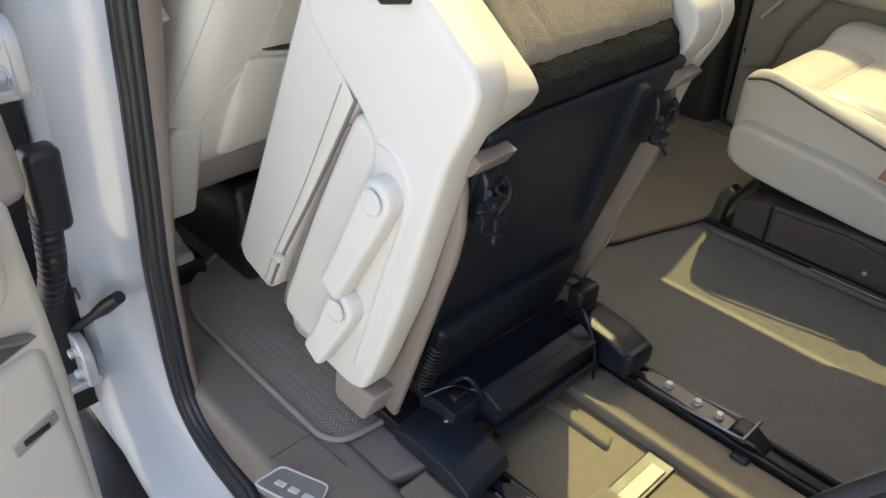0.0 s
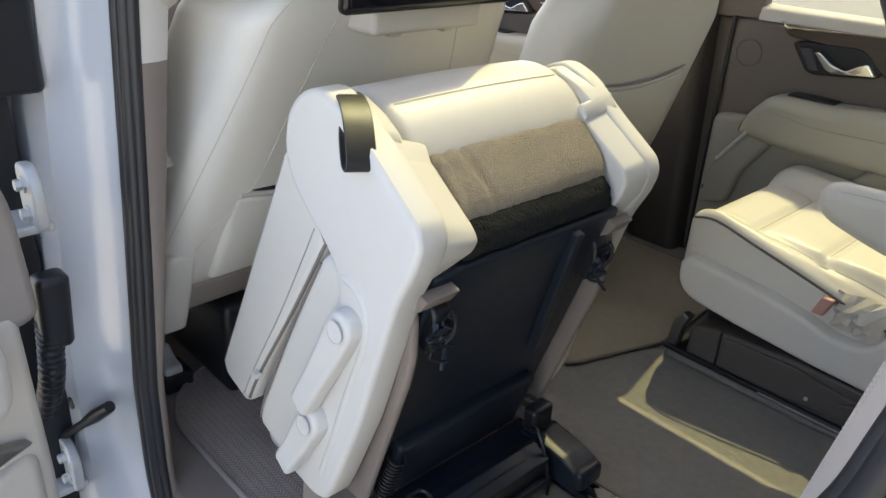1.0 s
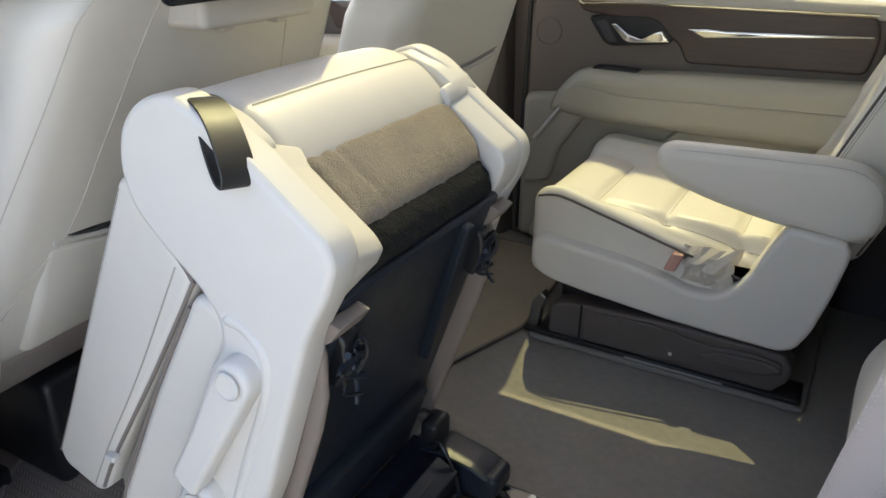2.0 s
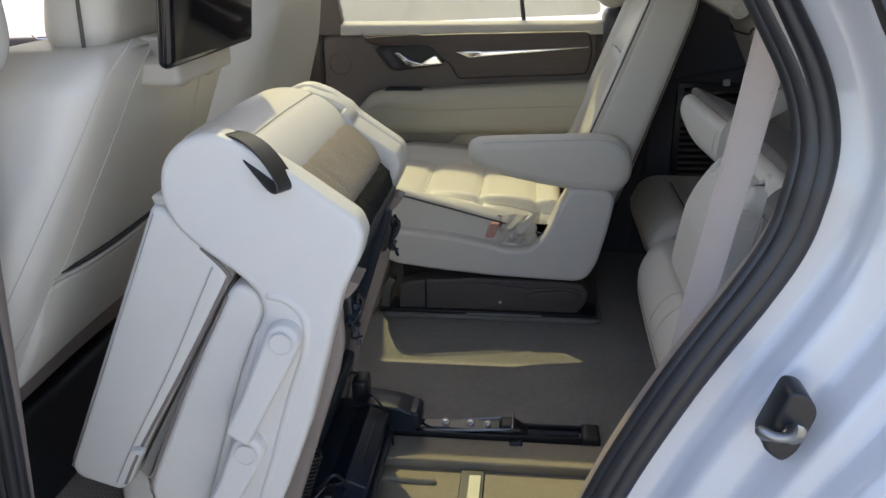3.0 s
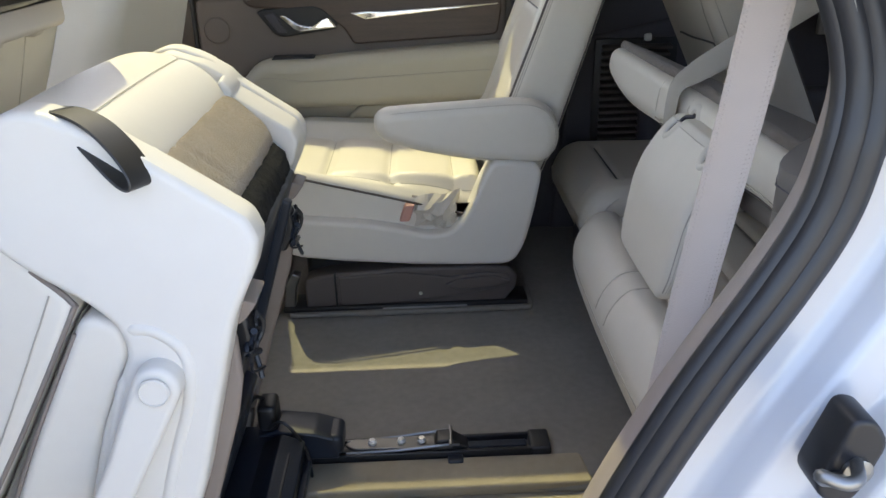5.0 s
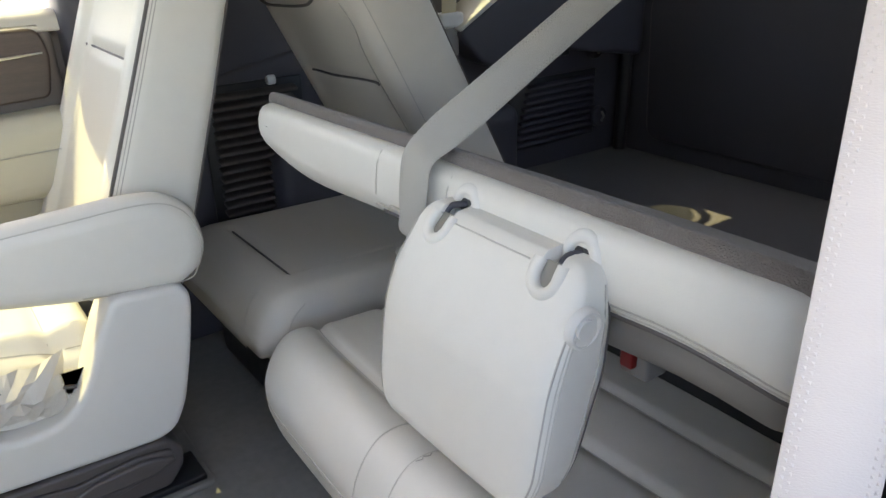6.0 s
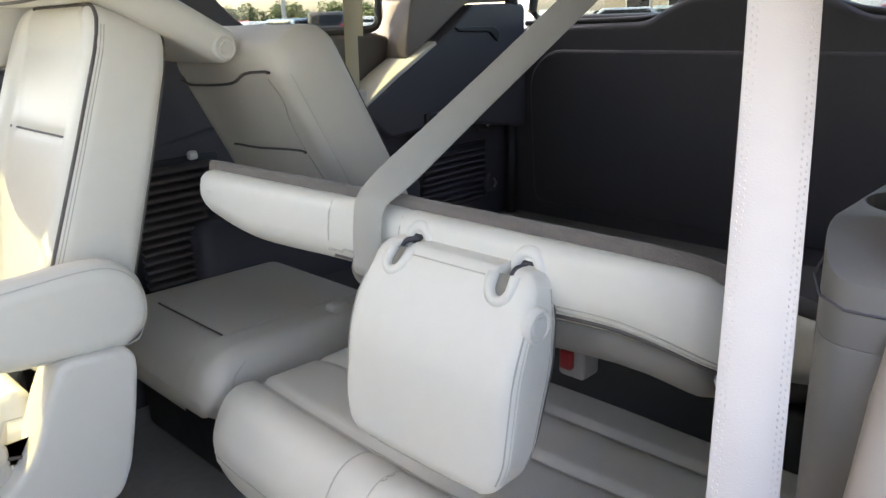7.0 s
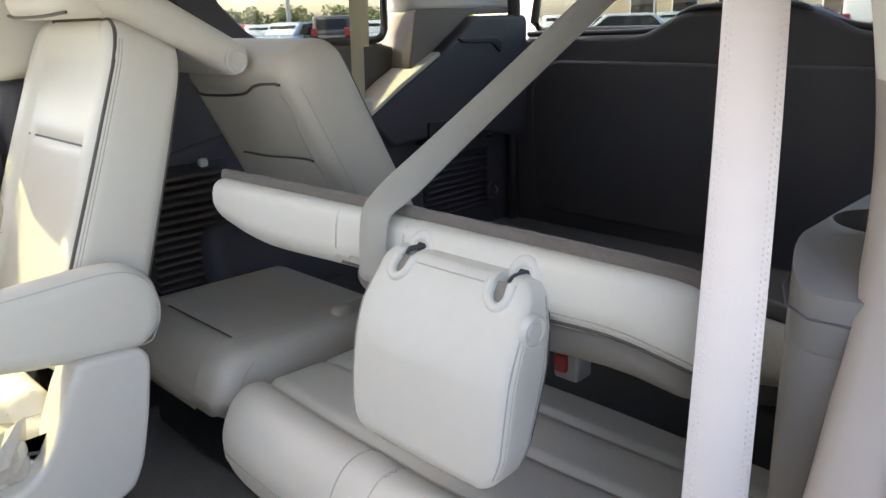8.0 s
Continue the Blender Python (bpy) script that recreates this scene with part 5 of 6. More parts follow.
part("front_leg", slab([(-0.058, 0.012), (-0.048, 0.09), (-0.028, 0.12), (-0.008, 0.11), (-0.022, 0.08), (-0.03, 0.012)], 1.968, 2.0, 0.004, "y", 0.006), STEEL, far, "bright steel front leg")
part("seat_base", softbox((0.0, 2.03, 0.03), (0.55, 2.46, 0.17), 0.02, seg=2), BLACK, far)

# ---------- front seats ----------
BOLSTER = ([(0.255, 0.915), (0.273, 0.87), (0.281, 0.80), (0.297, 0.60), (0.306, 0.42)], [(0.135, 0.895), (0.145, 0.86), (0.16, 0.80), (0.18, 0.68), (0.197, 0.56), (0.235, 0.50), (0.265, 0.44)])


def front_seat(yc, label, screen, dx=0.0, ws=1.0, rake=0.205, taper=(1.0, 0.02, 0.70, 1.5), pz=0.60, low=0.335, runs=(), hx=0.0, zs=0.0, slit=None):
    s = thing("front_seat", (-0.55, yc, 0.0), label, "car seat", "front seats")

    def lean(p):
        t = (p.z - 0.34) / 0.60
        w = taper[0] + taper[1] * t - taper[3] * max(0, t - taper[2]) ** 1.15 - 0.10 * max(0, 0.2 - t)
        hollow = 0.02 * math.cos(min(1.0, abs(p.y) / 0.22) * math.pi / 2) if p.x > 0 else 0
        return Vector((p.x * (1 - 0.25 * max(0, t - 0.7)) - hollow * 0.5 + (dx - 0.385 + rake * t - 0.02 * t * t), yc + p.y * w * ws, p.z))

    b = part("backrest", softbox((-0.16 - zs, -0.315, low), (0.03, 0.315, 0.945 - 0.5 * zs), 0.06, (3, 16, 20), 5, fn=lean), LEATHER, s, "cream leather backrest")
    for sy in (-1, 1):
        for run in runs:
            part("seam", tube([lean(Vector((0.0305 - 0.06 * (1 - math.sqrt(max(0.0, 1 - (max(0.0, p.y - 0.255) / 0.06) ** 2))), sy * p.y, p.z))) for p in spline([(0, o, z) for o, z in run], 8)], 0.0009, 5), SEAM_SOFT, b)
    part("pocket_edge", tube([lean(Vector((0.034, y, pz + 0.003))) + Vector((0.006, 0, 0.045 * (y / 0.3) ** 2)) for y in span(-0.215, 0.215, 14)], 0.005, 6), LEATHER2, b, "seat-back pocket edge")
    part("pocket_slit", tube([lean(Vector((0.034, y, pz + 0.007))) + Vector((0.004, 0, 0.006 + 0.045 * (y / 0.3) ** 2)) for y in span(-0.225, 0.225, 14)], 0.0048 if slit is None else 0.003, 6), slit or BLACK, b, "slit of the map pocket")
    part("map_pocket", softbox((0.005, -0.225, low + 0.035), (0.040, 0.225, pz), 0.015, (1, 8, 5), 3, fn=lambda p: lean(p) + Vector((0.004, 0, 0.045 * (p.y / 0.3) ** 2 * (p.z > pz - 0.05)))), LEATHER, b, "seat-back map pocket")
    part("back_skirt", softbox((-0.12 - zs, -0.285, low - 0.065), (0.02, 0.285, low + 0.035), 0.03, (1, 4, 1), 3, fn=lambda p: lean(p)), BROWNLT, s, "mauve-brown lower shell")
    part("cushion", softbox((dx - 0.98, yc - 0.30, 0.18), (dx - 0.56, yc + 0.30, 0.36), 0.05, (4, 4, 1), 4), LEATHER, s)
    part("side_cover", softbox((dx - 0.92, yc - 0.335, 0.10), (dx - 0.60, yc - 0.28, 0.30), 0.03, (3, 1, 2), 3), SHELL, s)
    part("pivot_cover", softbox((-0.47 - zs * 1.6, yc - 0.345, 0.315 - zs), (-0.40 - zs * 0.85, yc - 0.285, 0.50 - 0.75 * zs), 0.014, (1, 1, 3), 3, fn=lambda p: Vector((p.x + (0.18 + 3 * zs) * (p.z - 0.34), p.y, p.z))), LEATHER, s)
    part("under_frame", softbox((dx - 0.95, yc - 0.20, 0.01), (dx - 0.42, yc + 0.27, 0.23), 0.02, seg=2), BLACK, s)
    h = part("headrest", softbox((hx - 0.31, yc - 0.16, 0.955 - 0.85 * zs), (hx - 0.195, yc + 0.16, 1.15), 0.05, (2, 6, 3), 5, fn=lambda p: Vector((p.x + 0.2 * (p.z - 0.95), p.y, p.z))), LEATHER, s, "cream leather headrest")
    part("headrest_piping", tube(spline([(hx - 0.235, yc - 0.162, 0.96 - 0.8 * zs), (hx - 0.225, yc - 0.163, 1.03), (hx - 0.21, yc - 0.162, 1.12)]), 0.003, 6), PIPING, h)
    for sy in (-0.075, 0.075):
        part("post", tube([(hx - 0.26, yc + sy, 0.90), (hx - 0.25, yc + sy, 0.99)], 0.006, 8), STEEL, h)
    if screen:
        e = part("screen_mount", softbox((-0.285, 1.12, 0.830), (-0.178, 1.35, 0.874), 0.012, (1, 4, 1), 3), LEATHER2, s, "cream screen bracket")
        part("screen", softbox((-0.178, 1.05, 0.868), (-0.152, 1.398, 1.085), 0.012, seg=3, fn=lambda p: Vector((p.x + 0.12 * (p.z - 0.87), p.y, p.z))), SCREEN, s, "black entertainment screen")
        part("bracket_arm", slab([(-0.268, 0.828), (-0.192, 0.822), (-0.184, 0.862), (-0.205, 0.900), (-0.262, 0.905)], 1.165, 1.19, 0.005, "y", 0.01), LEATHER2, e)
        part("bracket_arm", slab([(-0.268, 0.828), (-0.192, 0.822), (-0.184, 0.862), (-0.205, 0.900), (-0.262, 0.905)], 1.275, 1.30, 0.005, "y", 0.01), LEATHER2, e)
    return s


front_seat(1.22, "cream leather front seat with a black screen on its back", True, -0.128, 1.14, 0.318, (1.04, -0.33, 0.85, 1.0), 0.52, 0.315, BOLSTER, -0.055, 0.09)
front_seat(2.075, "cream leather front passenger seat", False, -0.062, 0.92, runs=(), hx=-0.08, slit=BROWNLT)
bk = thing("floor_connector", (-0.66, 0.96, 0.0), "pale plastic seat rail end cap on the carpet", "rail cap")
part("cap", slab([(-0.735, 0.04), (-0.735, 0.082), (-0.715, 0.088), (-0.69, 0.066), (-0.655, 0.062), (-0.65, 0.04)], 0.925, 0.965, 0.006, "y", 0.008), PALEGREY, bk)
part("socket", softbox((-0.72, 0.918, 0.0), (-0.645, 0.985, 0.046), 0.008, seg=2), BLACK, bk)
hook = thing("coat_hook", (-0.44, 0.89, 0.60), "small cream hook at the side of the front seat", "hook")
part("base", softbox((-0.488, 0.872, 0.565), (-0.445, 0.905, 0.620), 0.006, seg=2), LEATHER2, hook)
part("peg", slab([(-0.475, 0.640), (-0.425, 0.628), (-0.402, 0.612), (-0.415, 0.604), (-0.472, 0.614)], 0.870, 0.892, 0.005, "y", 0.006), SHELL, hook)

# ---------- the third row: bench, folded back and headrest ----------
bench = thing("third_row_seat", (0.95, 1.45, 0.0), "cream leather third-row bench with its back folded flat", "car seat", "third row")


def bench_top(p):
    z, x = p.z, p.x
    if z > 0.24:
        z += groove(x, 0.772, 0.010, 0.009) + groove(x, 0.915, 0.009, 0.008) + groove(x, 1.035, 0.009, 0.008) + (groove(p.y, 1.525, 0.007, 0.003) + groove(p.y, 1.455, 0.007, 0.003)) * (x < 0.772)
        z += 0.008 * math.sin(min(1, max(0, (x - 0.67) / 0.1)) * math.pi) - 0.03 * (x - 0.7)
        z += 0.003 * noise.noise(Vector((x * 9, p.y * 9, 0.4)))
    end = max(0.0, (p.y - 1.74) / 0.165)
    if x < 0.80:
        x += 0.030 * end ** 2.6
    if z > 0.2:
        z -= 0.024 * end ** 2.6 + 0.024 * max(0.0, (0.755 - p.x) / 0.09) ** 2
    x += 0.042 * (0.31 - p.z) - 0.012 * math.sin((p.y - 0.98) / 0.92 * math.pi)
    return Vector((x, p.y, z))


bcu = part("cushion", softbox((0.660, 0.985, 0.130), (1.20, 1.916, 0.308), 0.060, (60, 110, 2), 5, fn=bench_top), LEATHER, bench, "cream leather bench cushion")
for x in (0.772, 0.915, 1.035):
    part("cushion_seam", tube([bench_top(Vector((x, y, 0.308))) + Vector((0, 0, 0.0005)) for y in span(1.045, 1.865, 40)], 0.0012, 5), SEAM, bcu)
for y in (1.525, 1.455):
    part("cushion_seam", tube([bench_top(Vector((x, y, 0.308 - 0.060 * (1 - math.sqrt(max(0.0, 1 - (max(0.0, 0.720 - x) / 0.060) ** 2)))))) + Vector((-0.0006, 0, 0.0006)) for x in span(0.6612, 0.770, 18)], 0.0009, 5), SEAM_SOFT, bcu)
part("cushion_seam", tube([bench_top(Vector((0.6605, y, 0.236))) + Vector((-0.0008, 0, 0)) for y in span(1.05, 1.86, 30)], 0.0012, 5), SEAM, bcu)
part("tag", tube([bench_top(Vector((x, y, 0.308))) + Vector((0, 0, 0.001)) for x, y in ((0.742, 1.452), (0.736, 1.447), (0.730, 1.453), (0.724, 1.447), (0.718, 1.452))], 0.0008, 5), SEAM, bcu)
part("underframe", softbox((0.76, 1.02, 0.0), (1.15, 1.88, 0.16), 0.02, seg=2), BLACK, bench)
part("hinge_box", softbox((1.105, 1.0, 0.15), (1.24, 1.95, 0.39), 0.02, seg=2), BLACK, bench)


def fold(p):
    """The folded back: its lower edge bows, the carpeted top falls away to the rear, both ends are rounded off."""
    t = (p.y - 1.04) / 0.915
    z, x = p.z, p.x
    if p.z < 0.62:
        z += 0.009 * math.exp(-((p.y - 1.15) / 0.10) ** 2) - 0.014 * max(0, (0.12 - t) / 0.12) ** 2 + 0.022 * max(0, (t - 0.80) / 0.2) ** 2 - 0.010 * math.exp(-((p.y - 1.80) / 0.16) ** 2)
    else:
        z -= 0.012 * max(0, (0.05 - t) / 0.05) ** 2 + 0.008 * max(0, (t - 0.5) / 0.5)
    x += 0.045 * max(0, (0.12 - t) / 0.12) ** 2 - 0.022 * max(0, (t - 0.45) / 0.55)
    x -= 0.006 * math.cos((p.z - 0.62) * 24)
    if p.x < 0.86:
        x -= groove(p.y, 1.222, 0.004, 0.003) + groove(p.y, 1.462, 0.004, 0.003) * (p.z > 0.6)
    dx, dz = x - 0.785, z - 0.672
    return Vector((0.785 + 0.914 * dx + 0.10 * dz, p.y, 0.672 - 0.407 * dx + 0.97 * dz))


fbk = part("seat_back", softbox((0.778, 1.04, 0.577), (1.36, 1.955, 0.674), 0.030, (16, 70, 3), 5, fn=fold), LEATHER, bench, "cream leather seat back lying flat")
part("back_carpet", softbox((0.798, 1.050, 0.664), (1.40, 1.950, 0.691), 0.010, (8, 60, 1), 2, fn=lambda p: fold(p) + 0.0010 * noise.noise_vector(p * 160)), GREYCARPET, bench, "grey-brown carpeted seat back panel")
part("under_pad", softbox((0.806, 1.06, 0.541), (1.30, 1.60, 0.590), 0.026, (4, 12, 1), 3, fn=fold), PADGREY, bench, "grey padded underside")


def lip(y, x, z):
    """Along the lower edge of the folded back."""
    return fold(Vector((x, y, z)))


LIP_ENDS = ((1.046, 0.016), (1.052, 0.008), (1.060, 0.003))   # how the near end turns rearwards
part("piping", tube([lip(y, 0.7910 + d, 0.5815) for y, d in LIP_ENDS] + [lip(y, 0.7910, 0.5815) for y in span(1.068, 1.60, 30)], 0.0026, 6), PIPING, fbk, "dark piping")
for k, (x, z) in enumerate(((0.7818, 0.5915), (0.7855, 0.5868))):
    part("stitching", tube([lip(y, x + d, z) for y, d in LIP_ENDS] + [lip(y, x, z) + Vector((-0.0003 * (j % 2), 0, 0)) for j, y in enumerate(span(1.068, 1.545, 110))], 0.0010, 5), SEAM_SOFT if k else SEAM, fbk, "pale double stitching")
for y in (1.222, 1.462, 1.598):
    part("seam", tube([fold(Vector((0.7765, y, z))) for z in span(0.60, 0.64, 8)] + [fold(Vector((0.781, y, 0.6575))), fold(Vector((0.790, y, 0.6675)))], 0.0008, 5), SEAM_SOFT, fbk)
part("seam_tag", tube([lip(y, 0.7770, 0.5925 - 0.004 * (y > 1.57)) for y in span(1.545, 1.598, 10)], 0.0016, 5), THREAD, fbk)
TO_EYE = pose(0, 0, 0, 0, -74, 0)
for y in (1.424, 1.252):
    ey = part("post_eyelet", lathe([(0.026, -0.006), (0.0245, 0.001), (0.0205, 0.0045), (0.016, 0.0055), (0.0120, 0.0045), (0.0100, 0.0015), (0.0095, 0.0), (0.002, 0.0)], 26, at(0.7708, y, 0.639) @ TO_EYE), SHELL, fbk, "cream headrest eyelet")
    part("eyelet_hole", lathe([(0.0092, 0.0), (0.0092, 0.0022), (0.002, 0.0022)], 16, at(0.7708, y, 0.639) @ TO_EYE), BLACK, ey)
part("back_latch", merged(softbox((1.62, 1.42, 0.213), (1.70, 1.56, 0.222), 0.003, seg=1), tube([(1.66, 1.44, 0.226), (1.66, 1.54, 0.226)], 0.004, 6)), BLACK, bench, "black latch handle")
part("latch_glint", tube([(1.65, 1.46, 0.231), (1.65, 1.50, 0.231)], 0.003, 6), STEEL, bench)
rb = part("buckle", softbox((0.864, 1.240, 0.466), (0.90, 1.279, 0.508), 0.006, seg=2), GREYTRIM, bench, "grey buckle")
part("buckle_button", softbox((0.855, 1.254, 0.480), (0.866, 1.271, 0.505), 0.003, seg=2), RED, rb, "red buckle button")
part("strap_loop", tube([(0.822, 1.056, 0.566), (0.816, 1.052, 0.552), (0.820, 1.050, 0.540), (0.827, 1.053, 0.545), (0.830, 1.057, 0.560)], 0.003, 6, True), PALEGREY, bench, "pale release loop")


def head_pose(p):
    """The headrest hangs forward and down from its posts. Local: y across, z down its length, x its thickness."""
    f = (p.z - 0.402) / 0.239
    low = min(1.0, max(0.0, 0.24 - f) / 0.25)
    w = 1.0 - 0.06 * max(0, 0.42 - f) - 0.24 * (1 - math.sqrt(1 - low * low)) - 0.34 * max(0, f - 0.72) + 0.030 * math.sin(math.pi * max(0, min(1, f)))
    th = 1.0 - 0.60 * max(0, 0.58 - f)
    g = max(0.0, min(1.0, (f - 0.52) / 0.48))
    back = 0.038 * g ** 1.6
    return Vector((0.668 + 0.040 * f + back + p.x * th * (1 - (back + 0.013 * g) / 0.082), 1.335 + (p.y - 1.335) * (w if p.y > 1.335 else min(w, 1.004)), p.z + 0.02 * p.x))


NOTCHES = ((1.434, 1.424), (1.257, 1.252))
SEAT_Z = 0.626    # height of the notch centres


def bulge(y, z):
    return 0.008 * math.cos((y - 1.335) / 0.125 * 1.4) * math.cos((z - 0.525) / 0.125 * 1.3)


def head_fn(p):
    q = p.copy()
    if p.x < 0.06 and p.z > 0.605:
        for yc, _ in NOTCHES:
            far_off = math.hypot(p.y - yc, min(0.0, p.z - SEAT_Z))
            k = max(0.0, min(1.0, (0.0125 - far_off) / 0.003))
            q.x += 0.024 * k
            q.z -= 0.016 * k * max(0.0, min(1.0, (p.z - 0.626) / 0.014))
    if p.x < 0.03:
        q.x -= bulge(p.y, p.z)
    return head_pose(q)


hd = part("headrest", softbox((0.0, 1.210, 0.402), (0.082, 1.480, 0.641), 0.020, (3, 150, 110), 5, fn=head_fn), LEATHER, bench, "cream leather headrest hanging forward")


def head_skin(y, z, sink=0.0):
    """A point on the headrest's front."""
    k = max(0.0, z - 0.621)
    x = 0.020 - math.sqrt(max(0.0, 0.020 ** 2 - min(k, 0.0195) ** 2))
    return head_pose(Vector((x - bulge(y, z) + sink, y, z)))


for yc, ye in NOTCHES:
    def loop(r, sink, topz):
        arc = [(yc + r * math.cos(a), SEAT_Z + r * math.sin(a)) for a in span(math.pi, 2 * math.pi, 16)]
        arc = [(yc - r, z) for z in span(topz, SEAT_Z + 0.003, 4)] + arc + [(yc + r, z) for z in span(SEAT_Z + 0.003, topz, 4)]
        return [head_skin(y, z, sink) for y, z in arc]

    notch = part("notch_rim", tube(loop(0.0165, 0.0060, 0.634), 0.0068, 12), LEATHER, hd, "padded lip of a post notch")
    wb = bmesh.new()
    outer, inner = [wb.verts.new(q) for q in loop(0.0118, 0.0036, 0.634)], [wb.verts.new(q) for q in loop(0.0085, 0.0150, 0.634)]
    for a in range(len(outer) - 1):
        wb.faces.new((outer[a], outer[a + 1], inner[a + 1], inner[a]))
    wb.faces.new(inner)
    # the recess's shade is put into the colour of its lining
    part("notch_well", wb, GROOVE, notch, "grey-brown notch lining with the recess's shade in its colour")
    part("post", tube(spline([(0.780, ye, 0.638), (0.768, ye + 0.001, 0.641), (0.758, yc + 0.002, 0.638), (0.750, yc + 0.003, 0.628), (0.746, yc + 0.003, 0.614)], 5), 0.0036, 8), DARKTRIM, hd, "bent dark steel post")
part("button", lathe([(0.0205, -0.004), (0.0205, 0.002), (0.018, 0.005), (0.0165, 0.005), (0.015, 0.0015), (0.0105, 0.0015), (0.0095, 0.004), (0.002, 0.004)], 26, at(0.7345, 1.2120, 0.592) @ pose(0, 0, 0, 94, 0, 0)), SHELL, hd, "round folding button")


part("seam", tube([head_skin(y, 0.6315) + Vector((-0.0004, 0, 0.0004)) for y in span(1.284, 1.408, 16)], 0.0010, 5), SEAM_SOFT, hd)


def head_edge(x, y, z0, z1, n, wave=0.0):
    return [head_pose(Vector((x, y, z))) + Vector((0, wave * (j % 2), 0)) for j, z in enumerate(span(z0, z1, n))]


part("seam", tube(head_edge(0.0056, 1.2150, 0.424, 0.585, 24), 0.0012, 5), SEAM, hd)
part("stitching", tube(head_edge(0.0110, 1.2114, 0.424, 0.590, 90, 0.0006), 0.0008, 5), SEAM_SOFT, hd)
part("stitching", tube(head_edge(0.0150, 1.2101, 0.424, 0.590, 90, 0.0006), 0.0008, 5), SEAM_SOFT, hd)
part("seam", tube(head_edge(0.0056, 1.4750, 0.424, 0.620, 24), 0.0011, 5), SEAM, hd)
part("seam", tube([head_pose(Vector((0.0055, y, 0.4075))) for y in span(1.230, 1.440, 18)], 0.0011, 5), SEAM, hd)
part("seam", tube([head_pose(Vector((0.012, y, 0.4032))) for y in span(1.240, 1.430, 14)], 0.0018, 5), THREAD, hd)
part("piping", tube(head_edge(0.0760, 1.2158, 0.424, 0.622, 16), 0.0026, 6), PIPING, hd, "dark piping")
part("seam", tube(head_edge(0.0620, 1.2102, 0.430, 0.622, 16), 0.0010, 5), SEAM, hd)

# the far third-row seat, its back tipped half forward
tip = thing("third_row_seat", (0.95, 2.19, 0.0), "cream third-row seat with its back tipped half forward", "car seat", "third row")


def far_top(p):
    z = p.z
    if z > 0.24:
        z += groove(p.x, 0.822, 0.008, 0.008) * (2.04 < p.y < 2.36) + groove(p.y, 2.035, 0.009, 0.009) * (p.x > 0.81)
        z += 0.010 * (p.y < 2.03)
        z -= 0.055 * max(0.0, (0.80 - p.x) / 0.10) ** 2
    return Vector((p.x + 0.10 * (0.31 - z), p.y, z - 0.02 * (p.x - 0.72)))


# parchment leather in a darker colour: the dim rear light is painted in
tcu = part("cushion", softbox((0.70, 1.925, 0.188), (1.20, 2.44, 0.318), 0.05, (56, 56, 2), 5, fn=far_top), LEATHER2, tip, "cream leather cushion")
part("cushion_seam", tube([far_top(Vector((0.822, y, 0.318))) + Vector((0, 0, 0.001)) for y in span(2.045, 2.34, 12)], 0.0026, 6), PIPING, tcu, "dark cross seam")
part("cushion_seam", tube([far_top(Vector((x, 2.036, 0.318))) + Vector((0, 0.002, 0.0030)) for x in span(0.83, 1.14, 16)], 0.0020, 6), GROOVE, tcu)
part("side_seam", tube(spline([(0.795, 1.935, 0.305), (0.765, 1.927, 0.285), (0.752, 1.925, 0.25), (0.755, 1.928, 0.20)]), 0.0018, 6), THREAD, tcu)
part("underframe", softbox((0.78, 1.96, 0.0), (1.15, 2.40, 0.17), 0.02, seg=2), BLACK, tip)


def tipped(p):
    """x: thickness to the back, z: up the back."""
    d, n = Vector((-0.45, 0, 0.893)), Vector((0.893, 0, 0.45))
    base = Vector((1.155, 0, 0.370))
    f = p.z / 0.55
    y = 2.135 + (p.y - 2.135) * (1 - 0.06 * f - 0.28 * max(0, f - 0.86))
    x = p.x
    if x < 0.03:
        t = (p.y - 1.90) / 0.47
        x += 0.007 * (1 / (1 + math.exp(-(t - 0.20) * 45)) - 1 / (1 + math.exp(-(t - 0.84) * 45))) / (1 + math.exp((f - 0.84) * 40))
        x -= groove(p.z, 0.468 + 0.03 * max(0, min(1, (2.12 - p.y) / 0.1)), 0.010, 0.004) * (t > 0.14) + groove(p.z, 0.31, 0.008, 0.004) * (0.2 < t < 0.84)
    q = base + d * p.z + n * x
    return Vector((q.x, y, q.z))


# darker than LEATHER only to paint in the shade back here
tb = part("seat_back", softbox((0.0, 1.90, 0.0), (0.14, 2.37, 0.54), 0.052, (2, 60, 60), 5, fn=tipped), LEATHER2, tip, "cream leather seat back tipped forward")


def on_tip(pts, lift):
    """A seam on the tipped back, through (y, height) pairs."""
    line = spline([(0, y, z) for y, z in pts], 8)
    return [tipped(Vector((-0.001, 2.135 + (p.y - 2.135) / 0.94, p.z))) + Vector((-lift, 0, -0.3 * lift)) for p in line]


part("seam", tube(on_tip([(2.335, 0.468), (2.28, 0.458), (2.14, 0.466), (2.06, 0.492), (1.965, 0.500)], 0.0015), 0.0030, 6), PIPING, tb, "dark piping")
part("seam", tube(on_tip([(2.275, 0.305), (2.17, 0.305), (2.00, 0.318)], 0.0012), 0.0026, 6), PIPING, tb, "dark piping")
part("seam", tube(on_tip([(1.990, 0.40), (1.995, 0.34), (1.985, 0.25), (1.975, 0.15)], 0.0004), 0.0010, 5), SEAM, tb)
part("seam", tube(on_tip([(1.985, 0.485), (1.975, 0.44), (1.99, 0.40)], 0.0004), 0.0010, 5), SEAM, tb)
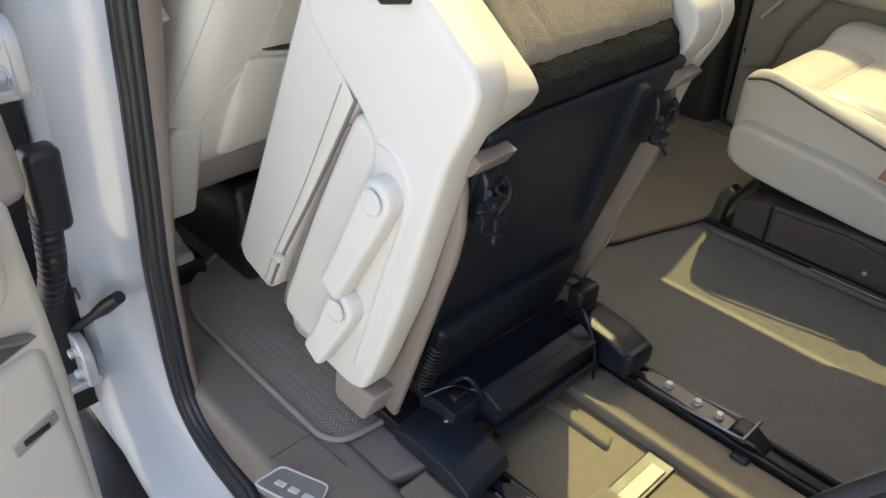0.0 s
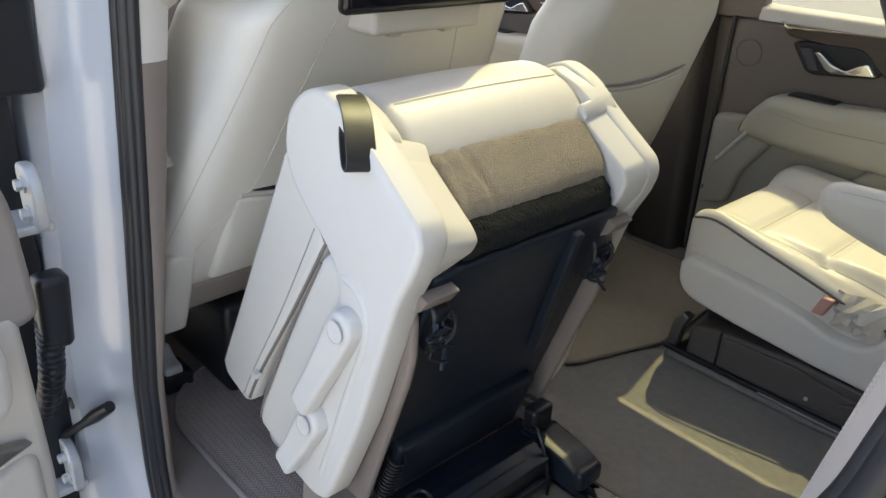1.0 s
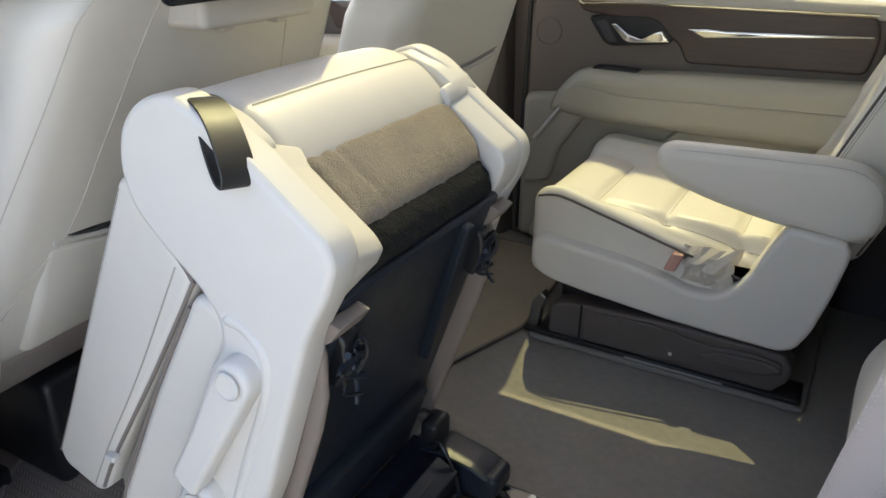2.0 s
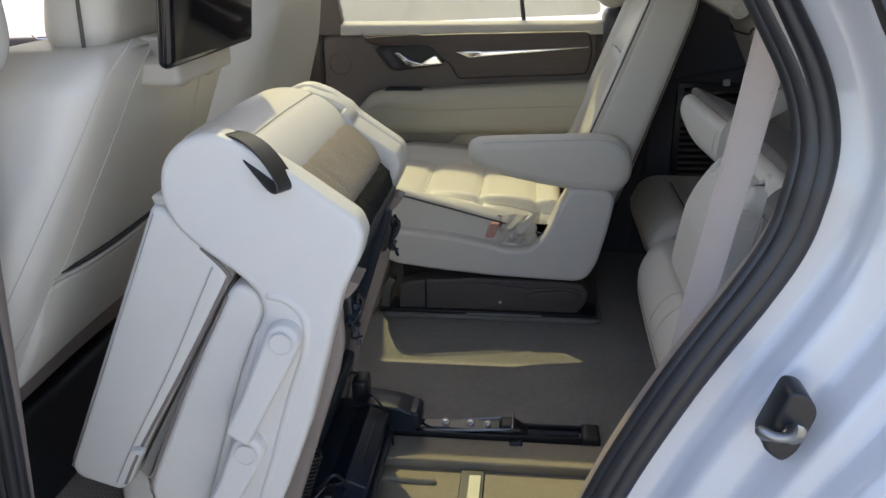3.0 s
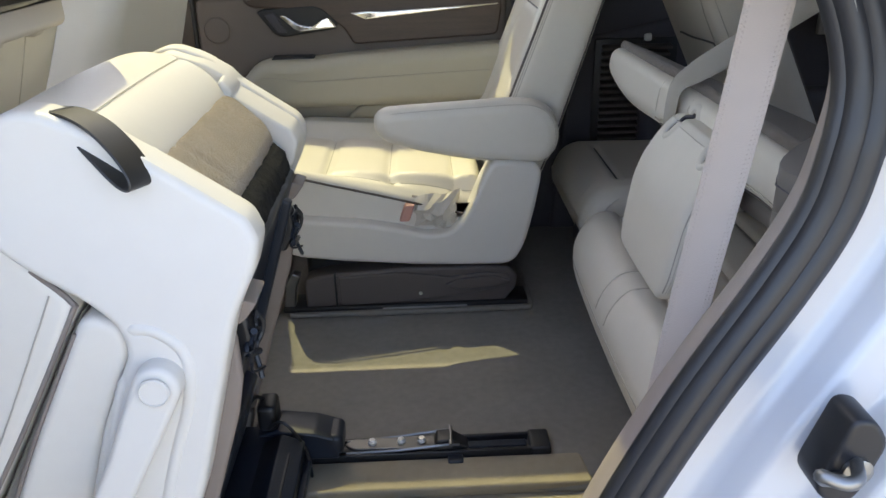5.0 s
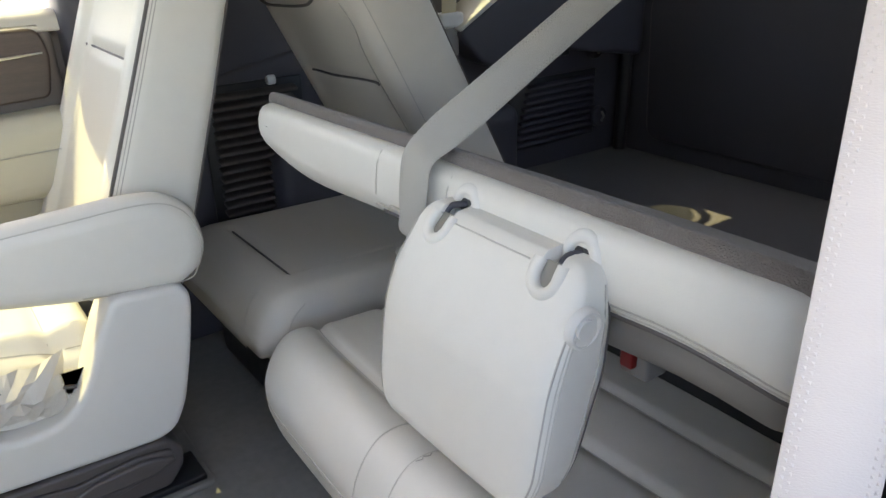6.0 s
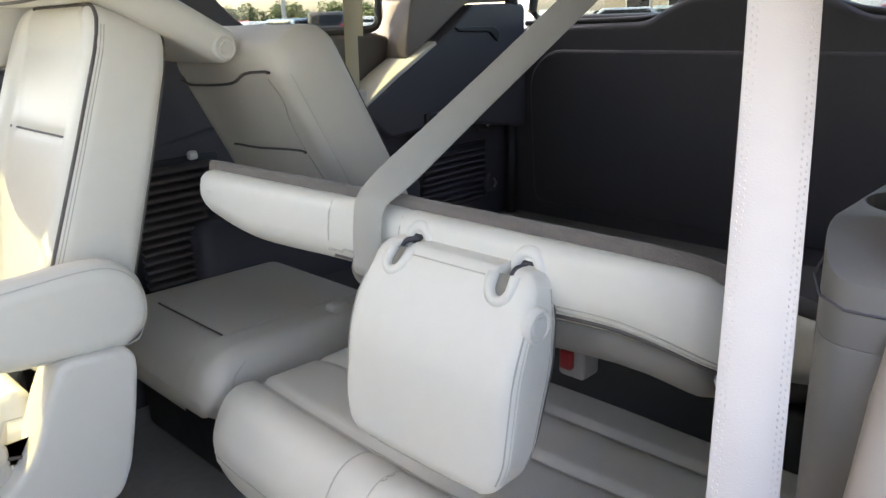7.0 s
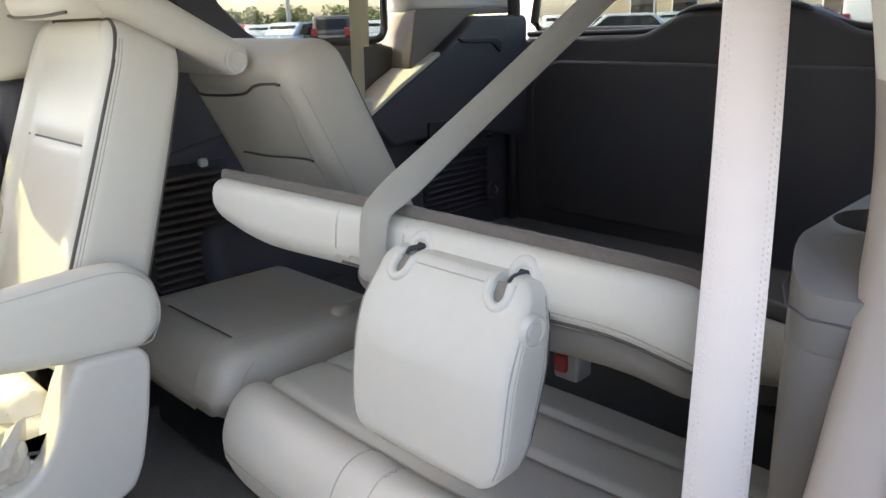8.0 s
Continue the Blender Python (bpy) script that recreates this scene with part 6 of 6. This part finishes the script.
part("edge_piping", tube([tipped(Vector((0.0148, 1.9152, z))) for z in span(0.05, 0.488, 20)], 0.0010, 6), SEAM, tb)
part("edge_piping", tube([tipped(Vector((0.1345, 1.9290, z))) for z in span(0.05, 0.488, 20)] + [tipped(Vector((0.118, 1.930 + 0.03 * k, 0.510 + 0.012 * k))) for k in range(3)], 0.003, 6), PIPING, tb)
th = part("headrest", moved(softbox((-0.27, -0.125, -0.034), (0.03, 0.125, 0.034), 0.030, (6, 4, 1), 4), at(0.905, 2.185, 0.865) @ pose(0, 0, 0, 0, 30, 0)), LEATHER, tip, "cream headrest folded forward")
part("button", lathe([(0.024, 0), (0.024, 0.005), (0.020, 0.008), (0.018, 0.005), (0.011, 0.005), (0.010, 0.008), (0.002, 0.008)], 24, at(0.898, 2.062, 0.860) @ TO_LEFT), SHELL, th, "round folding button")
part("knob", lathe([(0.010, 0), (0.011, 0.012), (0.008, 0.018)], 12, at(0.97, 2.365, 0.62) @ TO_FRONT), PALEGREY, tip)
part("pull_loop", softbox((1.02, 1.96, 0.30), (1.07, 1.995, 0.335), 0.012, seg=2), LEATHER2, tip)

# ---------- belts ----------


def belt(name, pts, across, width, mat, label, thick=0.0013, stitched=False):
    line = spline(pts, 8)
    w = [Vector(a) for a in across]
    ws = spline(w, 8)
    wide = [q.x for q in spline([(w, 0, 0) for w in width], 8)] if isinstance(width, list) else [width] * len(line)
    L = [p + q.normalized() * w / 2 for p, q, w in zip(line, ws, wide)]
    R = [p - q.normalized() * w / 2 for p, q, w in zip(line, ws, wide)]
    b = thing(name, pts[-1], label, "seat belt")
    part("webbing", ribbon(L, R, thick), mat, b)
    if stitched:
        dots = bmesh.new()
        for i in range(len(line) - 1):
            n = max(1, int((line[i + 1] - line[i]).length / 0.0045))
            for j in range(n):
                f = j / n
                p, q = line[i].lerp(line[i + 1], f), ws[i].lerp(ws[i + 1], f).normalized()
                d = (line[i + 1] - line[i]).normalized()
                o = d.cross(q).normalized()
                o = o if o.x < 0 else -o
                for s in (0.44, 0.37, -0.37, -0.44):
                    c = p + q * wide[i] * s + d * 0.002 * (abs(s) < 0.4) + o * (thick + 0.0001)
                    v = [dots.verts.new(c + d * x * 0.0011 + q * y * 0.0009) for x, y in ((-1, -1), (1, -1), (1, 1), (-1, 1))]
                    t = dots.verts.new(c + o * 0.0005)
                    for k in range(4):
                        dots.faces.new((v[k - 1], v[k], t))
        part("edge_stitch", dots, mat, b, "fine dotted edge stitching", smooth=False)
    return b


belt("shoulder_belt", [(0.735, 0.985, 1.34), (0.69, 0.975, 1.1), (0.645, 0.952, 0.80), (0.596, 0.932, 0.50), (0.562, 0.915, 0.26), (0.545, 0.905, 0.08), (0.54, 0.905, -0.03)],
     [(-0.62, 0.6, 0.05), (-0.55, 0.42, 0.1), (-0.50, 0.55, 0.12), (-0.48, 0.70, 0.12), (-0.45, 0.9, 0.12), (-0.4, 0.9, 0.1), (-0.4, 0.9, 0.1)], 0.049, BELT, "beige webbing shoulder belt hanging down the pillar", stitched=True)
belt("centre_belt", [(1.656, 1.250, 1.34), (1.36, 1.335, 1.12), (1.064, 1.420, 0.90), (0.93, 1.4585, 0.8005), (0.83, 1.487, 0.727), (0.788, 1.499, 0.697), (0.764, 1.506, 0.676), (0.758, 1.509, 0.645), (0.757, 1.512, 0.605), (0.762, 1.513, 0.572), (0.84, 1.513, 0.548)],
     [(-0.386, 0.552, 0.734)] * 4 + [(-0.34, 0.64, 0.62), (-0.18, 0.9, 0.32), (0, 1, 0.10), (0, 1, 0.03), (0, 1, 0), (0, 1, 0), (0, 1, 0)], [0.040, 0.040, 0.040, 0.041, 0.045, 0.052, 0.057, 0.057, 0.056, 0.054, 0.054], BELT2, "grey-beige centre belt drawn across the folded seat back", stitched=True)
belt("rear_belt", [(1.505, 2.43, 1.30), (1.50, 2.43, 1.0), (1.492, 2.43, 0.72), (1.492, 2.43, 0.70)], [(1, 0.05, 0)] * 4, 0.048, TANBELT, "tan belt hanging at the rear window")
belt("rear_belt", [(1.56, 2.46, 1.30), (1.555, 2.46, 1.0), (1.55, 2.46, 0.87), (1.55, 2.46, 0.855)], [(1, 0.05, 0)] * 4, 0.03, TANBELT, "tan belt end behind the other belt")
anch = thing("belt_anchor", (1.495, 2.44, 0.66), "pale plastic belt guide on the dark trim", "belt guide")
part("guide", softbox((1.455, 2.42, 0.672), (1.535, 2.46, 0.71), 0.010, seg=2), PALEGREY, anch)
part("tongue", softbox((1.475, 2.425, 0.60), (1.52, 2.445, 0.675), 0.006, seg=2), GREYTRIM, anch)

# ---------- the load space ----------
top("cargo_floor", softbox((1.20, 0.95, 0.12), (2.24, 2.52, 0.215), 0.01, seg=1), DARKCARPET, "dark carpeted load floor", "floor", CABIN)
gate = thing("tailgate", (2.28, 1.7, 0.1), "closed black plastic tailgate trim under the rear window", "tailgate", "", CABIN)
part("panel", slab([(0.82, 0.13), (2.53, 0.13), (2.52, 0.60), (2.45, 0.855), (1.98, 0.862), (1.90, 0.905), (1.84, 0.930), (1.50, 0.930), (1.44, 0.905), (1.36, 0.865), (0.86, 0.86)], 2.245, 2.33, 0.02, "x", 0.03), DARKTRIM, gate, "charcoal plastic tailgate panel")
part("panel_field", slab([(1.02, 0.26), (2.38, 0.26), (2.40, 0.70), (2.32, 0.78), (1.06, 0.78)], 2.232, 2.25, 0.012, "x", 0.05), DARKTRIM, gate)
part("glass_rail", tube(spline([(2.27, 0.88, 0.868), (2.27, 1.3, 0.870), (2.262, 1.46, 0.90), (2.256, 1.55, 0.936), (2.256, 1.78, 0.936), (2.262, 1.86, 0.92), (2.27, 1.96, 0.872), (2.27, 2.44, 0.864)]), 0.010, 8), BLACK, gate)
part("rear_glass", slab([(0.90, 0.85), (2.44, 0.85), (2.38, 1.24), (0.96, 1.24)], 2.30, 2.305, 0.001, "x", 0.03), REARGLASS, gate, "rear window")
part("glass_edge", tube([(2.295, 0.92, 0.87), (2.295, 0.96, 1.24), (2.295, 2.38, 1.24), (2.295, 2.435, 0.90), (2.295, 2.40, 0.87)], 0.016, 8, True), BLACK, gate, "black glass surround")
part("wiper_sill", softbox((2.30, 1.95, 0.872), (2.33, 2.40, 0.886), 0.004, seg=1), BEIGE, gate)
qt = thing("quarter_trim", (1.6, 2.5, 0.2), "charcoal load-space side trim with a slatted vent", "trim panel", "", CABIN)
part("panel", slab([(0.72, -0.03), (2.24, -0.03), (2.24, 0.80), (1.80, 0.80), (1.53, 0.665), (1.10, 0.66), (0.78, 0.60)], 2.49, 2.58, 0.012, "y", 0.03), DARKTRIM, qt)
part("wheel_box", softbox((0.98, 2.42, -0.02), (1.74, 2.52, 0.44), 0.04, (4, 1, 3), 4), DARKTRIM, qt)
part("shelf", slab([(1.08, 0.62), (1.72, 0.62), (1.74, 0.84), (1.66, 0.860), (1.18, 0.860)], 2.525, 2.57, 0.014, "y", 0.03), DARKBROWN, qt, "brown ledge under the side window")
part("pillar_bulge", slab([(1.50, 0.660), (1.60, 0.56), (1.86, 0.58), (2.23, 0.52), (2.23, 0.93), (1.97, 0.93), (1.80, 0.815), (1.64, 0.732)], 2.412, 2.57, 0.012, "y", 0.03), DARKTRIM, qt, "charcoal pillar base")
part("slope_trim", slab([(1.502, 0.668), (1.512, 0.662), (1.64, 0.735), (1.80, 0.818), (1.795, 0.829), (1.63, 0.745)], 2.405, 2.572, 0.003, "y", 0.004), BEIGE, qt, "beige sloping trim ledge")
part("pillar_face", slab([(1.70, 0.775), (1.79, 0.822), (1.97, 0.934), (2.22, 0.936), (2.22, 0.955), (1.735, 0.955)], 2.44, 2.60, 0.006, "y", 0.02), BROWN, qt, "mauve-brown pillar trim")
part("grab_recess", slab([(1.88, 0.865), (2.06, 0.862), (2.09, 0.845), (2.08, 0.81), (2.04, 0.845), (1.90, 0.85)], 2.404, 2.418, 0.004, "y", 0.01), BLACK, qt)
part("upper_pillar", slab([(1.735, 0.934), (2.24, 0.936), (2.24, 1.27), (1.66, 1.27), (1.72, 1.02)], 2.47, 2.60, 0.03, "y", 0.03), BEIGE, qt, "beige upper pillar trim")
part("window_corner", slab([(0.95, 0.855), (1.318, 0.862), (1.262, 0.880), (1.213, 0.911), (1.146, 0.977), (1.10, 1.06), (0.95, 1.12)], 2.535, 2.575, 0.006, "y", 0.01), DARKTRIM, qt, "charcoal trim corner of the side window")
part("gate_frame", tube(spline([(2.20, 2.46, 0.10), (2.21, 2.46, 0.5), (2.19, 2.44, 0.86), (2.14, 2.40, 1.22)]), 0.022, 8), RUBBER, qt, "black tailgate seal")
part("window_pane", slab([(1.10, 0.862), (1.70, 0.862), (1.69, 1.10), (1.60, 1.20), (0.90, 1.20)], 2.56, 2.564, 0.001, "y", 0.04), REARGLASS, qt, "rear side window")
part("window_seal", tube([(p.x, 2.545, p.y) for p in fillet([(1.10, 0.868), (1.70, 0.868), (1.70, 1.10), (1.62, 1.21), (0.88, 1.21)], 0.05, 5)], 0.012, 6, True), BLACK, qt)
part("back_lower", softbox((0.72, 2.575, 0.70), (2.24, 2.68, 0.858), 0.01, seg=1), DARKTRIM, qt)
for k in range(9):
    z = 0.295 + 0.021 * k
    part("vent_slat", softbox((1.76 + 0.006 * k, 2.468, z), (2.08, 2.496, z + 0.009), 0.003, seg=1, fn=lambda p: p + Vector((0, 0, 0.25 * (p.y - 2.48)))), DARKTRIM, qt)
for k in range(14):
    z = 0.30 + 0.021 * k
    part("vent_slat", softbox((0.86, 2.46, z), (0.99 + 0.006 * k, 2.496, z + 0.009), 0.003, seg=1, fn=lambda p: p + Vector((0, 0, 0.25 * (p.y - 2.48)))), DARKBROWN, qt)
part("vent_back", softbox((1.74, 2.483, 0.28), (2.10, 2.493, 0.49), 0.004, seg=1), BLACK, qt)
part("vent_back", softbox((0.84, 2.483, 0.28), (1.09, 2.493, 0.60), 0.004, seg=1), BLACK, qt)
part("switch_box", softbox((1.74, 2.400, 0.545), (1.81, 2.475, 0.62), 0.006, seg=2), BLACK, qt)
part("switch_box", softbox((1.84, 2.400, 0.56), (1.90, 2.45, 0.62), 0.006, seg=2), BLACK, qt)
for x, z in ((2.10, 0.34), (2.07, 0.555)):
    cup = part("hook_cup", lathe([(0.034, 0), (0.034, 0.01), (0.028, 0.014), (0.024, 0.004), (0.002, 0.004)], 20, at(x, 2.47, z) @ TO_LEFT), DARKTRIM, qt)
    part("tie_ring", tube([(x + 0.002, 2.452, z + 0.016), (x + 0.006, 2.446, z), (x + 0.002, 2.452, z - 0.016)], 0.004, 6), STEEL, cup)

# near side trim with cup holders
lt = thing("cup_holder_trim", (1.0, 0.88, 0.2), "grey side trim panel with moulded cup holders", "trim panel", "", CABIN)
PLAN = [(0.668, 0.866), (0.664, 0.915, 0.03), (0.712, 0.938, 0.03), (1.45, 0.939), (1.45, 0.866)]
part("panel", slab(PLAN, 0.02, 0.685, 0.001, "z", 0.004, rows_in=8, fn=lambda p: p + Vector((0.016 * max(0, (0.62 - p.z) / 0.6) * (p.x < 0.75), 0, 0))), CUPTRIM, lt, "grey plastic side panel")
SHELF = [(0.668, 0.866, 0.004), (0.664, 0.915, 0.03), (0.712, 0.938, 0.03), (1.45, 0.939), (1.45, 0.866), (0.945, 0.866, 0.004)]
for xc in (0.897, 0.799):
    SHELF += [(xc + 0.044 * math.cos(a), 0.893 + 0.042 * math.sin(a), 0.002) for a in span(-0.5, math.pi + 0.5, 14)]
part("top_shelf", slab(SHELF + [(0.752, 0.866, 0.004)], 0.6852, 0.758, 0.004, "z", 0.006, 3, fn=lambda p: p - Vector((0, 0, (p.z > 0.70) * 0.026 * max(0, (0.76 - p.x) / 0.09) ** 2))), CUPTRIM, lt, "grey plastic shelf with two cup recesses")
part("shelf_joint", tube([(1.40, 0.9392, 0.735), (0.80, 0.9392, 0.733), (0.725, 0.9388, 0.727), (0.700, 0.9365, 0.721), (0.676, 0.924, 0.714), (0.666, 0.905, 0.711), (0.667, 0.87, 0.711)], 0.0012, 5), DARKTRIM, lt)
part("cup_well", slab([(0.745, 0.868), (0.95, 0.868), (0.95, 0.934), (0.745, 0.934)], 0.672, 0.690, 0.002, "z", 0.004), DARKTRIM, lt)

# ---------- outside ----------
ground = sheet(span(-300, 300, 12), span(-300, 300, 12), lambda u, v: (u, v, -0.62))
top("ground", ground, ASPHALT, "sunlit pale parking lot", "ground", "structure")


def parked_car(x, y, turn, col, tall, label, van=False):
    """A parked car: length along its own x, width along y."""
    base = at(x, y, -0.62) @ pose(0, 0, 0, 0, 0, turn)
    paint = material(label.split(" ")[0] + "_car_paint", col, 0.45, var=0.02, bump=0.0, coat=0.15)
    c = thing("parked_car", (x, y, -0.62), label, "car", "parked cars")
    h = tall
    lower = [(-2.2, 0.30), (2.2, 0.30), (2.28, 0.55), (2.2, 0.80), (1.35, 0.95), (-1.9, 1.0), (-2.25, 0.92), (-2.3, 0.5)]
    upper = [(1.25, 0.93), (0.55, h), (-1.35, h), (-1.95, 0.98)] if not van else [(1.6, 0.93), (1.15, h), (-2.15, h), (-2.25, 0.95)]
    part("body", moved(slab(lower, -0.9, 0.9, 0.12, "y", 0.12), base), paint, c)
    part("cabin", moved(slab(upper, -0.78, 0.78, 0.10, "y", 0.12), base), paint, c)
    glass_in = [(1.02, 0.99), (0.50, h - 0.09), (-1.25, h - 0.09), (-1.62, 1.02)]
    part("side_windows", moved(slab(glass_in, -0.80, 0.80, 0.02, "y", 0.05), base), CARGLASS, c, "dark side windows")
    part("rear_window", moved(softbox((-1.92, -0.62, 1.03), (-1.50, 0.62, h - 0.12), 0.04, seg=2, fn=lambda p: Vector((p.x - 0.5 * (h - 0.5 - p.z) + 0.16, p.y, p.z))), base), CARGLASS, c, "dark rear window")
    part("windscreen", moved(softbox((0.80, -0.62, 1.0), (1.0, 0.62, h - 0.1), 0.04, seg=2, fn=lambda p: Vector((p.x - 0.9 * (p.z - 1.2), p.y, p.z))), base), CARGLASS, c, "dark windscreen")
    for sy in (-0.68, 0.68):
        part("tail_light", moved(softbox((-2.32, sy - 0.13, 0.72 + 0.22 * (h > 1.6)), (-2.06, sy + 0.13, 0.93 + 0.32 * (h > 1.6)), 0.03, seg=2), base), RED, c, "red tail light")
        part("headlight", moved(softbox((2.1, sy - 0.16, 0.62), (2.27, sy + 0.16, 0.76), 0.03, seg=2), base), PALEGREY, c)
        for sx in (-1.4, 1.42):
            w = part("wheel", moved(lathe([(0.20, -0.11), (0.31, -0.11), (0.33, -0.07), (0.33, 0.07), (0.31, 0.11), (0.20, 0.11)], 20, at(sx, sy * 1.2, 0.33) @ TO_LEFT), base), BLACK, c)
            part("rim", moved(lathe([(0.20, -0.115), (0.20, 0.115), (0.05, 0.09)], 14, at(sx, sy * 1.2, 0.33) @ TO_LEFT), base), STEEL, w)
    return c


CARS = [(18.4, 31.6, 60, (0.42, 0.05, 0.03), 1.50, "red hatchback at the row's end"), (19.0, 30.4, 58, (0.42, 0.45, 0.50), 1.46, "ivory saloon in the far row"), (19.9, 28.6, 20, (0.20, 0.30, 0.42), 1.52, "blue hatchback parked in the far row"),
        (21.1, 28.2, 50, (0.03, 0.03, 0.034), 1.74, "black off-roader with red tail lights"), (22.9, 27.2, 48, (0.36, 0.39, 0.43), 1.50, "silver saloon in the far row"), (25.6, 24.6, 44, (0.30, 0.31, 0.32), 1.55, "grey off-roader in the far row"),
        (27.6, 20.8, 36, (0.45, 0.48, 0.52), 1.50, "white hatchback behind the rear window"), (28.6, 18.6, 125, (0.36, 0.40, 0.44), 1.48, "pale saloon behind the rear window"), (31.4, 17.6, 30, (0.24, 0.30, 0.31), 1.50, "teal hatchback in the far row"),
        (31.6, 15.3, 28, (0.40, 0.43, 0.46), 1.52, "silver hatchback in the far row"), (32.3, 12.8, 22, (0.16, 0.17, 0.19), 1.66, "charcoal off-roader in the far row"), (33.0, 10.6, 20, (0.66, 0.66, 0.66), 1.95, "white van at the row's end"),
        (34.2, 7.6, 15, (0.55, 0.55, 0.55), 1.50, "grey hatchback in the far row"), (34.6, 4.0, 10, (0.10, 0.11, 0.12), 1.50, "dark saloon in the far row")]
for k, (x, y, turn, col, tall, label) in enumerate(CARS):
    parked_car(x, y, turn, col, tall, label, "van" in label)

LEAF = material("tree_leaves", (0.14, 0.165, 0.042), 0.6, var=0.35, grain=30, bump=0.1, stain=0.8)
BARK = material("tree_bark", (0.10, 0.08, 0.06), 0.9, var=0.2, grain=20, bump=0.5, dist=0.02)
CONCRETE = material("tan_render", (0.36, 0.30, 0.22), 0.85, var=0.08, grain=20, bump=0.2, stain=0.5)
POLE = material("grey_pole", (0.35, 0.35, 0.34), 0.5, var=0.05, bump=0.0)


def tree(x, y, size, seed):
    rnd = random.Random(seed)
    t = thing("tree", (x, y, -0.62), "leafy green tree at the edge of the lot", "tree", "trees round the lot")
    b = tube([(x, y, -0.62), (x + 0.05, y, 0.4), (x - 0.03, y + 0.05, 0.9 * size)], [0.16, 0.12, 0.05], 7)
    for k in range(5):
        a = k * 1.26 + rnd.random()
        b = merged(b, tube([(x, y, 0.3 + 0.15 * k), (x + 0.7 * size * math.cos(a), y + 0.7 * size * math.sin(a), 0.7 + 0.1 * k)], [0.06, 0.02], 5))
    part("trunk", b, BARK, t)
    bm = bmesh.new()
    lumps = [(rnd.uniform(-2.0, 2.0) * size, rnd.uniform(-1.2, 1.2) * size, rnd.uniform(0.0, 1.45) * size, rnd.uniform(0.5, 0.9) * size) for _ in range(14)]
    for k in range(3200):
        lx, ly, lz, lr = lumps[k % 14]
        d = Vector((rnd.gauss(0, 1), rnd.gauss(0, 1), rnd.gauss(0, 1))).normalized() * lr * rnd.uniform(0.5, 1.05)
        c = Vector((x + lx, y + ly, lz)) + d
        u = Vector((rnd.gauss(0, 1), rnd.gauss(0, 1), rnd.gauss(0, 1))).normalized() * rnd.uniform(0.10, 0.19) * size
        v = u.orthogonal() * 0.8
        bm.faces.new([bm.verts.new(c + q) for q in (-u, v * 0.6, u, -v * 0.6)])
    part("crown", bm, LEAF, t, smooth=False)
    return t


for k in range(15):
    tree(20 + 1.7 * k + (k % 3) * 0.5, 60 - 1.15 * k + (k % 2) * 1.6, 0.85 + 0.22 * ((k * 7) % 4) / 3, 40 + k)
hall = thing("shop_building", (75, 20, -0.62), "tan shop building with dark windows across the lot", "building")
part("wall", softbox((70, -12, -0.62), (85, 46, 4.2), 0.05, seg=1), CONCRETE, hall)
part("roof", softbox((69.5, -12.5, 4.2), (85.5, 46.5, 4.6), 0.05, seg=1), BROWNLT, hall)
for k in range(12):
    wdw = part("window", softbox((69.9, -10 + 4.6 * k, 0.2), (70.1, -7.2 + 4.6 * k, 2.9), 0.03, seg=1), PALEGREY, hall)
    part("pane", softbox((69.86, -9.85 + 4.6 * k, 0.35), (69.93, -7.35 + 4.6 * k, 2.75), 0.02, seg=1), SCREEN, wdw)
    if k % 3 == 1:
        part("sign_panel", softbox((69.75, -10.3 + 4.6 * k, 3.0), (69.95, -6.9 + 4.6 * k, 3.8), 0.03, seg=1), PALEGREY, hall)
pole = thing("street_lamp", (31.0, 46.0, -0.62), "grey lamp pole among the trees", "street lamp")
part("mast", tube([(31.0, 46.0, -0.62), (31.0, 46.0, 8.0)], [0.16, 0.09], 10), POLE, pole)
part("lamp_head", softbox((30.2, 45.7, 8.0), (31.2, 46.3, 8.25), 0.08, seg=2), POLE, pole)
kerb = top("kerb", softbox((30.0, -10.0, -0.62), (30.3, 15.0, -0.46), 0.03, seg=2), material("yellow_kerb_paint", (0.62, 0.50, 0.05), 0.7, var=0.1), "yellow painted kerb in the lot", "kerb", "structure")
